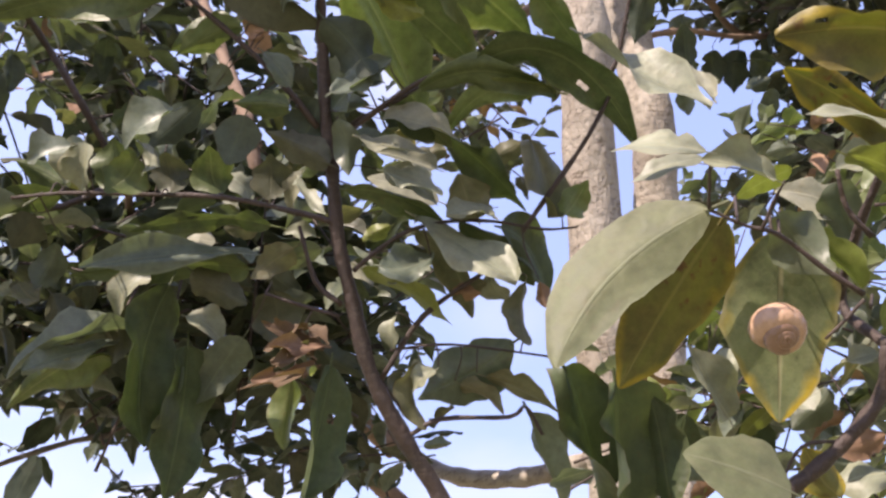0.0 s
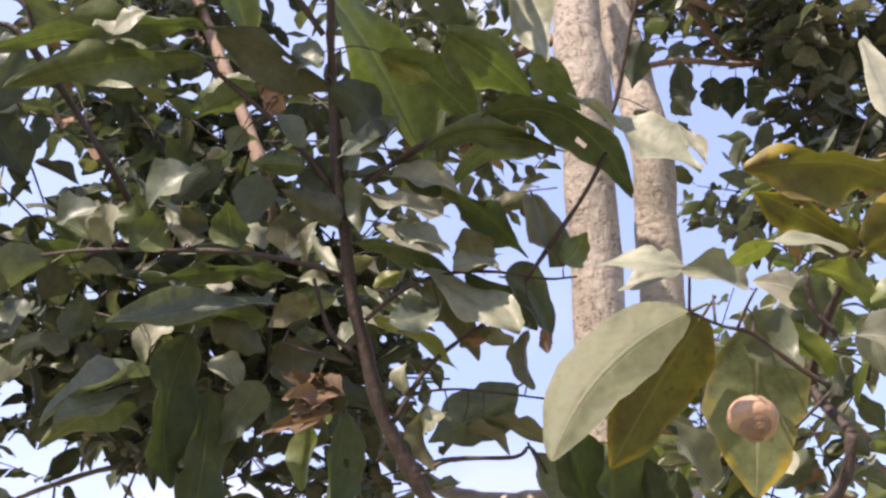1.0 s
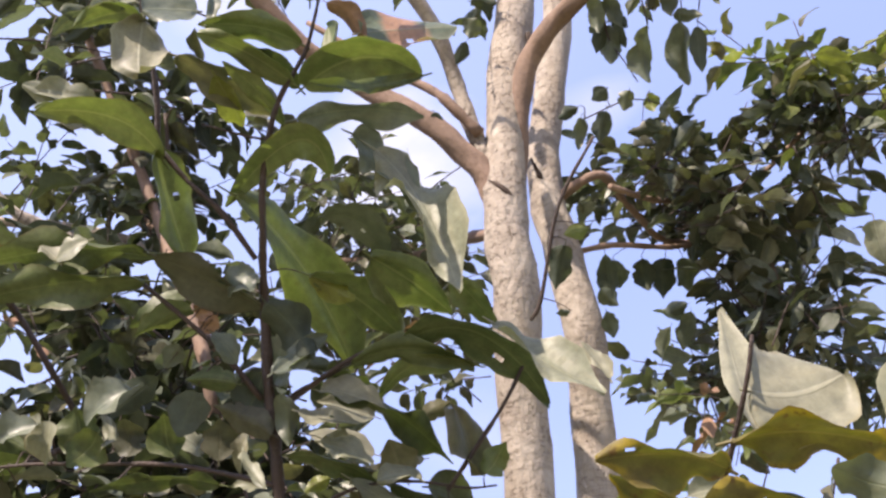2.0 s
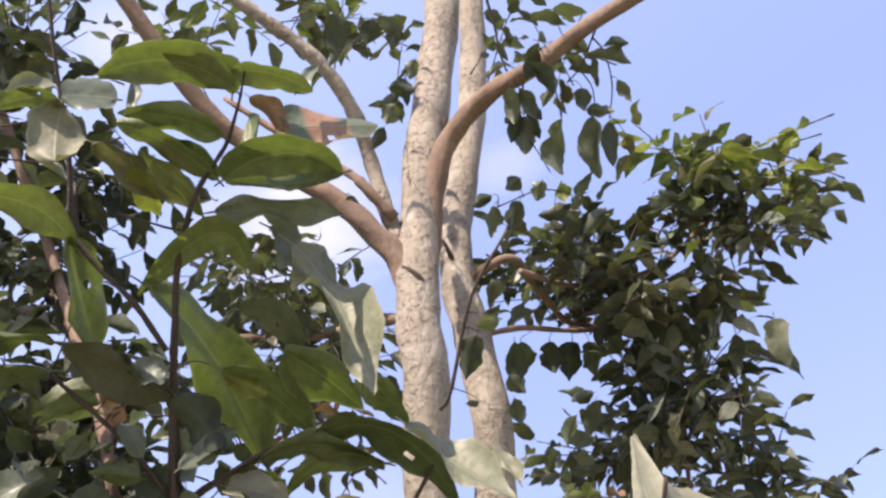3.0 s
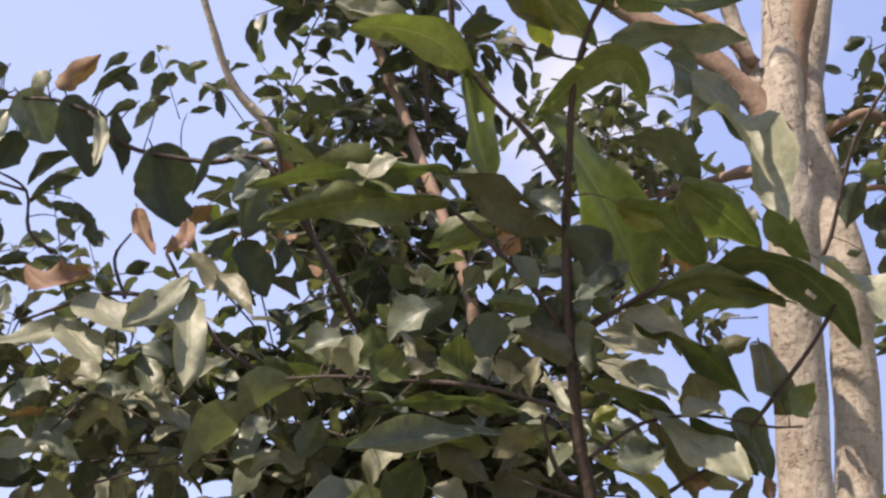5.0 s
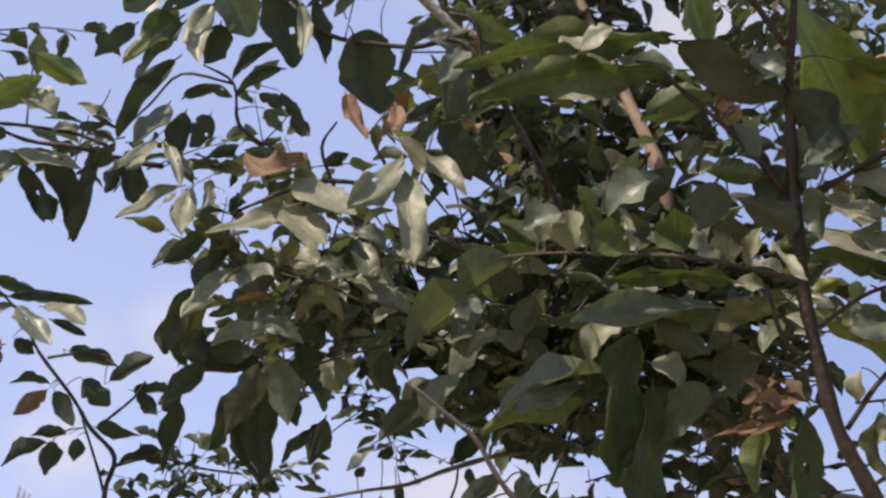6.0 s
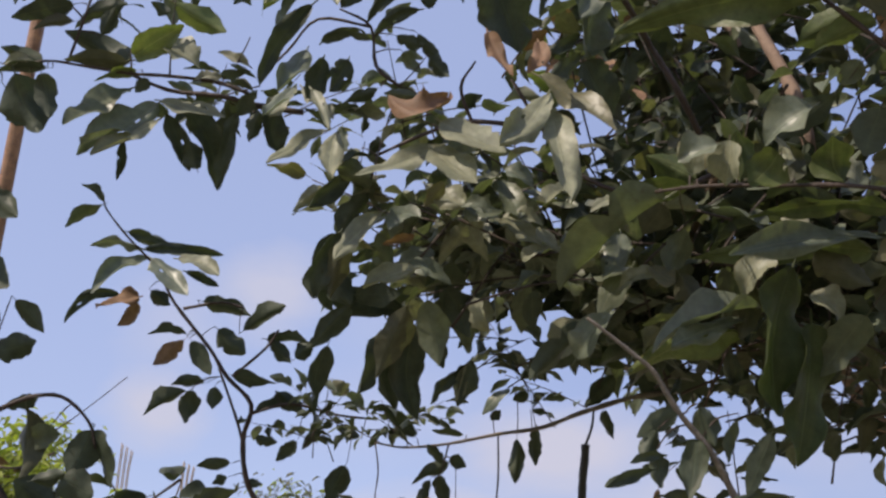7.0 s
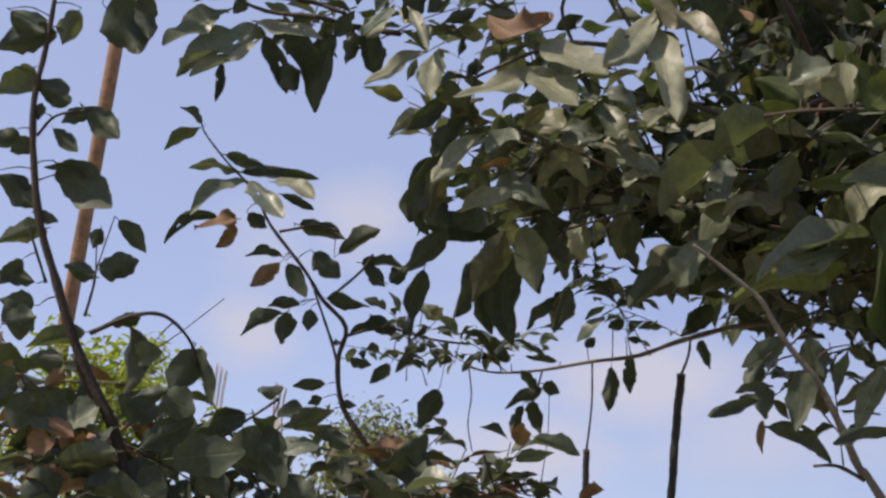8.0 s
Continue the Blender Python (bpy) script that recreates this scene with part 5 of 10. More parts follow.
big_leaf(near_shrub, "n", (0.732, 0.488, 1.853), (0.680, 0.514, 1.823), (0.643, 0.529, 1.772), (-0.50, -0.86, 0.12), 0.0196, 0.0285, 0.6, 0.012, -0.25, 0.43, 401)
big_leaf(near_shrub, "c", (0.829, 0.364, 1.906), (0.856, 0.392, 1.958), (0.897, 0.443, 2.052), (0.00, -0.88, 0.48), 0.0096, 0.0220, 0.7, 0.02, 0.1, 0.45, 403)
big_leaf(near_shrub, "c", (0.819, 0.349, 1.929), (0.851, 0.341, 1.927), (0.887, 0.334, 1.937), (-0.24, -0.95, 0.22), 0.0483, 0.0390, 0.34, 0.015, -0.1, 0.45, 404)
big_leaf(near_shrub, "o", (0.800, 0.358, 1.897), (0.840, 0.332, 1.892), (0.896, 0.319, 1.878), (-0.30, -0.30, -0.90), 0.0207, 0.0194, 0.5, 0.11, 0.4, 0.45, 51)
big_leaf(near_shrub, "o", (0.791, 0.359, 1.878), (0.758, 0.364, 1.887), (0.715, 0.387, 1.894), (-0.30, -0.30, -0.90), 0.0183, 0.0144, 0.5, 0.12, 0.4, 0.45, 72)
big_leaf(near_shrub, "o", (0.810, 0.419, 1.868), (0.773, 0.413, 1.883), (0.738, 0.410, 1.895), (-0.30, -0.30, -0.90), 0.0127, 0.0107, 0.5, 0.12, 0.4, 0.45, 56)
big_leaf(near_shrub, "o", (0.796, 0.396, 1.854), (0.813, 0.367, 1.858), (0.848, 0.356, 1.850), (-0.30, -0.30, -0.90), 0.0228, 0.0199, 0.45, 0.12, 0.4, 0.45, 60)

big_leaf(sapling, "g", (0.703, 0.776, 2.676), (0.674, 0.751, 2.694), (0.611, 0.759, 2.713), (-0.30, -0.30, -0.90), 0.0232, 0.0198, 0.6, 0.07, 0.3, 0.45, 830)
big_leaf(sapling, "s", (0.770, 0.734, 2.661), (0.782, 0.736, 2.687), (0.806, 0.736, 2.718), (-0.13, -0.99, 0.11), 0.0090, 0.0104, 0.6, 0.07, 0.3, 0.45, 831)
big_leaf(sapling, "j", (0.702, 0.844, 2.592), (0.659, 0.830, 2.611), (0.590, 0.821, 2.637), (-0.30, -0.30, -0.90), 0.0160, 0.0174, 0.6, 0.07, 0.3, 0.45, 832)
big_leaf(sapling, "g", (0.691, 0.877, 2.558), (0.649, 0.852, 2.581), (0.603, 0.830, 2.603), (-0.30, -0.30, -0.90), 0.0118, 0.0140, 0.6, 0.07, 0.3, 0.45, 833)
big_leaf(sapling, "j", (0.837, 0.766, 2.571), (0.748, 0.733, 2.510), (0.663, 0.696, 2.466), (0.51, -0.81, -0.30), 0.0079, 0.0093, 0.6, 0.07, 0.3, 0.45, 834)
big_leaf(sapling, "s", (0.584, 0.821, 2.655), (0.594, 0.824, 2.694), (0.593, 0.830, 2.744), (-0.08, -0.99, 0.11), 0.0069, 0.0084, 0.6, 0.07, 0.3, 0.45, 835)
big_leaf(sapling, "p", (0.441, 0.954, 2.612), (0.417, 0.957, 2.625), (0.383, 0.959, 2.634), (-0.03, -0.99, 0.13), 0.0158, 0.0201, 0.6, 0.07, 0.3, 0.45, 836)
big_leaf(sapling, "c", (0.456, 0.959, 2.578), (0.430, 0.961, 2.588), (0.404, 0.964, 2.601), (-0.04, -0.99, 0.14), 0.0114, 0.0155, 0.6, 0.07, 0.3, 0.45, 837)
big_leaf(sapling, "p", (0.503, 0.857, 2.706), (0.476, 0.859, 2.707), (0.448, 0.857, 2.681), (-0.05, -0.99, 0.11), 0.0138, 0.0100, 0.6, 0.07, 0.3, 0.45, 838)
big_leaf(sapling, "c", (0.728, 1.028, 2.236), (0.760, 1.024, 2.228), (0.803, 1.019, 2.220), (0.00, -0.88, 0.48), 0.0137, 0.0241, 0.6, 0.08, 0.3, 0.45, 860)
big_leaf(sapling, "p", (0.755, 1.035, 2.200), (0.782, 1.029, 2.189), (0.812, 1.014, 2.163), (0.00, -0.88, 0.48), 0.0181, 0.0202, 0.6, 0.08, 0.3, 0.45, 861)
big_leaf(sapling, "p", (0.878, 1.029, 2.151), (0.854, 1.034, 2.161), (0.819, 1.026, 2.147), (0.00, -0.88, 0.48), 0.0138, 0.0165, 0.6, 0.08, 0.3, 0.45, 862)
big_leaf(sapling, "p", (0.667, 1.063, 2.197), (0.671, 1.048, 2.169), (0.684, 1.029, 2.136), (0.00, -0.88, 0.48), 0.0082, 0.0097, 0.6, 0.08, 0.3, 0.45, 863)
big_leaf(sapling, "p", (0.513, 1.168, 2.289), (0.525, 1.152, 2.260), (0.512, 1.135, 2.228), (0.00, -0.88, 0.48), 0.0091, 0.0097, 0.6, 0.08, 0.3, 0.45, 864)
big_leaf(sapling, "s", (0.694, 1.010, 2.277), (0.731, 1.011, 2.307), (0.768, 1.012, 2.336), (-0.10, -0.98, 0.16), 0.0146, 0.0159, 0.6, 0.08, 0.3, 0.45, 865)
big_leaf(sapling, "s", (0.757, 1.081, 2.107), (0.789, 1.082, 2.110), (0.824, 1.093, 2.130), (0.00, -0.88, 0.48), 0.0230, 0.0204, 0.6, 0.08, 0.3, 0.45, 866)
big_leaf(sapling, "c", (1.039, 0.818, 2.190), (1.033, 0.825, 2.219), (1.022, 0.832, 2.246), (-0.22, -0.96, 0.18), 0.0077, 0.0108, 0.6, 0.08, 0.3, 0.45, 867)
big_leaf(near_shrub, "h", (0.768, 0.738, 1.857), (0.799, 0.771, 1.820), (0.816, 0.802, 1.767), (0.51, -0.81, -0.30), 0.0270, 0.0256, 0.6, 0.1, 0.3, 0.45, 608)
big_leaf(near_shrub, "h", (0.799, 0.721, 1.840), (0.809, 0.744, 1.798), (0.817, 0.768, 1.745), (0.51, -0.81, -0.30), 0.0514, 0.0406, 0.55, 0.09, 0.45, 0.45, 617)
big_leaf(sapling, "e", (0.689, 1.122, 2.004), (0.686, 1.118, 1.998), (0.682, 1.114, 1.990), (0.00, -0.88, 0.48), 0.0030, 0.0030, 0.5, 0.02, 0.2, 0.45, 611)
# a withered bunch hanging in the sapling, curled dry leaves over one another
withered = random.Random(31)
for i in range(11):
    a = Vector((0.703, 1.136, 2.022)) + Vector((withered.uniform(-0.016, 0.006), withered.uniform(-0.02, 0.02), withered.uniform(-0.012, 0.016)))
    b = a + Vector((withered.uniform(-0.075, -0.035), withered.uniform(-0.02, 0.05), withered.uniform(-0.026, 0.018)))
    m = (a + b) / 2 + Vector((0, 0, withered.uniform(-0.004, 0.014)))
    big_leaf(sapling, withered.choice("aaabq"), a, m, b, (withered.gauss(0, 0.4), -0.7, withered.uniform(0.1, 0.7)), withered.uniform(0.006, 0.013), withered.uniform(0.006, 0.013), 0.6, 0.16, withered.uniform(0.3, 0.9), 0.45, 600 + i)

stem(big_tree, "trunk", "bark", 0.0460, 0.0363, (1.296, 1.694, -0.03), (1.278, 1.623, 0.551), (1.257, 1.542, 1.216), (1.246, 1.496, 1.648), (1.236, 1.459, 1.913), (1.232, 1.441, 2.046), (1.222, 1.402, 2.174), (1.222, 1.358, 2.392), (1.212, 1.28, 2.619), (1.211, 1.269, 2.74), (1.238, 1.257, 2.913), (1.271, 1.233, 3.111), (1.32, 1.216, 3.31), (1.359, 1.193, 3.504), (1.401, 1.175, 3.725), (1.461, 1.134, 4.084))
stem(big_tree, "trunk", "bark", 0.0508, 0.0319, (1.44, 1.843, -0.03), (1.458, 1.797, 0.592), (1.478, 1.745, 1.303), (1.486, 1.726, 1.636), (1.497, 1.699, 1.969), (1.504, 1.68, 2.191), (1.527, 1.622, 2.508), (1.511, 1.551, 2.712), (1.501, 1.55, 2.916), (1.494, 1.548, 3.046), (1.517, 1.538, 3.201), (1.571, 1.507, 3.411), (1.626, 1.491, 3.656), (1.648, 1.464, 3.886), (1.696, 1.444, 4.228))
stem(big_tree, "branch", "branch", 0.0253, 0.0153, (1.22, 1.287, 2.711), (1.207, 1.274, 2.773), (1.19, 1.27, 2.843), (1.149, 1.275, 2.903), (1.092, 1.284, 2.97), (1.029, 1.312, 3.034), (0.948, 1.353, 3.132), (0.859, 1.347, 3.206), (0.727, 1.305, 3.356), (0.654, 1.277, 3.445))
stem(big_tree, "branch", "branch", 0.0238, 0.0139, (1.242, 1.275, 2.798), (1.255, 1.248, 2.91), (1.267, 1.218, 3.001), (1.286, 1.177, 3.074), (1.317, 1.12, 3.114), (1.34, 1.057, 3.122), (1.401, 1.001, 3.147), (1.46, 0.936, 3.185), (1.546, 0.851, 3.227), (1.634, 0.776, 3.256))
stem(big_tree, "branch", "bark", 0.0178, 0.0131, (1.227, 1.287, 2.829), (1.204, 1.277, 2.895), (1.187, 1.278, 2.959), (1.17, 1.275, 3.064), (1.114, 1.226, 3.168), (1.042, 1.204, 3.248), (0.943, 1.203, 3.324), (0.866, 1.204, 3.378))
stem(big_tree, "branch", "branch", 0.0057, 0.0116, (0.923, 1.391, 3.279), (0.998, 1.35, 3.186), (1.069, 1.308, 3.098), (1.114, 1.267, 3.028), (1.14, 1.256, 2.987), (1.189, 1.258, 2.931))
stem(big_tree, "branch", "branch", 0.0123, 0.0084, (1.219, 1.294, 2.739), (1.212, 1.395, 2.794), (1.215, 1.546, 2.867), (1.172, 1.673, 2.917), (1.043, 1.734, 2.937))
stem(big_tree, "branch", "branch", 0.0125, 0.0054, (1.502, 1.568, 3.016), (1.537, 1.501, 3.037), (1.59, 1.462, 3.047), (1.656, 1.505, 3.032), (1.731, 1.55, 3.009), (1.806, 1.591, 2.99), (1.914, 1.593, 2.996), (2.02, 1.532, 2.992))
stem(big_tree, "branch", "branch", 0.0073, 0.0054, (1.517, 1.557, 2.894), (1.629, 1.54, 2.92), (1.798, 1.559, 2.947), (1.974, 1.563, 2.989), (2.124, 1.517, 2.934))
stem(big_tree, "branch", "branch", 0.0072, 0.0054, (1.559, 1.403, 2.968), (1.783, 1.501, 3.031), (2.003, 1.464, 3.091), (2.106, 1.339, 3.171), (2.192, 1.256, 3.211))
stem(big_tree, "branch", "branch", 0.0081, 0.0054, (2.02, 1.532, 2.992), (2.084, 1.57, 2.898), (2.119, 1.655, 2.764), (2.15, 1.726, 2.653))
stem(big_tree, "twig", "stem", 0.0032, 0.0011, (1.546, 0.851, 3.227), (1.502, 0.892, 3.208), (1.489, 0.925, 3.176), (1.478, 0.965, 3.135), (1.458, 0.994, 3.113))
stem(big_tree, "twig", "stem", 0.0021, 0.0011, (1.489, 0.925, 3.176), (1.512, 0.931, 3.151), (1.535, 0.958, 3.101), (1.54, 0.996, 3.05))
stem(big_tree, "twig", "stem", 0.0016, 0.0011, (1.479, 0.971, 3.127), (1.503, 0.98, 3.098), (1.516, 1.008, 3.053))
stem(big_tree, "twig", "stem", 0.0016, 0.0011, (1.435, 1.005, 3.117), (1.45, 1.025, 3.08), (1.46, 1.041, 3.053))
stem(big_tree, "twig", "stem", 0.0021, 0.0011, (1.384, 1.016, 3.141), (1.385, 1.063, 3.082), (1.4, 1.082, 3.045), (1.424, 1.091, 3.016), (1.454, 1.104, 2.978))
stem(big_tree, "twig", "stem", 0.0016, 0.0011, (1.373, 1.184, 2.939), (1.445, 1.129, 2.954), (1.514, 1.106, 2.931))
stem(big_tree, "twig", "stem", 0.0034, 0.0017, (1.35, 1.037, 3.405), (1.389, 1.077, 3.326), (1.407, 1.104, 3.278), (1.443, 1.131, 3.218))
stem(big_tree, "twig", "stem", 0.0027, 0.0036, (1.221, 0.969, 2.702), (1.184, 1.054, 2.623), (1.177, 1.148, 2.51), (1.166, 1.176, 2.484))
stem(big_tree, "branch", "scar", 0.0020, 0.0081, (1.183, 1.248, 2.815), (1.197, 1.232, 2.79), (1.228, 1.241, 2.759))
stem(big_tree, "branch", "scar", 0.0025, 0.0112, (1.451, 1.51, 3.108), (1.463, 1.515, 3.08), (1.484, 1.528, 3.047), (1.5, 1.53, 3.038))
stem(big_tree, "branch", "scar", 0.0037, 0.0075, (1.472, 1.563, 3.026), (1.477, 1.532, 3.048), (1.501, 1.535, 3.03))
stem(big_tree, "branch", "scar", 0.0040, 0.0094, (1.541, 1.528, 3.372), (1.543, 1.505, 3.382), (1.555, 1.499, 3.38))
stem(big_tree, "branch", "scar", 0.0056, 0.0033, (1.302, 1.191, 3.15), (1.298, 1.21, 3.113), (1.28, 1.216, 3.082))
stem(big_tree, "branch", "scar", 0.0020, 0.0020, (1.181, 1.288, 2.738), (1.199, 1.253, 2.713), (1.243, 1.258, 2.731))
stem(big_tree, "branch", "scar", 0.0022, 0.0022, (1.239, 1.25, 3.106), (1.258, 1.218, 3.078), (1.3, 1.22, 3.097))
leaf(big_tree, "g", (1.23, 1.056, 2.588), (1.199, 1.081, 2.588), (0.56, 0.66, 0.5), 0.0269, 1, twig(big_tree, (1.183, 1.07, 2.604), (1.206, 1.066, 2.603), (1.233, 1.053, 2.588)))
leaf(big_tree, "k", (1.201, 1.086, 2.571), (1.197, 1.135, 2.518), (0.5, 0.65, 0.57), 0.0412, 3, twig(big_tree, (1.182, 1.086, 2.585), (1.191, 1.083, 2.584), (1.202, 1.08, 2.577)))
leaf(big_tree, "d", (1.22, 1.142, 2.486), (1.202, 1.156, 2.488), (0.57, 0.7, 0.44), 0.0125, 22, twig(big_tree, (1.177, 1.148, 2.51), (1.203, 1.148, 2.504), (1.222, 1.14, 2.486)))
leaf(big_tree, "o", (1.486, 1.025, 3.142), (1.491, 1.045, 3.112), (0.55, 0.66, 0.51), 0.0285, 4, twig(big_tree, (1.463, 0.987, 3.119), (1.476, 1.007, 3.138), (1.485, 1.023, 3.145)))
leaf(big_tree, "o", (1.603, 1.032, 3.046), (1.62, 1.049, 3.017), (0.56, 0.53, 0.64), 0.0263, 12, twig(big_tree, (1.54, 0.996, 3.05), (1.574, 1.014, 3.058), (1.601, 1.03, 3.05)))
leaf(big_tree, "p", (1.696, 0.929, 2.575), (1.726, 0.966, 2.504), (-0.93, 0.11, -0.34), 0.0588, 17)
leaf(big_tree, "g", (1.641, 0.937, 2.606), (1.67, 0.936, 2.589), (0.42, 0.62, 0.66), 0.0170, 9)
leaf(big_tree, "y", (1.503, 1.137, 2.989), (1.513, 1.154, 2.957), (0.56, 0.65, 0.51), 0.0307, 16, twig(big_tree, (1.479, 1.118, 2.942), (1.49, 1.131, 2.975), (1.502, 1.135, 2.993)))
leaf(big_tree, "k", (1.101, 1.255, 2.964), (1.117, 1.272, 2.934), (0.38, 0.7, 0.61), 0.0209, 17, twig(big_tree, (1.096, 1.283, 2.965), (1.096, 1.265, 2.97), (1.1, 1.253, 2.967)))
leaf(big_tree, "d", (1.353, 0.924, 3.191), (1.419, 0.907, 3.172), (0.26, -0.05, 0.96), 0.0321, 13, twig(big_tree, (1.421, 0.979, 3.16), (1.379, 0.948, 3.188), (1.345, 0.926, 3.193)))
leaf(big_tree, "k", (1.371, 0.955, 3.138), (1.362, 0.999, 3.09), (0.03, 0.74, 0.67), 0.0304, 13, twig(big_tree, (1.411, 0.99, 3.153), (1.397, 0.97, 3.156), (1.372, 0.95, 3.144)))
leaf(big_tree, "d", (1.34, 1.016, 3.085), (1.353, 1.051, 3.028), (0.52, 0.67, 0.53), 0.0314, 8, twig(big_tree, (1.355, 1.043, 3.128), (1.351, 1.028, 3.116), (1.338, 1.012, 3.092)))
leaf(big_tree, "k", (1.354, 1.01, 3.083), (1.395, 1.035, 3.038), (0.44, 0.54, 0.71), 0.0314, 22, twig(big_tree, (1.384, 1.039, 3.111), (1.363, 1.027, 3.106), (1.349, 1.007, 3.088)))
leaf(big_tree, "d", (1.432, 1.009, 3.026), (1.44, 1.06, 2.933), (-0, 0.88, 0.48), 0.0481, 4, twig(big_tree, (1.456, 1.034, 3.065), (1.447, 1.015, 3.056), (1.431, 1.003, 3.037)))
leaf(big_tree, "k", (1.411, 0.989, 3.066), (1.358, 0.964, 3.114), (0.63, 0.13, 0.77), 0.0347, 8, twig(big_tree, (1.446, 1.02, 3.089), (1.435, 1.007, 3.081), (1.418, 0.992, 3.06)))
leaf(big_tree, "d", (1.483, 0.981, 3.022), (1.521, 1.054, 2.939), (-0.01, 0.76, 0.66), 0.0531, 20, twig(big_tree, (1.514, 1.003, 3.061), (1.493, 0.986, 3.053), (1.479, 0.973, 3.032)))
leaf(big_tree, "k", (1.513, 0.974, 3.009), (1.525, 1.014, 2.936), (0.03, 0.87, 0.48), 0.0386, 0, twig(big_tree, (1.54, 0.996, 3.05), (1.528, 0.98, 3.04), (1.511, 0.969, 3.018)))
leaf(big_tree, "d", (1.472, 0.98, 3.032), (1.516, 0.955, 3.021), (0.5, 0.58, 0.64), 0.0251, 6, twig(big_tree, (1.514, 1.003, 3.061), (1.491, 0.993, 3.054), (1.467, 0.983, 3.033)))
leaf(big_tree, "k", (1.457, 0.961, 3.068), (1.468, 0.983, 3.034), (0.56, 0.59, 0.58), 0.0314, 17, twig(big_tree, (1.458, 0.994, 3.113), (1.457, 0.973, 3.099), (1.455, 0.958, 3.072)))
leaf(big_tree, "d", (1.466, 0.917, 3.116), (1.539, 0.899, 3.099), (0.25, 0.1, 0.96), 0.0344, 11, twig(big_tree, (1.481, 0.955, 3.146), (1.473, 0.937, 3.138), (1.458, 0.919, 3.118)))
leaf(big_tree, "k", (1.483, 0.899, 3.126), (1.521, 0.873, 3.12), (0.25, 0.17, 0.95), 0.0218, 20, twig(big_tree, (1.505, 0.929, 3.16), (1.493, 0.917, 3.149), (1.478, 0.902, 3.126)))
leaf(big_tree, "d", (1.515, 0.923, 3.071), (1.544, 0.935, 3.033), (0.58, 0.53, 0.61), 0.0230, 21, twig(big_tree, (1.533, 0.956, 3.106), (1.521, 0.941, 3.097), (1.512, 0.922, 3.076)))
leaf(big_tree, "k", (1.378, 1.104, 2.947), (1.359, 1.129, 2.936), (0.5, 0.63, 0.6), 0.0314, 18, twig(big_tree, (1.415, 1.152, 2.948), (1.396, 1.132, 2.955), (1.38, 1.101, 2.948)))
leaf(big_tree, "d", (1.416, 1.089, 2.937), (1.415, 1.118, 2.912), (0.52, 0.57, 0.63), 0.0314, 19, twig(big_tree, (1.445, 1.129, 2.954), (1.43, 1.104, 2.953), (1.416, 1.086, 2.94)))
leaf(big_tree, "k", (1.384, 1.128, 2.913), (1.378, 1.167, 2.868), (0.5, 0.68, 0.53), 0.0356, 10, twig(big_tree, (1.409, 1.156, 2.947), (1.396, 1.139, 2.938), (1.385, 1.123, 2.918)))
leaf(big_tree, "d", (1.343, 1.153, 2.911), (1.343, 1.191, 2.866), (0.14, 0.76, 0.64), 0.0269, 14, twig(big_tree, (1.373, 1.184, 2.939), (1.363, 1.164, 2.934), (1.343, 1.149, 2.916)))
leaf(big_tree, "k", (1.336, 1.144, 2.928), (1.304, 1.168, 2.914), (0.34, 0.78, 0.53), 0.0251, 12, twig(big_tree, (1.373, 1.184, 2.939), (1.36, 1.157, 2.941), (1.339, 1.141, 2.93)))
leaf(big_tree, "d", (1.486, 1.076, 2.902), (1.473, 1.099, 2.89), (0.56, 0.6, 0.58), 0.0230, 12, twig(big_tree, (1.508, 1.108, 2.933), (1.494, 1.089, 2.924), (1.488, 1.073, 2.903)))
leaf(big_tree, "k", (1.448, 1.11, 2.887), (1.481, 1.109, 2.873), (0.32, 0.65, 0.69), 0.0251, 15, twig(big_tree, (1.468, 1.122, 2.946), (1.459, 1.117, 2.925), (1.444, 1.111, 2.888)))
leaf(big_tree, "d", (1.389, 0.901, 3.194), (1.448, 0.879, 3.184), (0.22, 0.14, 0.97), 0.0290, 0, twig(big_tree, (1.445, 0.952, 3.175), (1.412, 0.926, 3.195), (1.382, 0.903, 3.195)))
leaf(big_tree, "k", (1.138, 1.112, 3.116), (1.18, 1.093, 3.103), (0.47, 0.59, 0.66), 0.0356, 20)
leaf(big_tree, "d", (1.152, 1.125, 3.089), (1.141, 1.149, 3.058), (0.34, 0.8, 0.5), 0.0376, 3)
leaf(big_tree, "k", (1.092, 1.054, 3.222), (1.091, 1.088, 3.189), (0.36, 0.65, 0.66), 0.0418, 1)
leaf(big_tree, "d", (1.114, 1.057, 3.202), (1.148, 1.025, 3.218), (0.31, 0.66, 0.68), 0.0418, 23)
leaf(big_tree, "k", (1.131, 1.042, 3.208), (1.132, 1.07, 3.169), (0.4, 0.74, 0.54), 0.0314, 18)
leaf(big_tree, "d", (1.173, 1.062, 3.152), (1.171, 1.09, 3.126), (0.4, 0.63, 0.66), 0.0272, 12)
leaf(big_tree, "k", (1.025, 1.079, 3.24), (1.049, 1.127, 3.176), (0.37, 0.68, 0.64), 0.0418, 17)
leaf(big_tree, "d", (0.997, 1.093, 3.245), (0.971, 1.115, 3.229), (0.21, 0.71, 0.67), 0.0314, 1)
leaf(big_tree, "k", (1.139, 1.157, 3.057), (1.129, 1.194, 3.03), (0.4, 0.62, 0.68), 0.0251, 1)
leaf(big_tree, "d", (1.412, 1.319, 2.652), (1.446, 1.325, 2.623), (0.37, 0.71, 0.6), 0.0356, 11)
leaf(big_tree, "k", (1.412, 1.279, 2.702), (1.438, 1.328, 2.636), (0.47, 0.61, 0.64), 0.0460, 9)
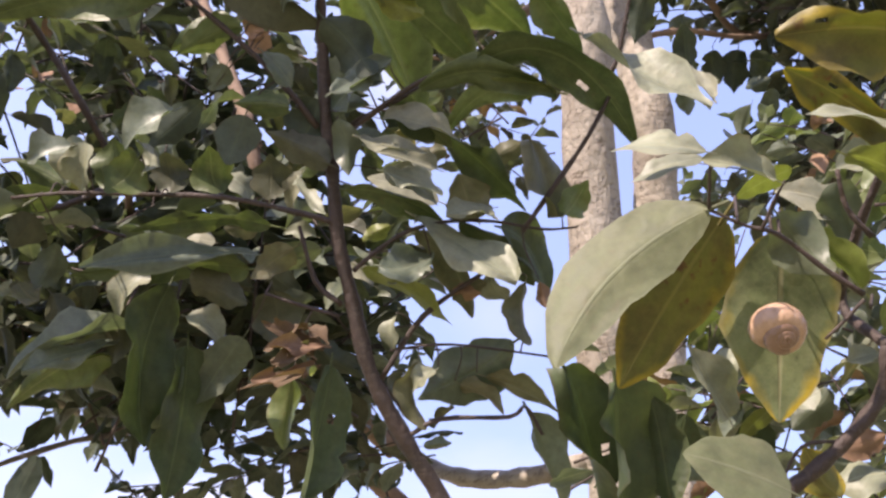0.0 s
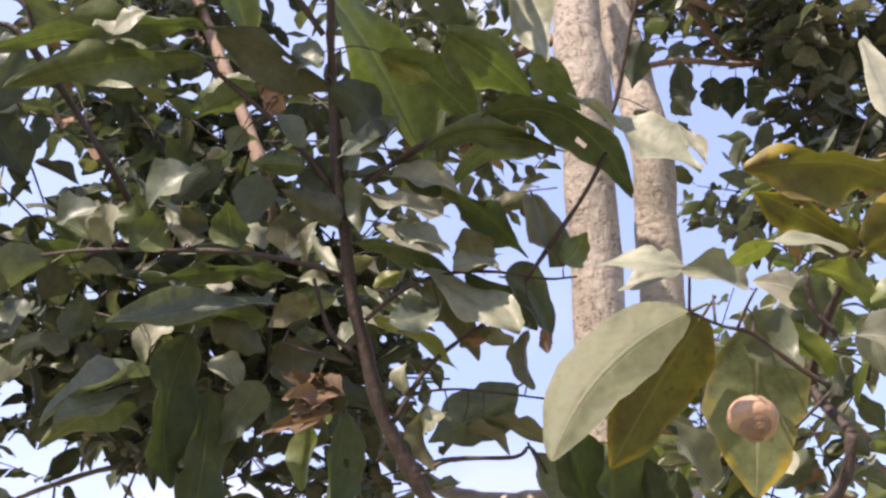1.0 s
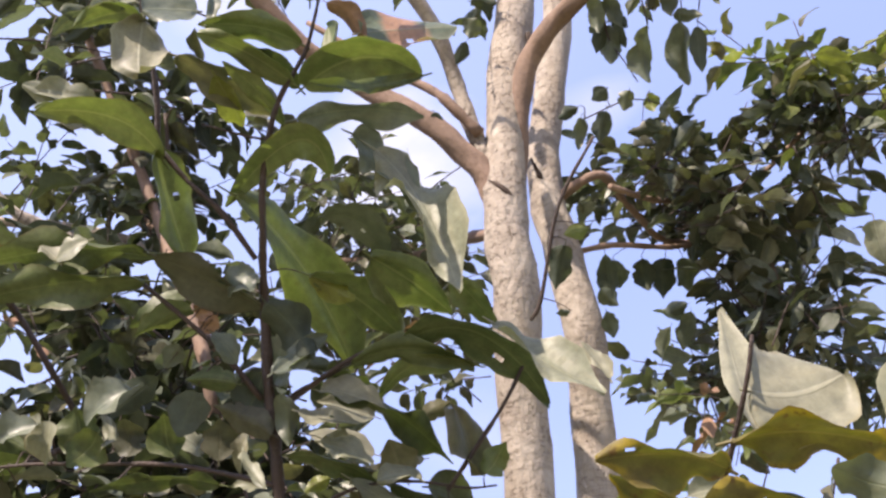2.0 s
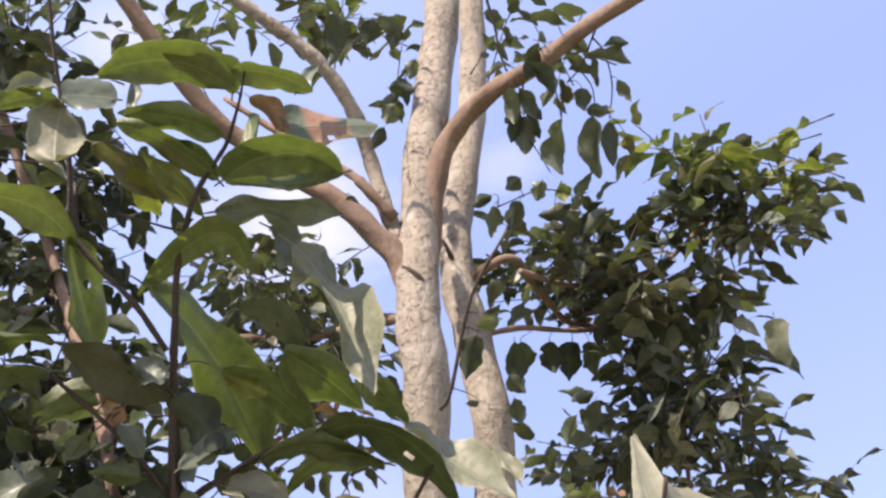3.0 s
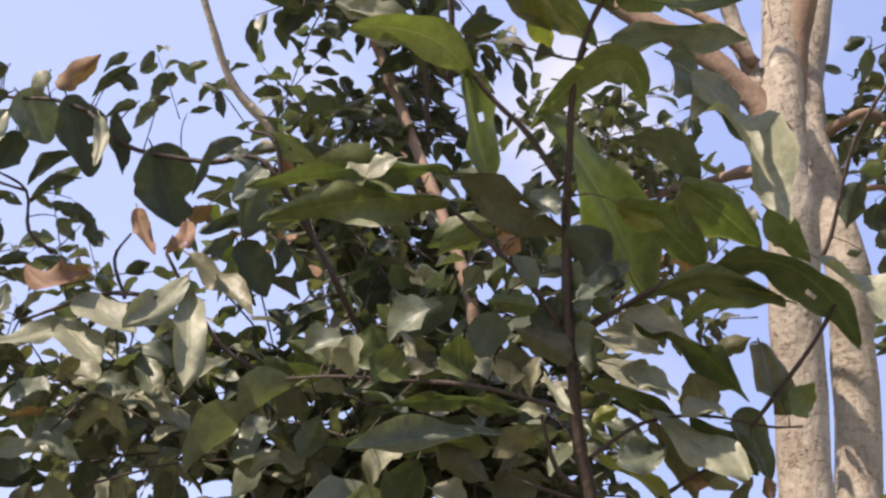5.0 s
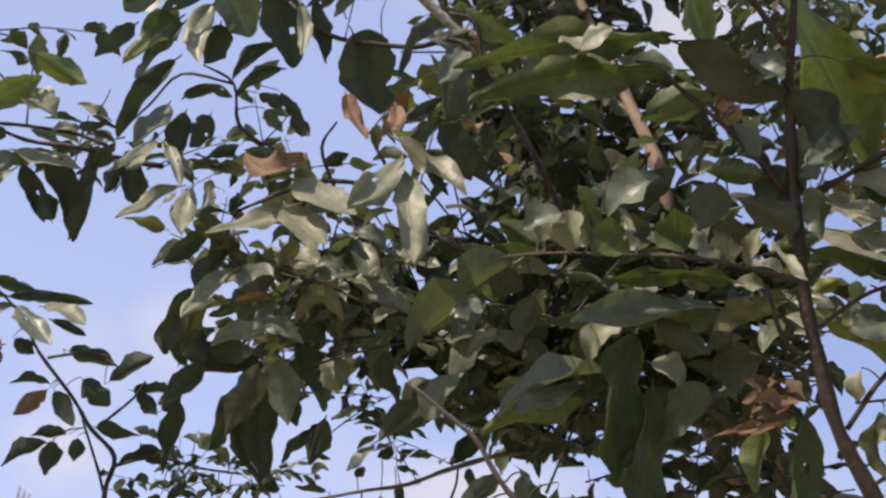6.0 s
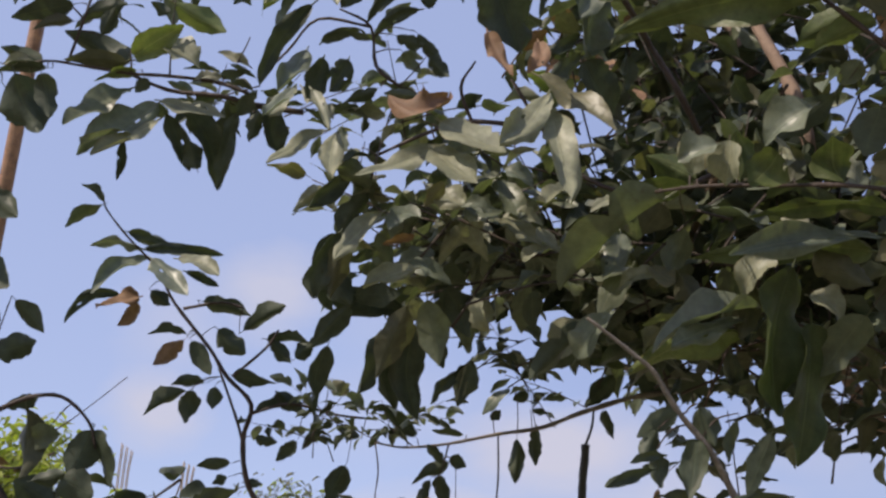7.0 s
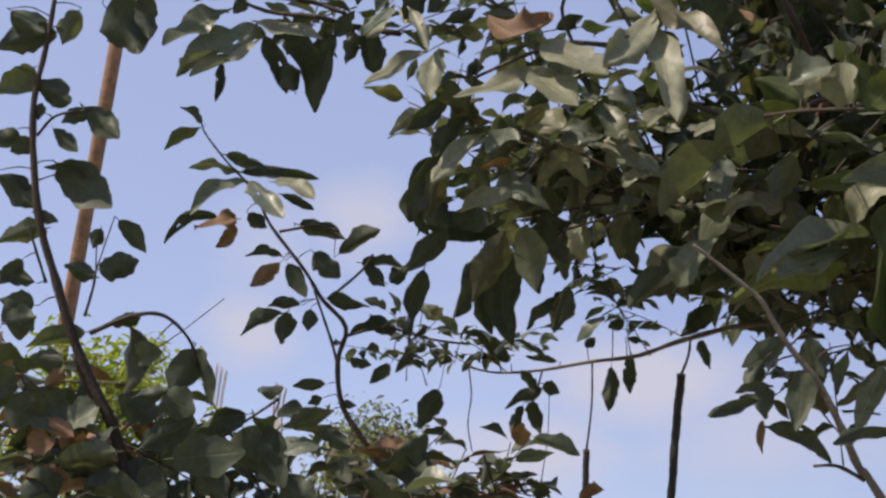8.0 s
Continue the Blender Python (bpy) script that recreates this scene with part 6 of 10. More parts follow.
leaf(big_tree, "d", (1.427, 1.338, 2.617), (1.446, 1.363, 2.579), (0.45, 0.63, 0.63), 0.0314, 15)
leaf(big_tree, "k", (1.557, 1.27, 2.605), (1.522, 1.297, 2.598), (0.51, 0.75, 0.42), 0.0272, 16)
leaf(big_tree, "d", (1.535, 1.307, 2.575), (1.525, 1.344, 2.524), (0.04, 0.82, 0.57), 0.0298, 5)
leaf(big_tree, "k", (1.564, 1.277, 2.592), (1.567, 1.331, 2.544), (0.41, 0.59, 0.69), 0.0321, 17)
leaf(big_tree, "d", (1.545, 1.348, 2.516), (1.577, 1.346, 2.5), (0.34, 0.77, 0.54), 0.0272, 0)
leaf(big_tree, "k", (1.864, 1.512, 2.958), (1.864, 1.551, 2.921), (0.59, 0.55, 0.59), 0.0518, 22, twig(big_tree, (1.857, 1.56, 2.961), (1.864, 1.531, 2.968), (1.864, 1.507, 2.962)))
leaf(big_tree, "d", (1.686, 1.629, 2.944), (1.701, 1.652, 2.884), (0.54, 0.73, 0.42), 0.0570, 5, twig(big_tree, (1.699, 1.548, 2.931), (1.696, 1.585, 2.951), (1.684, 1.626, 2.951)))
leaf(big_tree, "k", (1.79, 1.579, 2.928), (1.796, 1.631, 2.853), (0.56, 0.66, 0.5), 0.0596, 3, twig(big_tree, (1.784, 1.558, 2.945), (1.788, 1.567, 2.943), (1.79, 1.573, 2.937)))
leaf(big_tree, "d", (1.825, 1.563, 2.923), (1.847, 1.6, 2.857), (0.55, 0.63, 0.55), 0.0518, 7, twig(big_tree, (1.813, 1.56, 2.951), (1.817, 1.558, 2.943), (1.822, 1.558, 2.93)))
leaf(big_tree, "k", (1.744, 1.601, 2.935), (1.765, 1.635, 2.874), (0.52, 0.66, 0.54), 0.0518, 4, twig(big_tree, (1.742, 1.553, 2.938), (1.739, 1.573, 2.945), (1.741, 1.597, 2.942)))
leaf(big_tree, "c", (1.91, 1.372, 2.922), (1.908, 1.401, 2.874), (-0.99, -0.16, -0.05), 0.0504, 22)
leaf(big_tree, "p", (1.831, 1.452, 2.88), (1.908, 1.439, 2.86), (-0.15, -0.99, 0.08), 0.0672, 12)
leaf(big_tree, "s", (1.88, 1.449, 2.848), (1.984, 1.474, 2.774), (0.07, -0.97, -0.23), 0.0756, 1)
leaf(big_tree, "k", (1.385, 1.066, 3.077), (1.38, 1.107, 3.035), (0.49, 0.66, 0.57), 0.0343, 1)
leaf(big_tree, "d", (1.394, 1.065, 3.072), (1.401, 1.099, 3.005), (0.54, 0.73, 0.42), 0.0385, 20, twig(big_tree, (1.386, 1.064, 3.079), (1.39, 1.063, 3.08), (1.393, 1.061, 3.08)))
leaf(big_tree, "k", (1.402, 1.062, 3.071), (1.431, 1.081, 3.038), (0.44, 0.55, 0.71), 0.0278, 23, twig(big_tree, (1.387, 1.066, 3.076), (1.394, 1.062, 3.077), (1.398, 1.059, 3.075)))
leaf(big_tree, "d", (1.381, 1.065, 3.082), (1.36, 1.088, 3.063), (0.36, 0.77, 0.53), 0.0300, 21)
leaf(big_tree, "k", (1.395, 1.051, 3.089), (1.427, 1.056, 3.065), (0.44, 0.57, 0.69), 0.0278, 12, twig(big_tree, (1.385, 1.055, 3.092), (1.387, 1.052, 3.092), (1.391, 1.051, 3.091)))
leaf(big_tree, "d", (1.38, 1.045, 3.108), (1.367, 1.072, 3.092), (0.47, 0.61, 0.64), 0.0278, 0)

stem(back_tree, "branch", "branch", 0.0162, 0.0183, (0.679, 1.884, 3.197), (0.664, 1.923, 3.16), (0.728, 1.861, 3.013), (0.822, 1.873, 2.75))
stem(back_tree, "branch", "bark", 0.0103, 0.0137, (0.393, 1.881, 3.06), (0.487, 1.844, 3.036), (0.593, 1.808, 3.002), (0.68, 1.789, 2.962))
stem(back_tree, "branch", "bark", 0.0046, 0.0137, (0.132, 1.571, 3.528), (0.195, 1.646, 3.367), (0.256, 1.71, 3.225), (0.313, 1.759, 3.114), (0.388, 1.78, 3.043), (0.449, 1.787, 3.002), (0.624, 1.784, 2.929))
stem(back_tree, "branch", "branch", 0.0110, 0.0120, (0.518, 1.685, 3.463), (0.6, 1.721, 3.257), (0.648, 1.728, 3.12), (0.683, 1.693, 2.959), (0.712, 1.621, 2.76), (0.735, 1.577, 2.619), (0.75, 1.576, 2.509), (0.796, 1.67, 2.426))
stem(back_tree, "twig", "stem", 0.0057, 0.0046, (0.714, 1.727, 2.987), (0.702, 1.685, 3.068), (0.682, 1.622, 3.188))
stem(back_tree, "trunk", "branch", 0.0329, 0.0131, (1.807, 2.224, -0.03), (1.647, 2.192, 0.533), (1.464, 2.155, 1.177), (1.394, 2.141, 1.484), (1.288, 2.12, 1.814), (1.235, 2.109, 1.981), (1.124, 2.087, 2.116), (1.059, 2.085, 2.174), (1.015, 2.078, 2.225), (0.967, 2.052, 2.313))
stem(back_tree, "branch", "bark", 0.0174, 0.0153, (1.22, 1.441, 2.011), (1.248, 1.587, 2.033), (1.245, 1.7, 2.053), (1.218, 1.821, 2.078), (1.183, 1.935, 2.121), (1.159, 2.037, 2.179), (1.074, 2.047, 2.233), (1.03, 2.038, 2.286), (0.983, 2.015, 2.369), (0.916, 1.999, 2.454))
stem(back_tree, "branch", "branch", 0.0099, 0.0131, (0.986, 1.962, 2.466), (0.97, 1.999, 2.409), (0.944, 2.04, 2.354), (0.824, 2.097, 2.349))

stem(left_branch, "twig", "stem", 0.0032, 0.0016, (0.088, 1.264, 2.634), (0.04, 1.268, 2.649), (-0.022, 1.282, 2.653), (-0.101, 1.293, 2.668), (-0.165, 1.303, 2.68))
stem(left_branch, "twig", "stem", 0.0024, 0.0016, (0.018, 1.337, 2.537), (-0.057, 1.348, 2.553), (-0.099, 1.378, 2.518), (-0.142, 1.408, 2.484))
stem(left_branch, "branch", "branch", 0.0214, 0.0051, (1.1, 1.998, 2.189), (0.98, 1.952, 2.261), (0.847, 1.889, 2.262), (0.762, 1.86, 2.274), (0.651, 1.823, 2.323), (0.578, 1.7, 2.385), (0.531, 1.417, 2.37))
stem(left_branch, "branch", "stem", 0.0051, 0.0032, (0.531, 1.417, 2.37), (0.461, 1.335, 2.443), (0.414, 1.31, 2.509), (0.365, 1.247, 2.537), (0.326, 1.236, 2.574), (0.265, 1.255, 2.57), (0.202, 1.266, 2.578), (0.147, 1.273, 2.591), (0.088, 1.264, 2.634))
stem(left_branch, "twig", "stem", 0.0040, 0.0024, (0.365, 1.247, 2.537), (0.347, 1.219, 2.595), (0.311, 1.221, 2.609))
stem(left_branch, "branch", "stem", 0.0048, 0.0024, (0.51, 1.329, 2.327), (0.42, 1.367, 2.301), (0.324, 1.375, 2.33), (0.263, 1.355, 2.394), (0.217, 1.331, 2.458))
stem(left_branch, "twig", "stem", 0.0040, 0.0024, (0.263, 1.355, 2.394), (0.168, 1.37, 2.409), (0.115, 1.388, 2.403), (0.033, 1.424, 2.377))
stem(left_branch, "twig", "stem", 0.0032, 0.0016, (0.169, 1.374, 2.402), (0.148, 1.352, 2.452), (0.167, 1.329, 2.483))
stem(left_branch, "twig", "stem", 0.0032, 0.0016, (0.062, 1.369, 2.46), (0.028, 1.362, 2.488), (0.018, 1.337, 2.537), (-0.027, 1.334, 2.563))
stem(left_branch, "branch", "stem", 0.0048, 0.0024, (-0.073, 1.401, 2.429), (-0.129, 1.399, 2.434), (-0.193, 1.395, 2.446), (-0.265, 1.393, 2.451), (-0.339, 1.383, 2.478))
stem(left_branch, "twig", "stem", 0.0032, 0.0016, (-0.15, 1.377, 2.442), (-0.198, 1.375, 2.457), (-0.262, 1.377, 2.464), (-0.318, 1.38, 2.467), (-0.382, 1.381, 2.476), (-0.438, 1.383, 2.483), (-0.501, 1.394, 2.47))
stem(left_branch, "twig", "stem", 0.0012, 0.0008, (-0.168, 1.361, 2.481), (-0.157, 1.352, 2.501), (-0.151, 1.345, 2.515))
stem(left_branch, "twig", "stem", 0.0016, 0.0008, (-0.316, 1.379, 2.469), (-0.315, 1.363, 2.504), (-0.284, 1.354, 2.519))
stem(left_branch, "twig", "stem", 0.0016, 0.0008, (-0.262, 1.377, 2.464), (-0.261, 1.352, 2.519), (-0.257, 1.333, 2.562))
stem(left_branch, "twig", "stem", 0.0024, 0.0016, (-0.406, 1.381, 2.48), (-0.392, 1.363, 2.518), (-0.377, 1.343, 2.562), (-0.371, 1.323, 2.606))
leaf(left_branch, "k", (-0.118, 1.292, 2.678), (-0.184, 1.313, 2.679), (0.02, 0.03, 1), 0.0237, 16, twig(left_branch, (-0.112, 1.295, 2.67), (-0.11, 1.293, 2.675), (-0.11, 1.29, 2.678)))
leaf(left_branch, "k", (-0.048, 1.409, 2.439), (0.019, 1.403, 2.428), (0.19, 0.36, 0.91), 0.0242, 4, twig(left_branch, (-0.073, 1.401, 2.429), (-0.063, 1.406, 2.438), (-0.056, 1.41, 2.441)))
leaf(left_branch, "k", (0.139, 1.22, 2.689), (0.09, 1.248, 2.647), (-0.52, 0.28, 0.81), 0.0248, 1, twig(left_branch, (0.093, 1.265, 2.63), (0.114, 1.233, 2.674), (0.145, 1.216, 2.694)))
leaf(left_branch, "d", (0.152, 1.241, 2.645), (0.112, 1.259, 2.624), (-0.2, 0.51, 0.83), 0.0172, 6, twig(left_branch, (0.122, 1.269, 2.609), (0.14, 1.258, 2.636), (0.157, 1.239, 2.648)))
leaf(left_branch, "k", (-0.065, 1.273, 2.689), (-0.103, 1.293, 2.678), (0.15, 0.67, 0.73), 0.0182, 6, twig(left_branch, (-0.062, 1.288, 2.661), (-0.059, 1.28, 2.679), (-0.061, 1.27, 2.69)))
leaf(left_branch, "k", (-0.029, 1.262, 2.692), (-0.066, 1.286, 2.669), (0.03, 0.7, 0.71), 0.0242, 10, twig(left_branch, (-0.029, 1.283, 2.654), (-0.03, 1.267, 2.68), (-0.024, 1.259, 2.694)))
leaf(left_branch, "d", (0.243, 1.19, 2.694), (0.213, 1.203, 2.679), (-0.11, 0.64, 0.76), 0.0125, 10)
leaf(left_branch, "k", (0.133, 1.211, 2.706), (0.102, 1.228, 2.679), (-0.37, 0.56, 0.75), 0.0159, 7)
leaf(left_branch, "k", (0.168, 1.201, 2.709), (0.152, 1.218, 2.679), (-0.07, 0.85, 0.52), 0.0157, 1)
leaf(left_branch, "b", (0.042, 1.259, 2.664), (0.096, 1.228, 2.71), (-0.06, 0.79, 0.61), 0.0315, 8, twig(left_branch, (0.035, 1.269, 2.649), (0.035, 1.267, 2.655), (0.035, 1.263, 2.658)))
leaf(left_branch, "p", (0.028, 1.251, 2.684), (0, 1.276, 2.658), (-0.52, -0.82, -0.21), 0.0327, 14, twig(left_branch, (0.035, 1.269, 2.649), (0.029, 1.263, 2.673), (0.031, 1.248, 2.687)))
leaf(left_branch, "k", (-0.041, 1.272, 2.678), (-0.099, 1.287, 2.658), (-0.25, 0.24, 0.94), 0.0230, 18, twig(left_branch, (-0.036, 1.284, 2.656), (-0.034, 1.28, 2.671), (-0.034, 1.271, 2.68)))
leaf(left_branch, "k", (-0.071, 1.284, 2.671), (-0.051, 1.272, 2.696), (-0.17, 0.81, 0.55), 0.0182, 17, twig(left_branch, (-0.075, 1.29, 2.663), (-0.075, 1.287, 2.667), (-0.073, 1.285, 2.668)))
leaf(left_branch, "p", (0.009, 1.425, 2.385), (-0.012, 1.445, 2.365), (-0.61, -0.78, -0.15), 0.0245, 18, twig(left_branch, (0.033, 1.424, 2.377), (0.022, 1.423, 2.385), (0.011, 1.423, 2.388)))
leaf(left_branch, "p", (0.202, 1.488, 2.186), (0.192, 1.507, 2.138), (-0.68, -0.72, -0.14), 0.0327, 19)
leaf(left_branch, "p", (0.339, 1.471, 2.154), (0.288, 1.499, 2.1), (-0.61, -0.77, 0.17), 0.0507, 22)
leaf(left_branch, "s", (0.328, 1.244, 2.56), (0.28, 1.25, 2.586), (-0.04, -0.99, 0.17), 0.0327, 4, twig(left_branch, (0.339, 1.24, 2.562), (0.337, 1.241, 2.561), (0.334, 1.243, 2.557)))
leaf(left_branch, "d", (0.179, 1.234, 2.646), (0.152, 1.26, 2.612), (0.01, 0.79, 0.61), 0.0206, 23, twig(left_branch, (0.17, 1.27, 2.586), (0.177, 1.257, 2.627), (0.182, 1.23, 2.651)))
leaf(left_branch, "k", (0.19, 1.211, 2.681), (0.171, 1.236, 2.647), (-0.01, 0.81, 0.59), 0.0206, 23)
leaf(left_branch, "k", (0.121, 1.228, 2.682), (0.154, 1.227, 2.657), (0.34, 0.85, 0.41), 0.0206, 10, twig(left_branch, (0.088, 1.264, 2.634), (0.104, 1.244, 2.668), (0.117, 1.228, 2.685)))
leaf(left_branch, "d", (0.204, 1.2, 2.695), (0.231, 1.21, 2.667), (0.18, 0.85, 0.49), 0.0182, 1)
leaf(left_branch, "k", (0.262, 1.205, 2.659), (0.274, 1.225, 2.626), (0.09, 0.84, 0.53), 0.0157, 10, twig(left_branch, (0.311, 1.221, 2.609), (0.282, 1.213, 2.645), (0.261, 1.203, 2.663)))
leaf(left_branch, "k", (0.227, 1.23, 2.632), (0.257, 1.22, 2.64), (-0.05, 0.57, 0.82), 0.0115, 15, twig(left_branch, (0.223, 1.263, 2.575), (0.218, 1.246, 2.611), (0.223, 1.231, 2.631)))
leaf(left_branch, "k", (0.055, 1.336, 2.523), (0.095, 1.332, 2.507), (0.25, 0.87, 0.43), 0.0206, 4, twig(left_branch, (0.021, 1.343, 2.525), (0.034, 1.34, 2.529), (0.05, 1.336, 2.525)))
leaf(left_branch, "d", (0.065, 1.345, 2.502), (0.091, 1.358, 2.476), (-0, 0.89, 0.46), 0.0206, 6, twig(left_branch, (0.025, 1.354, 2.505), (0.043, 1.35, 2.509), (0.062, 1.343, 2.505)))
leaf(left_branch, "k", (0.104, 1.339, 2.494), (0.131, 1.344, 2.463), (0.17, 0.94, 0.29), 0.0218, 8, twig(left_branch, (0.062, 1.369, 2.46), (0.087, 1.357, 2.486), (0.101, 1.338, 2.498)))
leaf(left_branch, "k", (0.085, 1.328, 2.522), (0.12, 1.342, 2.489), (0.05, 0.9, 0.44), 0.0182, 4, twig(left_branch, (0.021, 1.343, 2.525), (0.046, 1.33, 2.533), (0.081, 1.326, 2.526)))
leaf(left_branch, "k", (0.031, 1.377, 2.46), (-0.015, 1.403, 2.451), (0.28, 0.74, 0.61), 0.0182, 22, twig(left_branch, (0.048, 1.366, 2.472), (0.041, 1.369, 2.469), (0.036, 1.374, 2.462)))
leaf(left_branch, "d", (0.087, 1.371, 2.446), (0.04, 1.373, 2.45), (0.09, 0.88, 0.48), 0.0182, 5, twig(left_branch, (0.062, 1.369, 2.46), (0.081, 1.373, 2.457), (0.093, 1.371, 2.445)))
leaf(left_branch, "k", (0.028, 1.438, 2.329), (-0.016, 1.465, 2.247), (-0.54, 0.67, 0.52), 0.0337, 10, twig(left_branch, (0.033, 1.424, 2.377), (0.033, 1.433, 2.362), (0.033, 1.434, 2.338)))
leaf(left_branch, "k", (-0.039, 1.475, 2.224), (0.005, 1.49, 2.172), (0.05, 0.95, 0.31), 0.0400, 20)
leaf(left_branch, "k", (0.011, 1.489, 2.187), (0.074, 1.486, 2.189), (0.03, 0.93, 0.37), 0.0363, 2)
leaf(left_branch, "k", (0.138, 1.484, 2.2), (0.175, 1.51, 2.136), (0.07, 0.91, 0.41), 0.0400, 13)
leaf(left_branch, "k", (0.004, 1.495, 2.172), (-0.055, 1.518, 2.114), (0.01, 0.93, 0.37), 0.0327, 18)
leaf(left_branch, "k", (-0.026, 1.514, 2.118), (-0.05, 1.563, 2.031), (-0.56, 0.64, 0.52), 0.0349, 21)
leaf(left_branch, "s", (0.383, 1.379, 2.198), (0.338, 1.399, 2.132), (-0.46, -0.89, 0.04), 0.0387, 2)
leaf(left_branch, "k", (0.335, 1.407, 2.119), (0.246, 1.439, 2.054), (-0.25, 0.7, 0.67), 0.0402, 19)
leaf(left_branch, "s", (0.527, 1.302, 2.116), (0.385, 1.323, 2.068), (-0.34, -0.57, 0.75), 0.0534, 12)
leaf(left_branch, "k", (0.333, 1.515, 2.117), (0.264, 1.532, 2.094), (-0.02, 0.77, 0.63), 0.0264, 2)
leaf(left_branch, "s", (0.119, 1.466, 2.25), (0.065, 1.48, 2.219), (-0.38, -0.89, 0.25), 0.0409, 2)
leaf(left_branch, "c", (0.182, 1.589, 2.206), (0.217, 1.601, 2.185), (0.41, -0.9, 0.17), 0.0434, 7)
leaf(left_branch, "k", (-0.317, 1.371, 2.486), (-0.413, 1.375, 2.529), (0.21, 0.9, 0.39), 0.0454, 7, twig(left_branch, (-0.316, 1.373, 2.483), (-0.312, 1.371, 2.484), (-0.306, 1.371, 2.481)))
leaf(left_branch, "m", (-0.322, 1.374, 2.48), (-0.409, 1.369, 2.479), (-0.04, 0.46, 0.89), 0.0315, 1)
leaf(left_branch, "k", (-0.401, 1.347, 2.556), (-0.486, 1.358, 2.537), (-0.09, 0.61, 0.79), 0.0312, 0, twig(left_branch, (-0.38, 1.346, 2.555), (-0.386, 1.346, 2.558), (-0.391, 1.346, 2.558)))
leaf(left_branch, "m", (-0.4, 1.357, 2.534), (-0.458, 1.369, 2.526), (-0.04, 0.42, 0.91), 0.0204, 11, twig(left_branch, (-0.387, 1.357, 2.533), (-0.39, 1.357, 2.535), (-0.393, 1.356, 2.535)))
leaf(left_branch, "k", (-0.384, 1.353, 2.54), (-0.323, 1.34, 2.559), (-0.03, 0.78, 0.63), 0.0255, 22, twig(left_branch, (-0.386, 1.355, 2.536), (-0.388, 1.355, 2.538), (-0.392, 1.355, 2.538)))
leaf(left_branch, "k", (-0.36, 1.361, 2.518), (-0.339, 1.339, 2.55), (-0.16, 0.76, 0.63), 0.0242, 11, twig(left_branch, (-0.39, 1.362, 2.522), (-0.374, 1.365, 2.522), (-0.362, 1.363, 2.514)))
leaf(left_branch, "g", (-0.313, 1.37, 2.489), (-0.239, 1.332, 2.523), (0.06, 0.73, 0.68), 0.0400, 14)
leaf(left_branch, "g", (-0.258, 1.335, 2.557), (-0.185, 1.353, 2.526), (0, 0.86, 0.51), 0.0363, 5, twig(left_branch, (-0.257, 1.334, 2.559), (-0.261, 1.334, 2.561), (-0.267, 1.333, 2.56)))
leaf(left_branch, "k", (-0.266, 1.341, 2.546), (-0.291, 1.333, 2.557), (-0.03, 0.86, 0.51), 0.0182, 7)
leaf(left_branch, "p", (-0.268, 1.361, 2.501), (-0.22, 1.363, 2.47), (0.21, -0.94, 0.25), 0.0540, 3, twig(left_branch, (-0.261, 1.358, 2.505), (-0.268, 1.36, 2.506), (-0.273, 1.36, 2.505)))
leaf(left_branch, "c", (-0.152, 1.362, 2.477), (-0.197, 1.363, 2.501), (0.11, -0.97, 0.24), 0.0180, 19, twig(left_branch, (-0.166, 1.36, 2.484), (-0.156, 1.362, 2.482), (-0.146, 1.362, 2.474)))
leaf(left_branch, "c", (-0.189, 1.371, 2.463), (-0.227, 1.372, 2.458), (-0.04, -0.99, 0.16), 0.0180, 4, twig(left_branch, (-0.186, 1.375, 2.453), (-0.186, 1.374, 2.46), (-0.185, 1.371, 2.464)))
leaf(left_branch, "k", (-0.191, 1.371, 2.464), (-0.149, 1.368, 2.475), (-0.17, 0.62, 0.76), 0.0154, 23, twig(left_branch, (-0.198, 1.375, 2.457), (-0.197, 1.373, 2.461), (-0.196, 1.371, 2.463)))
leaf(left_branch, "k", (-0.441, 1.385, 2.478), (-0.498, 1.377, 2.498), (0.02, 0.9, 0.43), 0.0279, 5, twig(left_branch, (-0.433, 1.383, 2.482), (-0.434, 1.385, 2.48), (-0.434, 1.386, 2.475)))
leaf(left_branch, "k", (-0.436, 1.387, 2.474), (-0.507, 1.386, 2.464), (-0.13, 0.18, 0.97), 0.0262, 1, twig(left_branch, (-0.428, 1.383, 2.482), (-0.427, 1.385, 2.48), (-0.427, 1.387, 2.475)))
leaf(left_branch, "p", (-0.452, 1.385, 2.481), (-0.501, 1.388, 2.481), (-0.07, -0.99, 0.16), 0.0196, 22)
leaf(left_branch, "k", (-0.453, 1.394, 2.46), (-0.428, 1.408, 2.407), (-0.13, 0.97, 0.2), 0.0333, 4, twig(left_branch, (-0.459, 1.386, 2.479), (-0.458, 1.389, 2.474), (-0.456, 1.393, 2.466)))
leaf(left_branch, "k", (-0.492, 1.403, 2.448), (-0.44, 1.418, 2.386), (-0.05, 0.98, 0.21), 0.0424, 12, twig(left_branch, (-0.501, 1.394, 2.47), (-0.498, 1.398, 2.465), (-0.498, 1.401, 2.456)))
leaf(left_branch, "g", (-0.309, 1.377, 2.471), (-0.367, 1.377, 2.457), (-0.23, 0.23, 0.95), 0.0217, 21, twig(left_branch, (-0.299, 1.379, 2.466), (-0.301, 1.378, 2.47), (-0.301, 1.377, 2.473)))
leaf(left_branch, "k", (-0.292, 1.381, 2.46), (-0.31, 1.393, 2.446), (-0.02, 0.75, 0.66), 0.0182, 14)
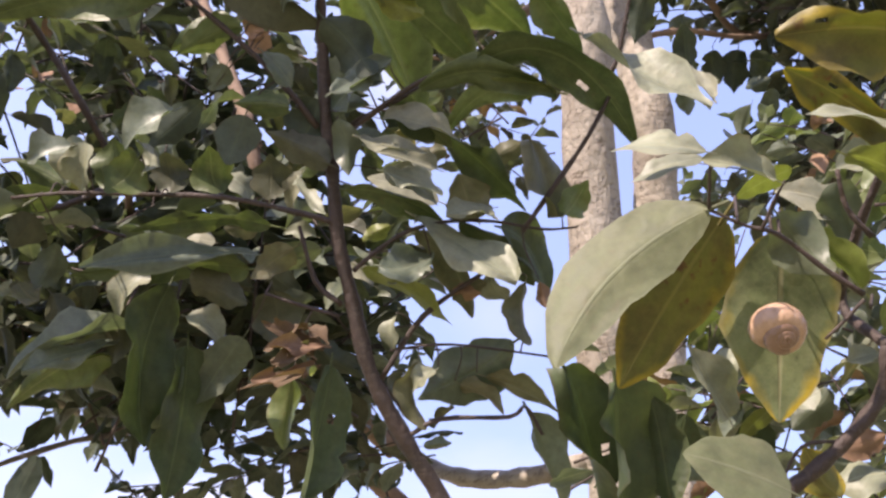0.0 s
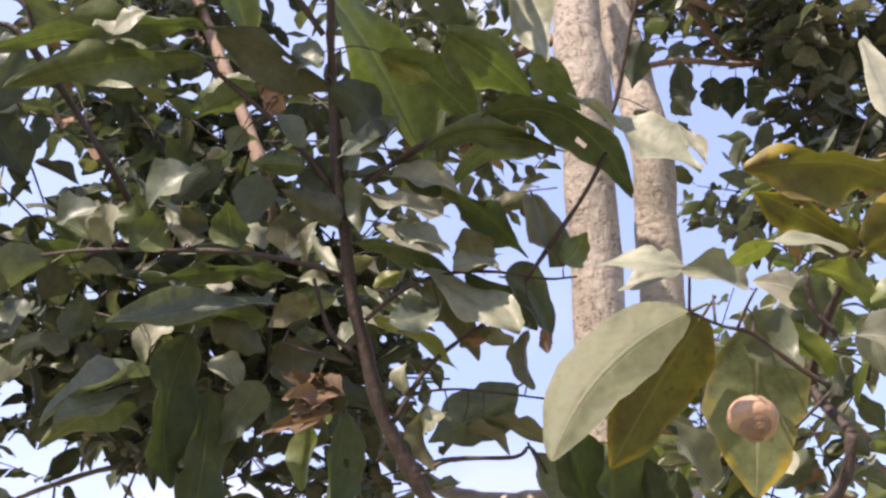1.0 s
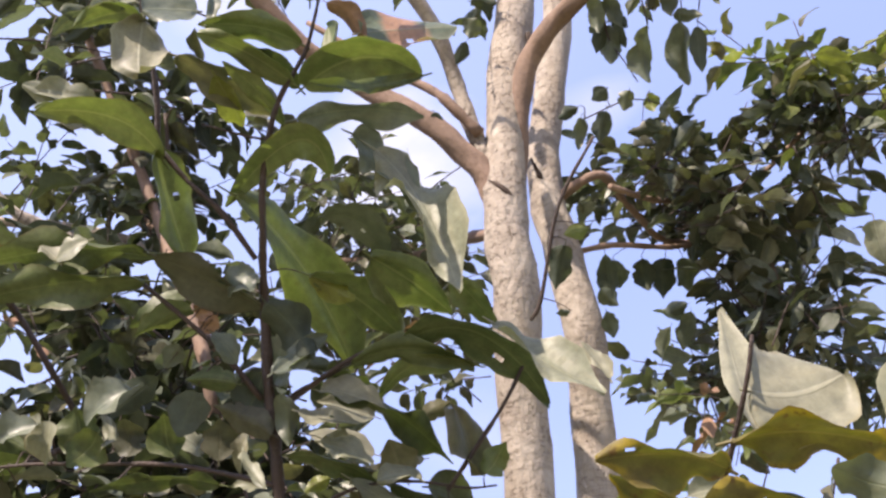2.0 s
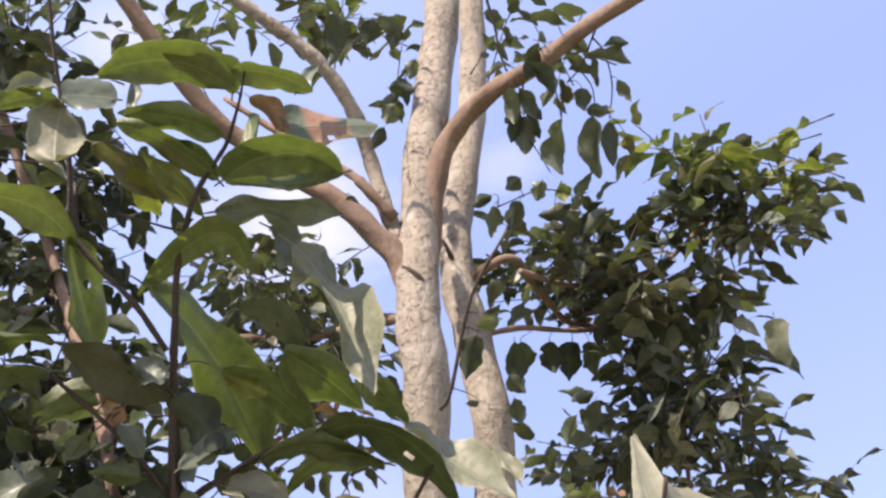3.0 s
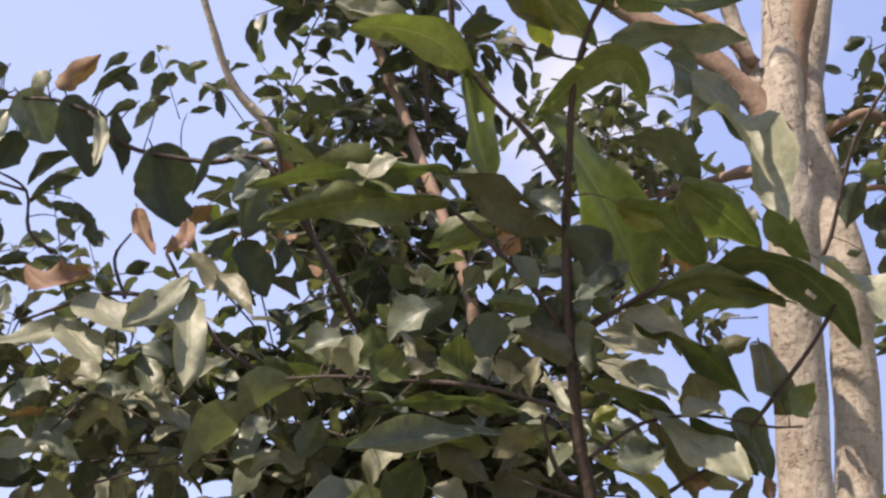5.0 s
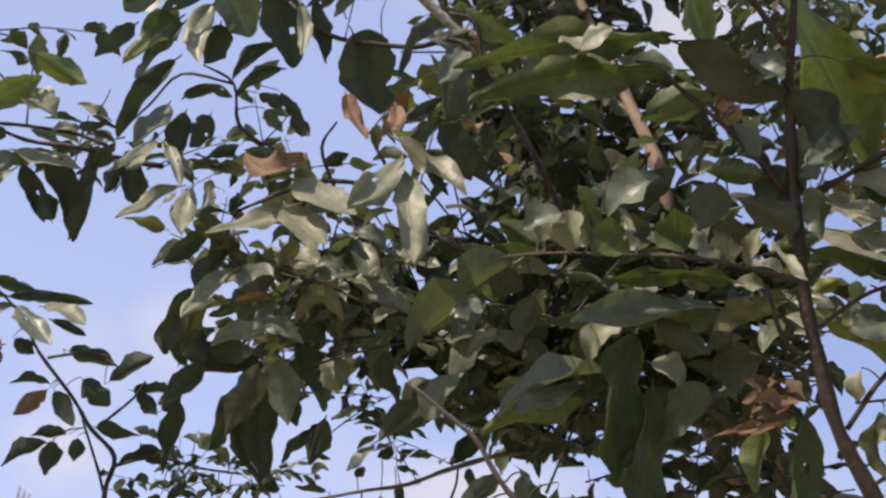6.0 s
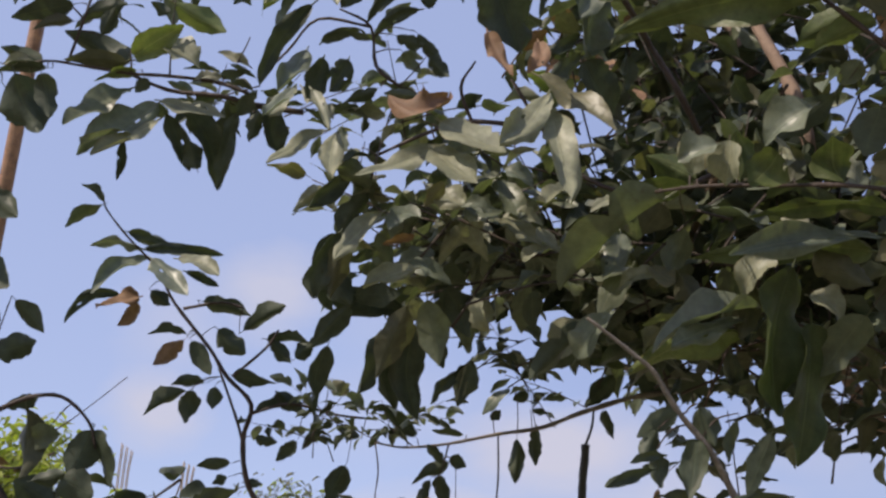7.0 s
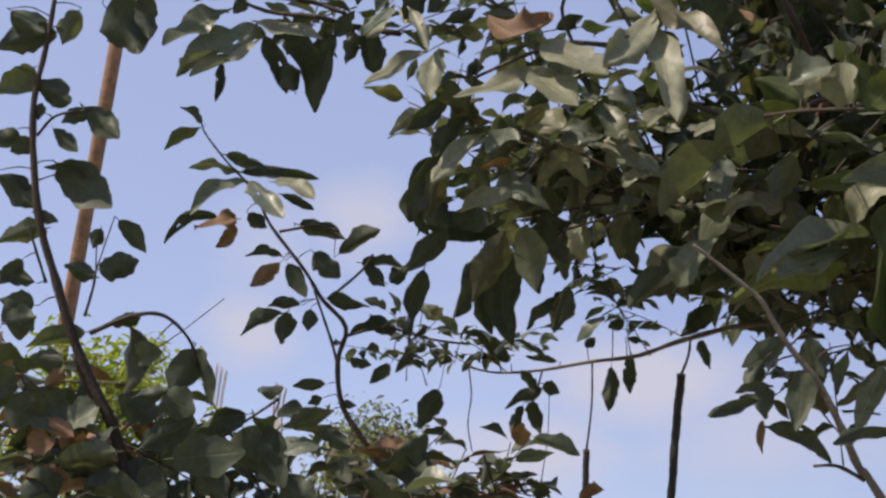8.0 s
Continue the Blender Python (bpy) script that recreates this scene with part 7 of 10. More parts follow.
leaf(left_branch, "k", (-0.165, 1.391, 2.414), (-0.137, 1.37, 2.445), (-0.04, 0.82, 0.57), 0.0242, 21, twig(left_branch, (-0.161, 1.397, 2.44), (-0.165, 1.396, 2.429), (-0.168, 1.393, 2.41)))
leaf(left_branch, "k", (-0.133, 1.387, 2.417), (-0.148, 1.404, 2.381), (-0.1, 0.88, 0.46), 0.0242, 12, twig(left_branch, (-0.129, 1.399, 2.434), (-0.131, 1.394, 2.43), (-0.132, 1.385, 2.421)))
leaf(left_branch, "k", (-0.218, 1.426, 2.344), (-0.231, 1.409, 2.379), (-0.12, 0.91, 0.4), 0.0302, 20)
leaf(left_branch, "q", (0.122, 1.322, 2.286), (0.096, 1.34, 2.258), (0.05, 0.86, 0.5), 0.0204, 18)
leaf(left_branch, "b", (0.086, 1.362, 2.227), (0.044, 1.377, 2.222), (0.03, 0.38, 0.92), 0.0154, 14)
leaf(left_branch, "s", (0.084, 1.38, 2.195), (0.139, 1.386, 2.167), (0.28, -0.9, 0.33), 0.0353, 2)
leaf(left_branch, "p", (0.169, 1.386, 2.147), (0.189, 1.402, 2.105), (-0.62, -0.6, -0.51), 0.0291, 4)
leaf(left_branch, "s", (0.201, 1.298, 2.298), (0.241, 1.294, 2.274), (0.1, -0.95, 0.31), 0.0353, 22)
leaf(left_branch, "p", (0.2, 1.329, 2.24), (0.253, 1.32, 2.229), (-0.09, -0.93, 0.34), 0.0245, 4)
leaf(left_branch, "p", (0.245, 1.327, 2.225), (0.279, 1.333, 2.196), (0.34, -0.91, 0.21), 0.0245, 18)
leaf(left_branch, "p", (0.227, 1.35, 2.191), (0.271, 1.331, 2.205), (-0.44, -0.86, 0.26), 0.0199, 6)
leaf(left_branch, "s", (0.184, 1.326, 2.252), (0.146, 1.326, 2.257), (0.05, -0.95, 0.31), 0.0276, 8)
leaf(left_branch, "s", (0.305, 1.396, 2.071), (0.343, 1.351, 2.128), (-0.75, -0.66, -0.02), 0.0537, 22)
leaf(left_branch, "p", (0.336, 1.318, 2.204), (0.294, 1.347, 2.179), (-0.63, -0.76, 0.15), 0.0245, 21)
leaf(left_branch, "p", (0.396, 1.322, 2.171), (0.354, 1.339, 2.149), (-0.49, -0.83, 0.29), 0.0291, 4)
leaf(left_branch, "c", (0.364, 1.305, 2.216), (0.331, 1.308, 2.232), (0.07, -0.95, 0.31), 0.0245, 16)
leaf(left_branch, "m", (0.08, 1.41, 2.141), (0.043, 1.472, 2.064), (0.08, 0.79, 0.6), 0.0454, 22)
leaf(left_branch, "d", (0.107, 1.4, 2.148), (0.125, 1.428, 2.064), (-0.02, 0.95, 0.32), 0.0454, 1)
leaf(left_branch, "m", (-0.002, 1.385, 2.222), (-0.024, 1.439, 2.159), (-0.01, 0.76, 0.66), 0.0340, 3)

big_leaf(left_branch, "k", (-0.265, 1.405, 2.417), (-0.248, 1.427, 2.388), (-0.233, 1.450, 2.352), (0.51, -0.81, -0.30), 0.0122, 0.0173, 0.6, 0.07, 0.3, 0.45, 800)
big_leaf(left_branch, "k", (-0.240, 1.410, 2.435), (-0.206, 1.447, 2.393), (-0.195, 1.475, 2.336), (0.51, -0.81, -0.30), 0.0215, 0.0195, 0.6, 0.07, 0.3, 0.45, 801)
big_leaf(left_branch, "k", (-0.166, 1.394, 2.418), (-0.177, 1.404, 2.373), (-0.190, 1.419, 2.312), (0.51, -0.81, -0.30), 0.0101, 0.0133, 0.6, 0.07, 0.3, 0.45, 802)
big_leaf(left_branch, "k", (-0.268, 1.417, 2.442), (-0.230, 1.441, 2.443), (-0.198, 1.465, 2.430), (0.51, -0.81, -0.30), 0.0136, 0.0153, 0.6, 0.07, 0.3, 0.45, 803)
big_leaf(left_branch, "s", (-0.279, 1.400, 2.432), (-0.314, 1.378, 2.392), (-0.362, 1.344, 2.330), (0.00, -0.88, 0.48), 0.0192, 0.0221, 0.6, 0.07, 0.3, 0.45, 804)
big_leaf(left_branch, "d", (-0.316, 1.385, 2.445), (-0.352, 1.364, 2.407), (-0.386, 1.336, 2.355), (0.00, -0.88, 0.48), 0.0207, 0.0249, 0.6, 0.07, 0.3, 0.45, 805)
big_leaf(left_branch, "p", (-0.275, 1.395, 2.402), (-0.310, 1.369, 2.356), (-0.348, 1.349, 2.318), (0.00, -0.88, 0.48), 0.0107, 0.0157, 0.6, 0.07, 0.3, 0.45, 806)
big_leaf(left_branch, "s", (-0.322, 1.414, 2.424), (-0.356, 1.407, 2.384), (-0.381, 1.405, 2.347), (0.51, -0.81, -0.30), 0.0108, 0.0107, 0.6, 0.07, 0.3, 0.45, 807)
big_leaf(left_branch, "k", (-0.323, 1.419, 2.379), (-0.326, 1.427, 2.354), (-0.330, 1.434, 2.326), (0.51, -0.81, -0.30), 0.0065, 0.0065, 0.6, 0.07, 0.3, 0.45, 808)
big_leaf(left_branch, "d", (-0.104, 1.284, 2.669), (-0.120, 1.286, 2.636), (-0.138, 1.286, 2.608), (0.51, -0.81, -0.30), 0.0225, 0.0237, 0.6, 0.07, 0.3, 0.45, 700)
big_leaf(left_branch, "k", (-0.127, 1.320, 2.611), (-0.147, 1.318, 2.584), (-0.174, 1.314, 2.547), (0.51, -0.81, -0.30), 0.0120, 0.0134, 0.6, 0.07, 0.3, 0.45, 701)
big_leaf(left_branch, "j", (-0.064, 1.303, 2.617), (-0.095, 1.295, 2.573), (-0.130, 1.285, 2.519), (0.05, -0.99, 0.15), 0.0210, 0.0230, 0.6, 0.07, 0.3, 0.45, 702)
big_leaf(left_branch, "s", (-0.058, 1.305, 2.611), (-0.086, 1.296, 2.559), (-0.111, 1.285, 2.497), (0.05, -0.99, 0.15), 0.0107, 0.0124, 0.6, 0.07, 0.3, 0.45, 703)
big_leaf(left_branch, "k", (-0.021, 1.273, 2.654), (-0.055, 1.264, 2.622), (-0.084, 1.256, 2.594), (0.51, -0.81, -0.30), 0.0106, 0.0143, 0.6, 0.07, 0.3, 0.45, 704)
big_leaf(left_branch, "p", (-0.019, 1.284, 2.633), (-0.037, 1.275, 2.577), (-0.028, 1.268, 2.521), (0.04, -0.99, 0.14), 0.0196, 0.0180, 0.6, 0.07, 0.3, 0.45, 705)
big_leaf(left_branch, "s", (-0.009, 1.270, 2.655), (0.016, 1.294, 2.633), (0.037, 1.317, 2.606), (0.51, -0.81, -0.30), 0.0352, 0.0361, 0.5, 0.07, 0.3, 0.45, 706)
big_leaf(left_branch, "k", (-0.006, 1.312, 2.619), (-0.009, 1.320, 2.593), (-0.023, 1.324, 2.558), (0.51, -0.81, -0.30), 0.0197, 0.0226, 0.6, 0.07, 0.3, 0.45, 707)
big_leaf(left_branch, "k", (0.057, 1.257, 2.652), (0.081, 1.286, 2.612), (0.102, 1.319, 2.561), (0.51, -0.81, -0.30), 0.0376, 0.0401, 0.6, 0.07, 0.3, 0.45, 708)
big_leaf(left_branch, "p", (0.105, 1.251, 2.621), (0.113, 1.245, 2.577), (0.110, 1.237, 2.526), (0.01, -0.99, 0.14), 0.0099, 0.0107, 0.6, 0.07, 0.3, 0.45, 709)
big_leaf(left_branch, "k", (0.125, 1.253, 2.629), (0.135, 1.273, 2.591), (0.145, 1.293, 2.555), (0.51, -0.81, -0.30), 0.0159, 0.0102, 0.6, 0.07, 0.3, 0.45, 710)
big_leaf(left_branch, "k", (0.076, 1.291, 2.580), (0.039, 1.324, 2.581), (0.013, 1.379, 2.572), (-0.30, -0.30, -0.90), 0.0088, 0.0119, 0.6, 0.07, 0.3, 0.45, 711)
big_leaf(left_branch, "k", (0.083, 1.306, 2.548), (0.050, 1.335, 2.550), (0.022, 1.380, 2.544), (-0.30, -0.30, -0.90), 0.0074, 0.0098, 0.6, 0.07, 0.3, 0.45, 712)
big_leaf(left_branch, "k", (0.304, 1.231, 2.595), (0.264, 1.219, 2.561), (0.241, 1.229, 2.495), (0.51, -0.81, -0.30), 0.0106, 0.0113, 0.6, 0.07, 0.3, 0.45, 713)
big_leaf(left_branch, "d", (0.348, 1.278, 2.575), (0.327, 1.282, 2.531), (0.318, 1.296, 2.476), (0.51, -0.81, -0.30), 0.0363, 0.0334, 0.6, 0.07, 0.3, 0.45, 714)
big_leaf(left_branch, "s", (0.338, 1.239, 2.566), (0.318, 1.235, 2.534), (0.297, 1.230, 2.494), (-0.05, -0.99, 0.15), 0.0198, 0.0149, 0.6, 0.07, 0.3, 0.45, 715)
big_leaf(left_branch, "d", (0.341, 1.217, 2.606), (0.375, 1.222, 2.593), (0.414, 1.234, 2.576), (-0.30, -0.30, -0.90), 0.0155, 0.0206, 0.6, 0.07, 0.3, 0.45, 716)
big_leaf(left_branch, "k", (0.305, 1.280, 2.503), (0.282, 1.274, 2.478), (0.258, 1.267, 2.460), (0.51, -0.81, -0.30), 0.0072, 0.0095, 0.6, 0.07, 0.3, 0.45, 717)
big_leaf(left_branch, "k", (0.313, 1.296, 2.469), (0.337, 1.321, 2.443), (0.363, 1.348, 2.414), (0.51, -0.81, -0.30), 0.0330, 0.0274, 0.6, 0.07, 0.3, 0.45, 718)
big_leaf(left_branch, "q", (0.246, 1.275, 2.429), (0.290, 1.248, 2.380), (0.331, 1.212, 2.313), (0.00, -0.88, 0.48), 0.0217, 0.0190, 0.6, 0.07, 0.3, 0.45, 719)
big_leaf(left_branch, "k", (0.308, 1.292, 2.479), (0.284, 1.288, 2.450), (0.263, 1.282, 2.431), (0.51, -0.81, -0.30), 0.0146, 0.0113, 0.6, 0.07, 0.3, 0.45, 720)
big_leaf(left_branch, "k", (0.371, 1.282, 2.471), (0.374, 1.292, 2.449), (0.368, 1.298, 2.425), (0.51, -0.81, -0.30), 0.0122, 0.0120, 0.6, 0.07, 0.3, 0.45, 721)
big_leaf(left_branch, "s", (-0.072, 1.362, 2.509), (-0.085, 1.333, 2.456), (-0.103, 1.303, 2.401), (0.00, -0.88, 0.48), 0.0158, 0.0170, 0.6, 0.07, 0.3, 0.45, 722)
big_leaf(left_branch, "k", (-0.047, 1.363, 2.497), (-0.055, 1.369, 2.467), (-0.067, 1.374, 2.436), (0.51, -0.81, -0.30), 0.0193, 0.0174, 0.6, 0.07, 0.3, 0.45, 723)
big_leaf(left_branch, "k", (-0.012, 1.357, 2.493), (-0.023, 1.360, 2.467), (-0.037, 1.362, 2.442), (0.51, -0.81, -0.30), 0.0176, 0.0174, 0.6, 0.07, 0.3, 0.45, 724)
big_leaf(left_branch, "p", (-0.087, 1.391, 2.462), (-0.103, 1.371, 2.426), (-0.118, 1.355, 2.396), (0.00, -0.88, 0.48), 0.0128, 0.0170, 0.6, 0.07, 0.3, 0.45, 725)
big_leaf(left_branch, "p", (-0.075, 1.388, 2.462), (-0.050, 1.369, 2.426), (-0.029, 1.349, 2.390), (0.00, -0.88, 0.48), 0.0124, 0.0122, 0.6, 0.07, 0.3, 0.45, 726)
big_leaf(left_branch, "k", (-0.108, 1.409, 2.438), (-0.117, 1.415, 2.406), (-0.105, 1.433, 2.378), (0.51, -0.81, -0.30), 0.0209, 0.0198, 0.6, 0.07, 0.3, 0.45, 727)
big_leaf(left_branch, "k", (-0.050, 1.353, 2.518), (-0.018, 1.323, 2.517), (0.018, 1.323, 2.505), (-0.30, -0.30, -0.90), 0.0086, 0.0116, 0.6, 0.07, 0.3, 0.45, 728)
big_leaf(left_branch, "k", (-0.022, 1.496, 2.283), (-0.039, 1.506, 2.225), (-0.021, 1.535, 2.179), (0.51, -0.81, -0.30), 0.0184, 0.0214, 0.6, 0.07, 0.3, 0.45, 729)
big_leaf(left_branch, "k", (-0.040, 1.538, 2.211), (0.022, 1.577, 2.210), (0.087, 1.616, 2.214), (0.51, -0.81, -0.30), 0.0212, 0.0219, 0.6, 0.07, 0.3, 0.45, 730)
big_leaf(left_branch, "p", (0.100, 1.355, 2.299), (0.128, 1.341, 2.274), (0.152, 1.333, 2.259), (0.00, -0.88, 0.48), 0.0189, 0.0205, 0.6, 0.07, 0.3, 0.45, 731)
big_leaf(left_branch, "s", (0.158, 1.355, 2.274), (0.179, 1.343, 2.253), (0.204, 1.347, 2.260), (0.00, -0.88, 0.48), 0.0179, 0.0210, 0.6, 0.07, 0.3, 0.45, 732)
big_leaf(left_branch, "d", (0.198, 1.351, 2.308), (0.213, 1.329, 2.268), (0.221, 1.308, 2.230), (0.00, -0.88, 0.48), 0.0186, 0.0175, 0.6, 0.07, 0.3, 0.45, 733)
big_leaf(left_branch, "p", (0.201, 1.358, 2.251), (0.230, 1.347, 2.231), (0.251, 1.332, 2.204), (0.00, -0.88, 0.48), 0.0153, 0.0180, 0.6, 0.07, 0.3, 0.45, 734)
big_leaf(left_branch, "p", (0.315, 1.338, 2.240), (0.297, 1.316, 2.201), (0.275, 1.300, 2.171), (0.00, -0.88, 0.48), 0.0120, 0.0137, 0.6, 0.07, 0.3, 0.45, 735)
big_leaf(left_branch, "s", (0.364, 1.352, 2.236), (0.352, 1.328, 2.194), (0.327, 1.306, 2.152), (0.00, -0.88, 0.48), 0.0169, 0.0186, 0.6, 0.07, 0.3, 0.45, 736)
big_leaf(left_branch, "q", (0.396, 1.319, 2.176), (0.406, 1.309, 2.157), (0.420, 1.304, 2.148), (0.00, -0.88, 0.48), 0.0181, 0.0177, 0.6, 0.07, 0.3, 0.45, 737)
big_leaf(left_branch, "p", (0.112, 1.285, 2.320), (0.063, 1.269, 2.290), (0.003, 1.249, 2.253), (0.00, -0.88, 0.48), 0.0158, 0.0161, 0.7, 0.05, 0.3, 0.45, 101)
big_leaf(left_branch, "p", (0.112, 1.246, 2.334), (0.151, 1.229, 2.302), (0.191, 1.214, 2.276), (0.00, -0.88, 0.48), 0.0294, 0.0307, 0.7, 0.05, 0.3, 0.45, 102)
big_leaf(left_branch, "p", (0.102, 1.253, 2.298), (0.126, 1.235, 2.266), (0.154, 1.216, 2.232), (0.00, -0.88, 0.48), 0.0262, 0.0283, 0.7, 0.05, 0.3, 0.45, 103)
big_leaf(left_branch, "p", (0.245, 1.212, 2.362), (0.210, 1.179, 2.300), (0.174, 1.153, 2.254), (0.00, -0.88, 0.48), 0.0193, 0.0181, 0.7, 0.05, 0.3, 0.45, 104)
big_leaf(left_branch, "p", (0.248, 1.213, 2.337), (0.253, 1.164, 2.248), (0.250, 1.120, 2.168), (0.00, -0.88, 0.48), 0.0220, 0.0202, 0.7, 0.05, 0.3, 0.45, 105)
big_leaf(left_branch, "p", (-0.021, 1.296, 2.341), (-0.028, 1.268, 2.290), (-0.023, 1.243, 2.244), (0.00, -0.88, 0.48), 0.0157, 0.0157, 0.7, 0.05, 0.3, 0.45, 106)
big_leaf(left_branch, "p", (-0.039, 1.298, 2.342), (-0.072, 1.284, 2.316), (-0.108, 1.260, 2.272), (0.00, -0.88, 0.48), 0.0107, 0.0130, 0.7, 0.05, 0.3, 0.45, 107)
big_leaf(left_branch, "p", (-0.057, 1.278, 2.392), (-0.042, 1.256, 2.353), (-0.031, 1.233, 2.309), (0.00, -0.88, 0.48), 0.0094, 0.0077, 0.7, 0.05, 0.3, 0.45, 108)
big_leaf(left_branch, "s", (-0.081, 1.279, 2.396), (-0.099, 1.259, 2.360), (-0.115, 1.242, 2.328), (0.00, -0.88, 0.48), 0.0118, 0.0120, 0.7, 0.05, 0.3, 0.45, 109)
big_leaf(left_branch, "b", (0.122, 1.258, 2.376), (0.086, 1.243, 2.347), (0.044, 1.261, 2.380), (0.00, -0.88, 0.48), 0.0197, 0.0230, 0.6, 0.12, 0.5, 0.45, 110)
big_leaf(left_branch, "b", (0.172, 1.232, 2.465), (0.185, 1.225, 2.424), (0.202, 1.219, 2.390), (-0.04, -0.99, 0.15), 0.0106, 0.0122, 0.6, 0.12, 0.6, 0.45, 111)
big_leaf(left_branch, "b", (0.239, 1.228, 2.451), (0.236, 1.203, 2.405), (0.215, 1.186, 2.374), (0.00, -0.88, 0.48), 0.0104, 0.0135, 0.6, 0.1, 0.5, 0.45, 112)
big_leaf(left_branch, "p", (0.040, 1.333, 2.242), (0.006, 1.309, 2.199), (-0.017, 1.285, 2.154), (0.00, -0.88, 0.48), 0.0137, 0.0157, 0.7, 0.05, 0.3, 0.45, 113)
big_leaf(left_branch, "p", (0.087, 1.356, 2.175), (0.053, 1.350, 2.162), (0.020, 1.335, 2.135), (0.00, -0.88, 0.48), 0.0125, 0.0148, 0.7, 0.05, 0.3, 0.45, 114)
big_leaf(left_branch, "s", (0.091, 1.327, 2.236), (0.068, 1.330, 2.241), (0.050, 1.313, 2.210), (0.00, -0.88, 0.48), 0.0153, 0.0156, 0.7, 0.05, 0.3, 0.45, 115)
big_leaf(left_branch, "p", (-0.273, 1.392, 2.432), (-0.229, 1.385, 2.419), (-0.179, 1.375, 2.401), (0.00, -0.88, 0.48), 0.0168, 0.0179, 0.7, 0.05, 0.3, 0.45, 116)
big_leaf(left_branch, "k", (-0.067, 1.332, 2.565), (-0.111, 1.331, 2.496), (-0.132, 1.341, 2.435), (0.51, -0.81, -0.30), 0.0127, 0.0173, 0.7, 0.08, 0.3, 0.45, 121)
big_leaf(left_branch, "k", (0.181, 1.262, 2.588), (0.208, 1.294, 2.547), (0.228, 1.325, 2.498), (0.51, -0.81, -0.30), 0.0446, 0.0533, 0.45, 0.08, 0.3, 0.45, 122)
big_leaf(left_branch, "k", (-0.001, 1.407, 2.335), (-0.032, 1.400, 2.303), (-0.058, 1.394, 2.276), (0.51, -0.81, -0.30), 0.0137, 0.0144, 0.7, 0.05, 0.3, 0.45, 123)
big_leaf(left_branch, "k", (-0.016, 1.425, 2.252), (-0.043, 1.427, 2.202), (-0.044, 1.442, 2.161), (0.51, -0.81, -0.30), 0.0190, 0.0119, 0.6, 0.1, 0.3, 0.45, 124)
big_leaf(left_branch, "k", (0.084, 1.502, 2.151), (0.048, 1.499, 2.099), (0.018, 1.500, 2.046), (0.51, -0.81, -0.30), 0.0232, 0.0246, 0.6, 0.07, 0.3, 0.45, 125)
big_leaf(left_branch, "k", (0.053, 1.518, 2.108), (0.061, 1.536, 2.073), (0.074, 1.557, 2.040), (0.51, -0.81, -0.30), 0.0140, 0.0129, 0.6, 0.07, 0.3, 0.45, 126)
big_leaf(left_branch, "k", (0.097, 1.504, 2.147), (0.091, 1.524, 2.083), (0.106, 1.555, 2.024), (0.51, -0.81, -0.30), 0.0259, 0.0264, 0.6, 0.07, 0.3, 0.45, 127)
big_leaf(left_branch, "k", (0.116, 1.502, 2.150), (0.128, 1.520, 2.122), (0.139, 1.536, 2.097), (0.51, -0.81, -0.30), 0.0123, 0.0113, 0.6, 0.07, 0.3, 0.45, 128)
big_leaf(left_branch, "k", (0.178, 1.519, 2.104), (0.166, 1.524, 2.072), (0.161, 1.533, 2.040), (0.51, -0.81, -0.30), 0.0216, 0.0087, 0.6, 0.07, 0.3, 0.45, 129)
big_leaf(left_branch, "p", (0.175, 1.521, 2.099), (0.168, 1.527, 2.071), (0.162, 1.535, 2.043), (0.51, -0.81, -0.30), 0.0039, 0.0156, 0.6, 0.07, 0.3, 0.45, 130)
big_leaf(left_branch, "k", (0.175, 1.522, 2.097), (0.142, 1.513, 2.066), (0.121, 1.511, 2.036), (0.51, -0.81, -0.30), 0.0079, 0.0097, 0.6, 0.07, 0.3, 0.45, 131)
big_leaf(pod_branch, "k", (0.304, 1.023, 1.814), (0.346, 1.050, 1.812), (0.378, 1.077, 1.793), (0.51, -0.81, -0.30), 0.0082, 0.0092, 0.65, 0.05, 0.2, 0.45, 132)
big_leaf(pod_branch, "k", (0.423, 1.022, 1.815), (0.383, 1.000, 1.806), (0.348, 0.983, 1.793), (0.51, -0.81, -0.30), 0.0057, 0.0057, 0.65, 0.05, 0.2, 0.45, 133)
big_leaf(pod_branch, "k", (0.291, 1.015, 1.836), (0.266, 1.003, 1.826), (0.243, 0.993, 1.814), (0.51, -0.81, -0.30), 0.0054, 0.0059, 0.65, 0.05, 0.2, 0.45, 134)
big_leaf(pod_branch, "k", (0.303, 1.010, 1.849), (0.284, 1.000, 1.845), (0.266, 0.991, 1.837), (0.51, -0.81, -0.30), 0.0042, 0.0041, 0.65, 0.05, 0.2, 0.45, 135)

stem(pod_branch, "branch", "limb", 0.0068, 0.0016, (0.651, 1.823, 2.323), (0.648, 1.867, 2.259), (0.618, 1.91, 2.199), (0.51, 1.919, 2.175), (0.421, 1.929, 2.148), (0.353, 1.938, 2.122), (0.274, 1.943, 2.109), (0.185, 1.95, 2.091), (0.106, 1.953, 2.083), (0.055, 1.95, 2.09))
stem(pod_branch, "trunk", "limb", 0.0053, 0.0015, (0.673, 1.181, -0.030), (0.643, 1.166, 0.766), (0.553, 1.131, 1.561), (0.417, 1.060, 1.758), (0.394, 1.050, 1.786), (0.377, 1.038, 1.817), (0.355, 1.025, 1.855), (0.327, 1.014, 1.885), (0.310, 1.006, 1.907), (0.296, 0.998, 1.927), (0.276, 0.993, 1.942), (0.250, 0.986, 1.960), (0.231, 0.982, 1.973))
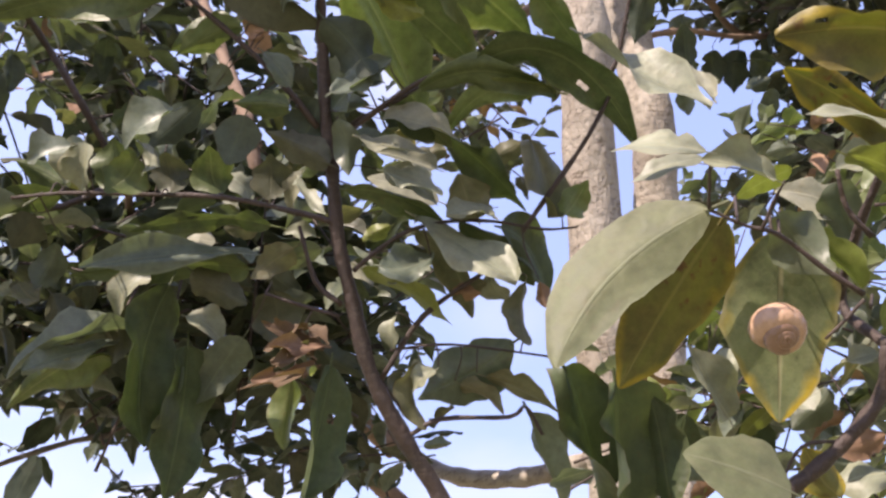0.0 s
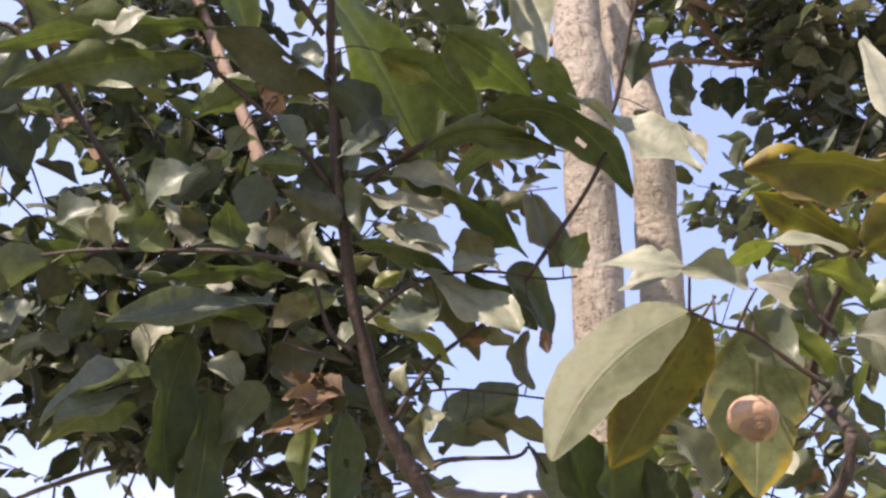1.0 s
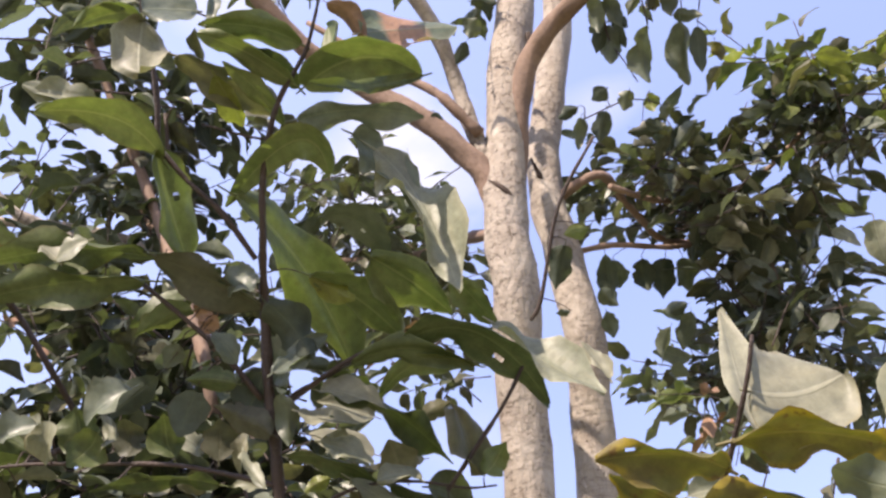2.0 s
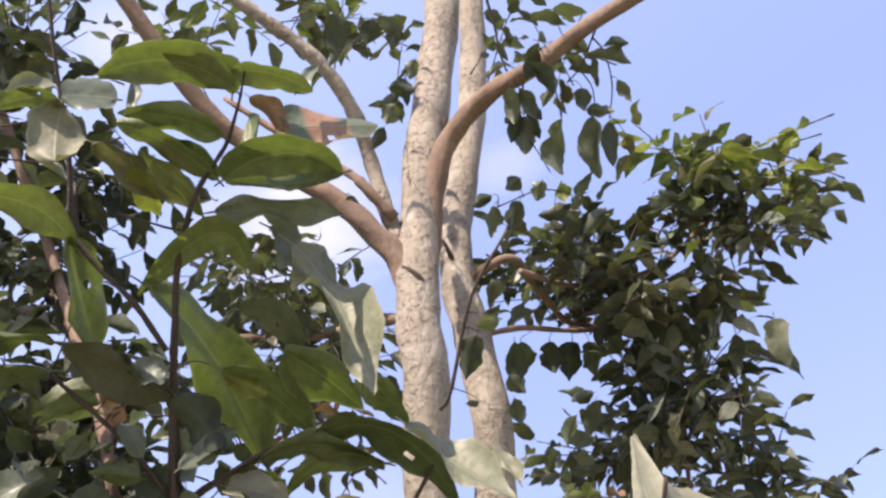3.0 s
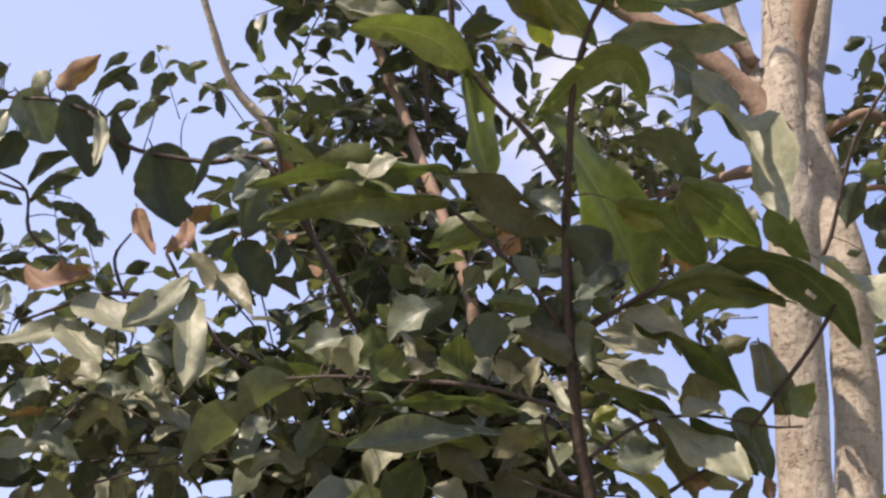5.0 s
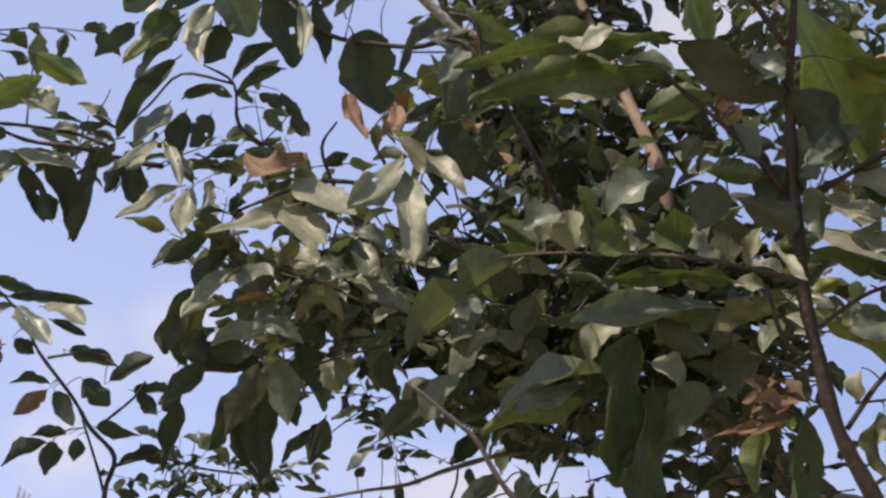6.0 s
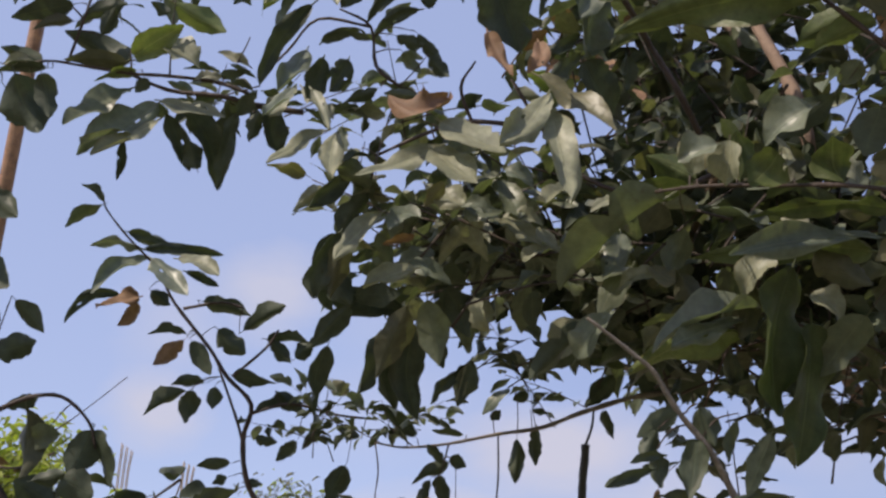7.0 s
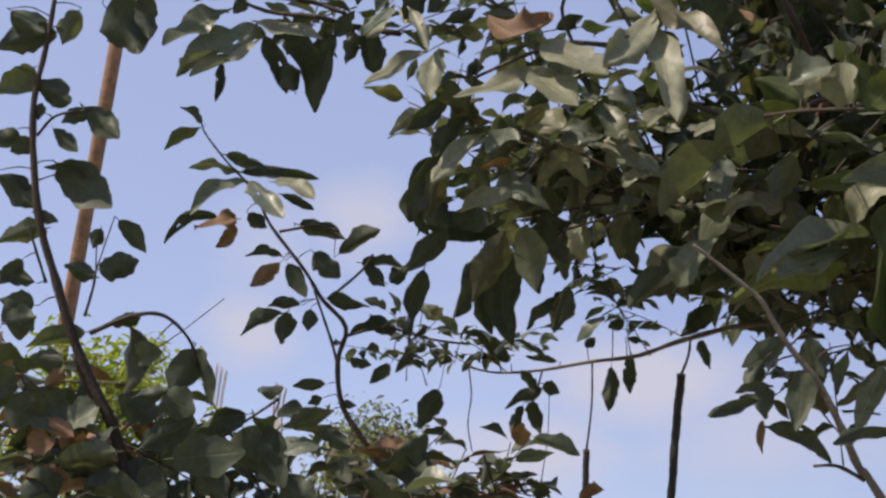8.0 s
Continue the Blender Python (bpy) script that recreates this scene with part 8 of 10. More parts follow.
stem(pod_branch, "branch", "bark", 0.0060, 0.0060, (0.445, 1.894, 2.243), (0.487, 1.899, 2.231), (0.518, 1.904, 2.218))
stem(pod_branch, "twig", "stem", 0.0020, 0.0020, (0.467, 1.899, 2.23), (0.436, 1.924, 2.163))
stem(pod_branch, "twig", "stem", 0.0015, 0.0010, (0.055, 1.95, 2.09), (0.062, 1.967, 2.043), (0.058, 1.984, 1.996), (0.068, 2.001, 1.95))
stem(pod_branch, "twig", "stem", 0.0020, 0.0010, (0.185, 1.95, 2.091), (0.177, 1.962, 2.058), (0.168, 1.97, 2.034))
stem(pod_branch, "twig", "stem", 0.0014, 0.0022, (0.352, 1.050, 1.785), (0.373, 1.049, 1.786), (0.400, 1.054, 1.775))
leaf(pod_branch, "k", (0.478, 1.906, 2.211), (0.424, 1.913, 2.154), (0.04, 1, 0.09), 0.0363, 18, twig(pod_branch, (0.49, 1.899, 2.229), (0.486, 1.901, 2.225), (0.484, 1.905, 2.218)))
leaf(pod_branch, "k", (0.34, 1.939, 2.119), (0.342, 1.968, 2.06), (0.16, 0.89, 0.43), 0.0242, 4, twig(pod_branch, (0.34, 1.939, 2.119), (0.34, 1.937, 2.124), (0.34, 1.936, 2.126)))
leaf(pod_branch, "k", (0.306, 1.946, 2.101), (0.303, 1.96, 2.025), (0.15, 0.97, 0.17), 0.0273, 20)
leaf(pod_branch, "k", (0.461, 1.928, 2.152), (0.481, 1.945, 2.104), (0.17, 0.9, 0.4), 0.0197, 3)
leaf(pod_branch, "k", (0.338, 1.020, 1.868), (0.331, 1.030, 1.812), (0.29, 0.95, 0.14), 0.0254, 14)
leaf(pod_branch, "k", (0.301, 1.024, 1.855), (0.305, 1.034, 1.824), (0.27, 0.91, 0.31), 0.0183, 16, twig(pod_branch, (0.335, 1.015, 1.882), (0.315, 1.019, 1.876), (0.301, 1.023, 1.859)))
leaf(pod_branch, "k", (0.342, 1.010, 1.896), (0.356, 1.017, 1.861), (0.29, 0.9, 0.33), 0.0247, 11, twig(pod_branch, (0.328, 1.011, 1.891), (0.333, 1.009, 1.897), (0.341, 1.009, 1.900)))
leaf(pod_branch, "k", (0.412, 1.017, 1.874), (0.387, 1.033, 1.817), (0.08, 0.97, 0.22), 0.0222, 0)
leaf(pod_branch, "b", (0.303, 1.036, 1.823), (0.304, 1.048, 1.793), (-0.48, 0.83, 0.29), 0.0111, 1)
leaf(pod_branch, "k", (0.320, 1.010, 1.895), (0.283, 1.027, 1.870), (0.25, 0.94, 0.24), 0.0198, 0)
leaf(pod_branch, "k", (0.300, 1.017, 1.874), (0.285, 1.024, 1.848), (0.21, 0.97, 0.13), 0.0175, 16, twig(pod_branch, (0.328, 1.011, 1.891), (0.316, 1.016, 1.888), (0.302, 1.017, 1.877)))
leaf(pod_branch, "k", (0.379, 1.013, 1.887), (0.371, 1.030, 1.848), (-0.29, 0.86, 0.42), 0.0151, 9, twig(pod_branch, (0.344, 1.020, 1.869), (0.358, 1.013, 1.886), (0.379, 1.011, 1.892)))
leaf(pod_branch, "k", (0.262, 1.93, 2.146), (0.273, 1.935, 2.132), (0.05, 0.93, 0.38), 0.0227, 2, twig(pod_branch, (0.266, 1.944, 2.107), (0.263, 1.94, 2.133), (0.261, 1.929, 2.147)))
leaf(pod_branch, "k", (0.325, 1.918, 2.177), (0.296, 1.92, 2.165), (-0.04, 0.98, 0.21), 0.0212, 17, twig(pod_branch, (0.34, 1.939, 2.119), (0.333, 1.933, 2.156), (0.329, 1.918, 2.178)))
leaf(pod_branch, "k", (0.332, 1.928, 2.151), (0.363, 1.934, 2.146), (-0.13, 0.93, 0.33), 0.0121, 21, twig(pod_branch, (0.333, 1.94, 2.118), (0.331, 1.933, 2.139), (0.328, 1.927, 2.151)))
leaf(pod_branch, "s", (0.29, 1.916, 2.184), (0.243, 1.938, 2.142), (-0.59, -0.77, 0.25), 0.0266, 2, twig(pod_branch, (0.307, 1.941, 2.114), (0.305, 1.922, 2.162), (0.296, 1.913, 2.19)))
leaf(pod_branch, "k", (0.518, 1.905, 2.213), (0.582, 1.929, 2.171), (-0.01, 0.87, 0.49), 0.0378, 9)
leaf(pod_branch, "k", (0.186, 1.961, 2.06), (0.122, 1.987, 2.027), (0.01, 0.8, 0.61), 0.0263, 7, twig(pod_branch, (0.179, 1.958, 2.069), (0.187, 1.956, 2.068), (0.194, 1.958, 2.064)))
leaf(pod_branch, "k", (0.168, 1.969, 2.037), (0.187, 1.989, 1.985), (0.03, 0.93, 0.36), 0.0273, 8)
leaf(pod_branch, "k", (0.153, 1.972, 2.03), (0.134, 1.982, 1.982), (0.07, 0.98, 0.19), 0.0197, 4, twig(pod_branch, (0.168, 1.97, 2.034), (0.162, 1.972, 2.037), (0.155, 1.97, 2.036)))
leaf(pod_branch, "k", (0.188, 1.958, 2.068), (0.217, 1.966, 2.054), (-0.1, 0.94, 0.33), 0.0242, 2)
leaf(pod_branch, "k", (0.177, 1.962, 2.058), (0.145, 1.943, 2.087), (-0.12, 0.89, 0.43), 0.0197, 19)
leaf(pod_branch, "k", (0.125, 1.945, 2.102), (0.082, 1.921, 2.145), (-0.1, 0.9, 0.42), 0.0227, 14, twig(pod_branch, (0.132, 1.952, 2.085), (0.13, 1.949, 2.093), (0.13, 1.948, 2.097)))
leaf(pod_branch, "k", (0.105, 1.946, 2.101), (0.062, 1.93, 2.157), (0.37, 0.79, 0.5), 0.0251, 16, twig(pod_branch, (0.112, 1.952, 2.083), (0.111, 1.951, 2.091), (0.11, 1.948, 2.095)))
leaf(pod_branch, "k", (0.209, 1.944, 2.106), (0.155, 1.95, 2.115), (0.2, 0.48, 0.85), 0.0195, 18, twig(pod_branch, (0.215, 1.947, 2.097), (0.215, 1.946, 2.102), (0.216, 1.943, 2.105)))

stem(slim_sapling, "trunk", "stem", 0.0089, 0.0013, (0.429, 2.483, -0.03), (0.296, 2.416, 0.502), (0.144, 2.339, 1.111), (0.073, 2.303, 1.45), (-0.007, 2.262, 1.731), (-0.047, 2.242, 1.871), (-0.129, 2.2, 1.986), (-0.18, 2.175, 2.056), (-0.194, 2.145, 2.138), (-0.181, 2.123, 2.201), (-0.23, 2.105, 2.25), (-0.265, 2.086, 2.3), (-0.335, 2.058, 2.379), (-0.371, 2.036, 2.44), (-0.428, 2.016, 2.494), (-0.472, 1.998, 2.544), (-0.479, 1.991, 2.564))
stem(slim_sapling, "twig", "stem", 0.0033, 0.0022, (-0.191, 2.151, 2.123), (-0.206, 2.134, 2.169), (-0.226, 2.116, 2.219), (-0.246, 2.099, 2.265))
stem(slim_sapling, "twig", "stem", 0.0033, 0.0022, (-0.18, 2.128, 2.185), (-0.107, 2.121, 2.204), (-0.018, 2.128, 2.187), (0.059, 2.13, 2.18))
stem(slim_sapling, "twig", "stem", 0.0033, 0.0022, (-0.219, 2.104, 2.25), (-0.156, 2.085, 2.305), (-0.135, 2.073, 2.337))
stem(slim_sapling, "twig", "stem", 0.0033, 0.0022, (-0.318, 2.061, 2.37), (-0.247, 2.056, 2.383), (-0.203, 2.059, 2.375))
big_leaf(slim_sapling, "s", (-0.405, 2.022, 2.477), (-0.452, 2.031, 2.490), (-0.511, 2.068, 2.497), (-0.30, -0.30, -0.90), 0.0141, 0.0124, 0.6, 0.07, 0.3, 0.45, 809)
big_leaf(slim_sapling, "k", (-0.429, 2.012, 2.505), (-0.393, 2.034, 2.505), (-0.345, 2.066, 2.500), (0.51, -0.81, -0.30), 0.0112, 0.0145, 0.6, 0.07, 0.3, 0.45, 810)
big_leaf(slim_sapling, "k", (-0.396, 2.023, 2.474), (-0.332, 2.058, 2.490), (-0.258, 2.100, 2.500), (0.51, -0.81, -0.30), 0.0145, 0.0100, 0.6, 0.07, 0.3, 0.45, 811)
big_leaf(slim_sapling, "s", (-0.379, 2.020, 2.454), (-0.337, 1.998, 2.414), (-0.299, 1.970, 2.362), (0.00, -0.88, 0.48), 0.0172, 0.0325, 0.6, 0.07, 0.3, 0.45, 812)
big_leaf(slim_sapling, "p", (-0.331, 2.019, 2.456), (-0.288, 2.014, 2.447), (-0.248, 1.997, 2.416), (0.00, -0.88, 0.48), 0.0185, 0.0228, 0.6, 0.07, 0.3, 0.45, 813)
big_leaf(slim_sapling, "k", (-0.316, 2.037, 2.437), (-0.285, 2.058, 2.432), (-0.257, 2.078, 2.425), (0.51, -0.81, -0.30), 0.0090, 0.0090, 0.6, 0.07, 0.3, 0.45, 814)
big_leaf(slim_sapling, "s", (-0.391, 2.029, 2.457), (-0.438, 2.014, 2.430), (-0.475, 1.978, 2.363), (0.00, -0.88, 0.48), 0.0137, 0.0200, 0.6, 0.07, 0.3, 0.45, 815)
big_leaf(slim_sapling, "k", (-0.441, 2.053, 2.391), (-0.493, 2.026, 2.376), (-0.528, 2.025, 2.321), (0.51, -0.81, -0.30), 0.0119, 0.0097, 0.6, 0.07, 0.3, 0.45, 816)
big_leaf(slim_sapling, "b", (-0.401, 2.045, 2.385), (-0.428, 2.039, 2.375), (-0.476, 2.029, 2.357), (0.00, -0.88, 0.48), 0.0151, 0.0204, 0.6, 0.07, 0.3, 0.45, 817)
big_leaf(slim_sapling, "b", (-0.407, 2.058, 2.378), (-0.416, 2.062, 2.354), (-0.437, 2.057, 2.330), (0.51, -0.81, -0.30), 0.0135, 0.0135, 0.6, 0.07, 0.3, 0.45, 818)
leaf(slim_sapling, "k", (-0.478, 1.993, 2.557), (-0.523, 1.98, 2.587), (0.41, 0.42, 0.81), 0.0258, 10)
leaf(slim_sapling, "k", (-0.48, 1.994, 2.553), (-0.549, 2.007, 2.509), (-0.49, 0.26, 0.83), 0.0382, 9)
leaf(slim_sapling, "k", (-0.38, 2.05, 2.4), (-0.344, 2.065, 2.377), (-0.16, 0.92, 0.35), 0.0302, 11, twig(slim_sapling, (-0.359, 2.043, 2.42), (-0.373, 2.043, 2.415), (-0.384, 2.048, 2.403)))
leaf(slim_sapling, "k", (-0.28, 2.056, 2.384), (-0.189, 2.065, 2.361), (0.1, 0.73, 0.68), 0.0373, 3, twig(slim_sapling, (-0.288, 2.059, 2.375), (-0.289, 2.058, 2.382), (-0.291, 2.055, 2.387)))
leaf(slim_sapling, "k", (-0.201, 2.074, 2.334), (-0.123, 2.044, 2.38), (-0.17, 0.68, 0.72), 0.0374, 5, twig(slim_sapling, (-0.203, 2.059, 2.375), (-0.21, 2.071, 2.358), (-0.21, 2.078, 2.328)))
leaf(slim_sapling, "k", (-0.156, 2.079, 2.32), (-0.077, 2.081, 2.317), (0.02, 0.54, 0.84), 0.0314, 4, twig(slim_sapling, (-0.151, 2.082, 2.313), (-0.157, 2.079, 2.319), (-0.166, 2.079, 2.321)))
leaf(slim_sapling, "k", (-0.145, 2.081, 2.316), (-0.108, 2.09, 2.276), (0.02, 0.97, 0.24), 0.0302, 10)
leaf(slim_sapling, "k", (-0.25, 2.074, 2.334), (-0.196, 2.087, 2.29), (-0.02, 0.97, 0.25), 0.0452, 19, twig(slim_sapling, (-0.283, 2.079, 2.32), (-0.269, 2.076, 2.333), (-0.257, 2.073, 2.339)))
leaf(slim_sapling, "k", (-0.31, 2.078, 2.324), (-0.382, 2.071, 2.318), (-0.11, 0.28, 0.96), 0.0291, 10, twig(slim_sapling, (-0.294, 2.074, 2.333), (-0.299, 2.078, 2.33), (-0.301, 2.079, 2.325)))
leaf(slim_sapling, "b", (-0.315, 2.082, 2.313), (-0.369, 2.092, 2.266), (-0.12, 0.93, 0.34), 0.0339, 15, twig(slim_sapling, (-0.294, 2.074, 2.333), (-0.303, 2.076, 2.329), (-0.309, 2.08, 2.319)))
leaf(slim_sapling, "k", (-0.299, 2.082, 2.311), (-0.259, 2.093, 2.248), (-0.03, 0.99, 0.15), 0.0339, 0, twig(slim_sapling, (-0.288, 2.077, 2.326), (-0.295, 2.079, 2.325), (-0.303, 2.081, 2.318)))
leaf(slim_sapling, "k", (-0.219, 2.104, 2.253), (-0.133, 2.098, 2.24), (0.15, 0.64, 0.75), 0.0339, 23)
leaf(slim_sapling, "k", (-0.273, 2.109, 2.238), (-0.334, 2.102, 2.232), (-0.15, 0.75, 0.65), 0.0247, 8, twig(slim_sapling, (-0.239, 2.105, 2.25), (-0.251, 2.108, 2.248), (-0.266, 2.11, 2.239)))
leaf(slim_sapling, "k", (-0.305, 2.115, 2.221), (-0.382, 2.115, 2.173), (-0.45, 0.54, 0.72), 0.0366, 11, twig(slim_sapling, (-0.239, 2.105, 2.25), (-0.272, 2.109, 2.246), (-0.296, 2.115, 2.227)))
leaf(slim_sapling, "k", (-0.294, 2.114, 2.223), (-0.306, 2.141, 2.169), (-0.1, 0.89, 0.45), 0.0396, 16, twig(slim_sapling, (-0.239, 2.105, 2.25), (-0.261, 2.106, 2.247), (-0.293, 2.111, 2.23)))
leaf(slim_sapling, "k", (-0.251, 2.112, 2.231), (-0.254, 2.119, 2.188), (-0.12, 0.97, 0.19), 0.0302, 1, twig(slim_sapling, (-0.236, 2.108, 2.242), (-0.244, 2.11, 2.241), (-0.25, 2.111, 2.236)))
leaf(slim_sapling, "k", (-0.172, 2.126, 2.191), (-0.083, 2.135, 2.211), (-0.24, 0.58, 0.78), 0.0359, 5)
leaf(slim_sapling, "k", (-0.13, 2.114, 2.223), (-0.079, 2.138, 2.187), (-0.17, 0.91, 0.37), 0.0321, 12, twig(slim_sapling, (-0.125, 2.123, 2.199), (-0.133, 2.117, 2.217), (-0.136, 2.111, 2.228)))
leaf(slim_sapling, "k", (-0.17, 2.144, 2.141), (-0.129, 2.152, 2.136), (-0.16, 0.95, 0.26), 0.0226, 19, twig(slim_sapling, (-0.192, 2.143, 2.143), (-0.182, 2.145, 2.145), (-0.174, 2.143, 2.142)))
leaf(slim_sapling, "k", (-0.217, 2.161, 2.096), (-0.278, 2.152, 2.089), (-0.18, 0.79, 0.59), 0.0247, 17, twig(slim_sapling, (-0.187, 2.16, 2.097), (-0.2, 2.159, 2.1), (-0.209, 2.162, 2.097)))
leaf(slim_sapling, "k", (-0.221, 2.17, 2.07), (-0.248, 2.176, 2.059), (0.08, 0.95, 0.29), 0.0207, 21, twig(slim_sapling, (-0.183, 2.168, 2.077), (-0.2, 2.17, 2.078), (-0.218, 2.169, 2.071)))
leaf(slim_sapling, "k", (-0.188, 2.173, 2.061), (-0.152, 2.168, 2.058), (0.17, 0.97, 0.19), 0.0169, 1, twig(slim_sapling, (-0.181, 2.173, 2.063), (-0.186, 2.173, 2.064), (-0.192, 2.174, 2.061)))
leaf(slim_sapling, "k", (-0.093, 2.146, 2.137), (-0.129, 2.164, 2.104), (0.11, 0.91, 0.39), 0.0264, 14, twig(slim_sapling, (-0.077, 2.123, 2.198), (-0.084, 2.133, 2.177), (-0.088, 2.143, 2.141)))
leaf(slim_sapling, "k", (-0.05, 2.136, 2.165), (-0.081, 2.156, 2.124), (0.08, 0.92, 0.39), 0.0245, 7, twig(slim_sapling, (-0.04, 2.126, 2.191), (-0.044, 2.13, 2.183), (-0.046, 2.133, 2.17)))
leaf(slim_sapling, "c", (-0.027, 2.105, 2.249), (0, 2.117, 2.217), (-0.5, -0.58, -0.64), 0.0458, 21, twig(slim_sapling, (-0.04, 2.126, 2.191), (-0.035, 2.114, 2.23), (-0.03, 2.104, 2.252)))
leaf(slim_sapling, "k", (0.003, 2.161, 2.095), (-0.034, 2.191, 2.025), (0.07, 0.93, 0.36), 0.0433, 18, twig(slim_sapling, (0.014, 2.129, 2.184), (0.015, 2.139, 2.154), (0.007, 2.157, 2.103)))
leaf(slim_sapling, "k", (0.028, 2.142, 2.148), (-0.017, 2.143, 2.169), (0.12, 0.97, 0.2), 0.0245, 20, twig(slim_sapling, (0.04, 2.129, 2.182), (0.037, 2.138, 2.168), (0.033, 2.142, 2.145)))
leaf(slim_sapling, "k", (-0.021, 2.189, 2.017), (0.034, 2.198, 2.013), (-0.08, 0.74, 0.67), 0.0218, 11, twig(slim_sapling, (-0.115, 2.207, 1.967), (-0.075, 2.188, 2.005), (-0.027, 2.188, 2.017)))
leaf(slim_sapling, "k", (-0.1, 2.091, 2.287), (-0.069, 2.085, 2.321), (-0.09, 0.96, 0.27), 0.0339, 5, twig(slim_sapling, (-0.152, 2.083, 2.31), (-0.134, 2.091, 2.303), (-0.104, 2.092, 2.282)))
leaf(slim_sapling, "k", (-0.23, 2.183, 2.034), (-0.295, 2.188, 2.02), (-0.08, 0.73, 0.68), 0.0264, 14, twig(slim_sapling, (-0.18, 2.175, 2.056), (-0.198, 2.181, 2.052), (-0.222, 2.183, 2.035)))

stem(left_sapling, "trunk", "stem", 0.0112, 0.0030, (-0.221, 1.784, -0.03), (-0.27, 1.714, 0.475), (-0.327, 1.634, 1.052), (-0.365, 1.579, 1.481), (-0.387, 1.549, 1.676), (-0.398, 1.533, 1.773), (-0.421, 1.5, 1.863), (-0.45, 1.48, 1.918), (-0.483, 1.458, 1.98), (-0.508, 1.433, 2.049), (-0.533, 1.408, 2.118), (-0.546, 1.377, 2.202), (-0.549, 1.352, 2.272), (-0.536, 1.326, 2.343), (-0.526, 1.3, 2.414))
stem(left_sapling, "twig", "stem", 0.0037, 0.0030, (-0.482, 1.464, 1.962), (-0.465, 1.478, 1.924), (-0.453, 1.484, 1.907))
stem(left_sapling, "twig", "stem", 0.0022, 0.0015, (-0.469, 1.448, 2.009), (-0.46, 1.435, 2.044), (-0.457, 1.427, 2.065))
stem(left_sapling, "twig", "stem", 0.0022, 0.0015, (-0.522, 1.433, 2.048), (-0.541, 1.415, 2.097), (-0.549, 1.408, 2.117))
stem(left_sapling, "twig", "stem", 0.0037, 0.0015, (-0.461, 1.455, 1.988), (-0.409, 1.447, 2.011), (-0.365, 1.445, 2.014), (-0.33, 1.456, 1.986), (-0.318, 1.468, 1.952))
stem(left_sapling, "twig", "stem", 0.0022, 0.0015, (-0.543, 1.367, 2.23), (-0.519, 1.358, 2.256), (-0.474, 1.354, 2.265))
leaf(left_sapling, "k", (-0.547, 1.343, 2.297), (-0.495, 1.35, 2.272), (0, 0.96, 0.29), 0.0359, 16, twig(left_sapling, (-0.545, 1.343, 2.296), (-0.55, 1.342, 2.299), (-0.553, 1.342, 2.3)))
leaf(left_sapling, "k", (-0.482, 1.353, 2.268), (-0.428, 1.361, 2.226), (0.01, 0.98, 0.19), 0.0359, 15, twig(left_sapling, (-0.485, 1.355, 2.263), (-0.486, 1.354, 2.269), (-0.488, 1.352, 2.273)))
leaf(left_sapling, "k", (-0.474, 1.354, 2.265), (-0.512, 1.36, 2.247), (-0.12, 0.85, 0.52), 0.0239, 9)
leaf(left_sapling, "k", (-0.522, 1.364, 2.24), (-0.485, 1.371, 2.209), (-0.06, 0.98, 0.18), 0.0224, 15)
leaf(left_sapling, "k", (-0.512, 1.38, 2.194), (-0.437, 1.39, 2.141), (-0.01, 0.99, 0.16), 0.0553, 2, twig(left_sapling, (-0.545, 1.38, 2.195), (-0.533, 1.382, 2.201), (-0.52, 1.379, 2.2)))
leaf(left_sapling, "k", (-0.478, 1.384, 2.184), (-0.534, 1.386, 2.194), (0.19, 0.28, 0.94), 0.0253, 2, twig(left_sapling, (-0.541, 1.387, 2.174), (-0.5, 1.382, 2.187), (-0.471, 1.384, 2.183)))
leaf(left_sapling, "k", (-0.547, 1.37, 2.223), (-0.579, 1.379, 2.211), (0.02, 0.82, 0.57), 0.0254, 0)
leaf(left_sapling, "k", (-0.59, 1.386, 2.179), (-0.543, 1.404, 2.142), (-0.2, 0.95, 0.23), 0.0359, 20, twig(left_sapling, (-0.544, 1.382, 2.188), (-0.567, 1.386, 2.192), (-0.595, 1.383, 2.184)))
leaf(left_sapling, "k", (-0.542, 1.402, 2.133), (-0.51, 1.407, 2.125), (-0.06, 0.96, 0.28), 0.0164, 2, twig(left_sapling, (-0.536, 1.4, 2.139), (-0.54, 1.402, 2.138), (-0.546, 1.402, 2.134)))
leaf(left_sapling, "k", (-0.43, 1.404, 2.13), (-0.393, 1.425, 2.093), (-0.04, 0.88, 0.48), 0.0263, 1, twig(left_sapling, (-0.457, 1.427, 2.065), (-0.442, 1.407, 2.109), (-0.435, 1.401, 2.134)))
leaf(left_sapling, "k", (-0.453, 1.408, 2.118), (-0.462, 1.417, 2.093), (-0.27, 0.88, 0.4), 0.0194, 11, twig(left_sapling, (-0.457, 1.427, 2.065), (-0.457, 1.413, 2.1), (-0.452, 1.407, 2.121)))
leaf(left_sapling, "k", (-0.457, 1.429, 2.058), (-0.496, 1.419, 2.069), (-0.17, 0.95, 0.26), 0.0239, 16, twig(left_sapling, (-0.458, 1.43, 2.058), (-0.455, 1.43, 2.058), (-0.452, 1.431, 2.057)))
leaf(left_sapling, "k", (-0.453, 1.426, 2.067), (-0.401, 1.426, 2.083), (-0.1, 0.93, 0.36), 0.0359, 8)
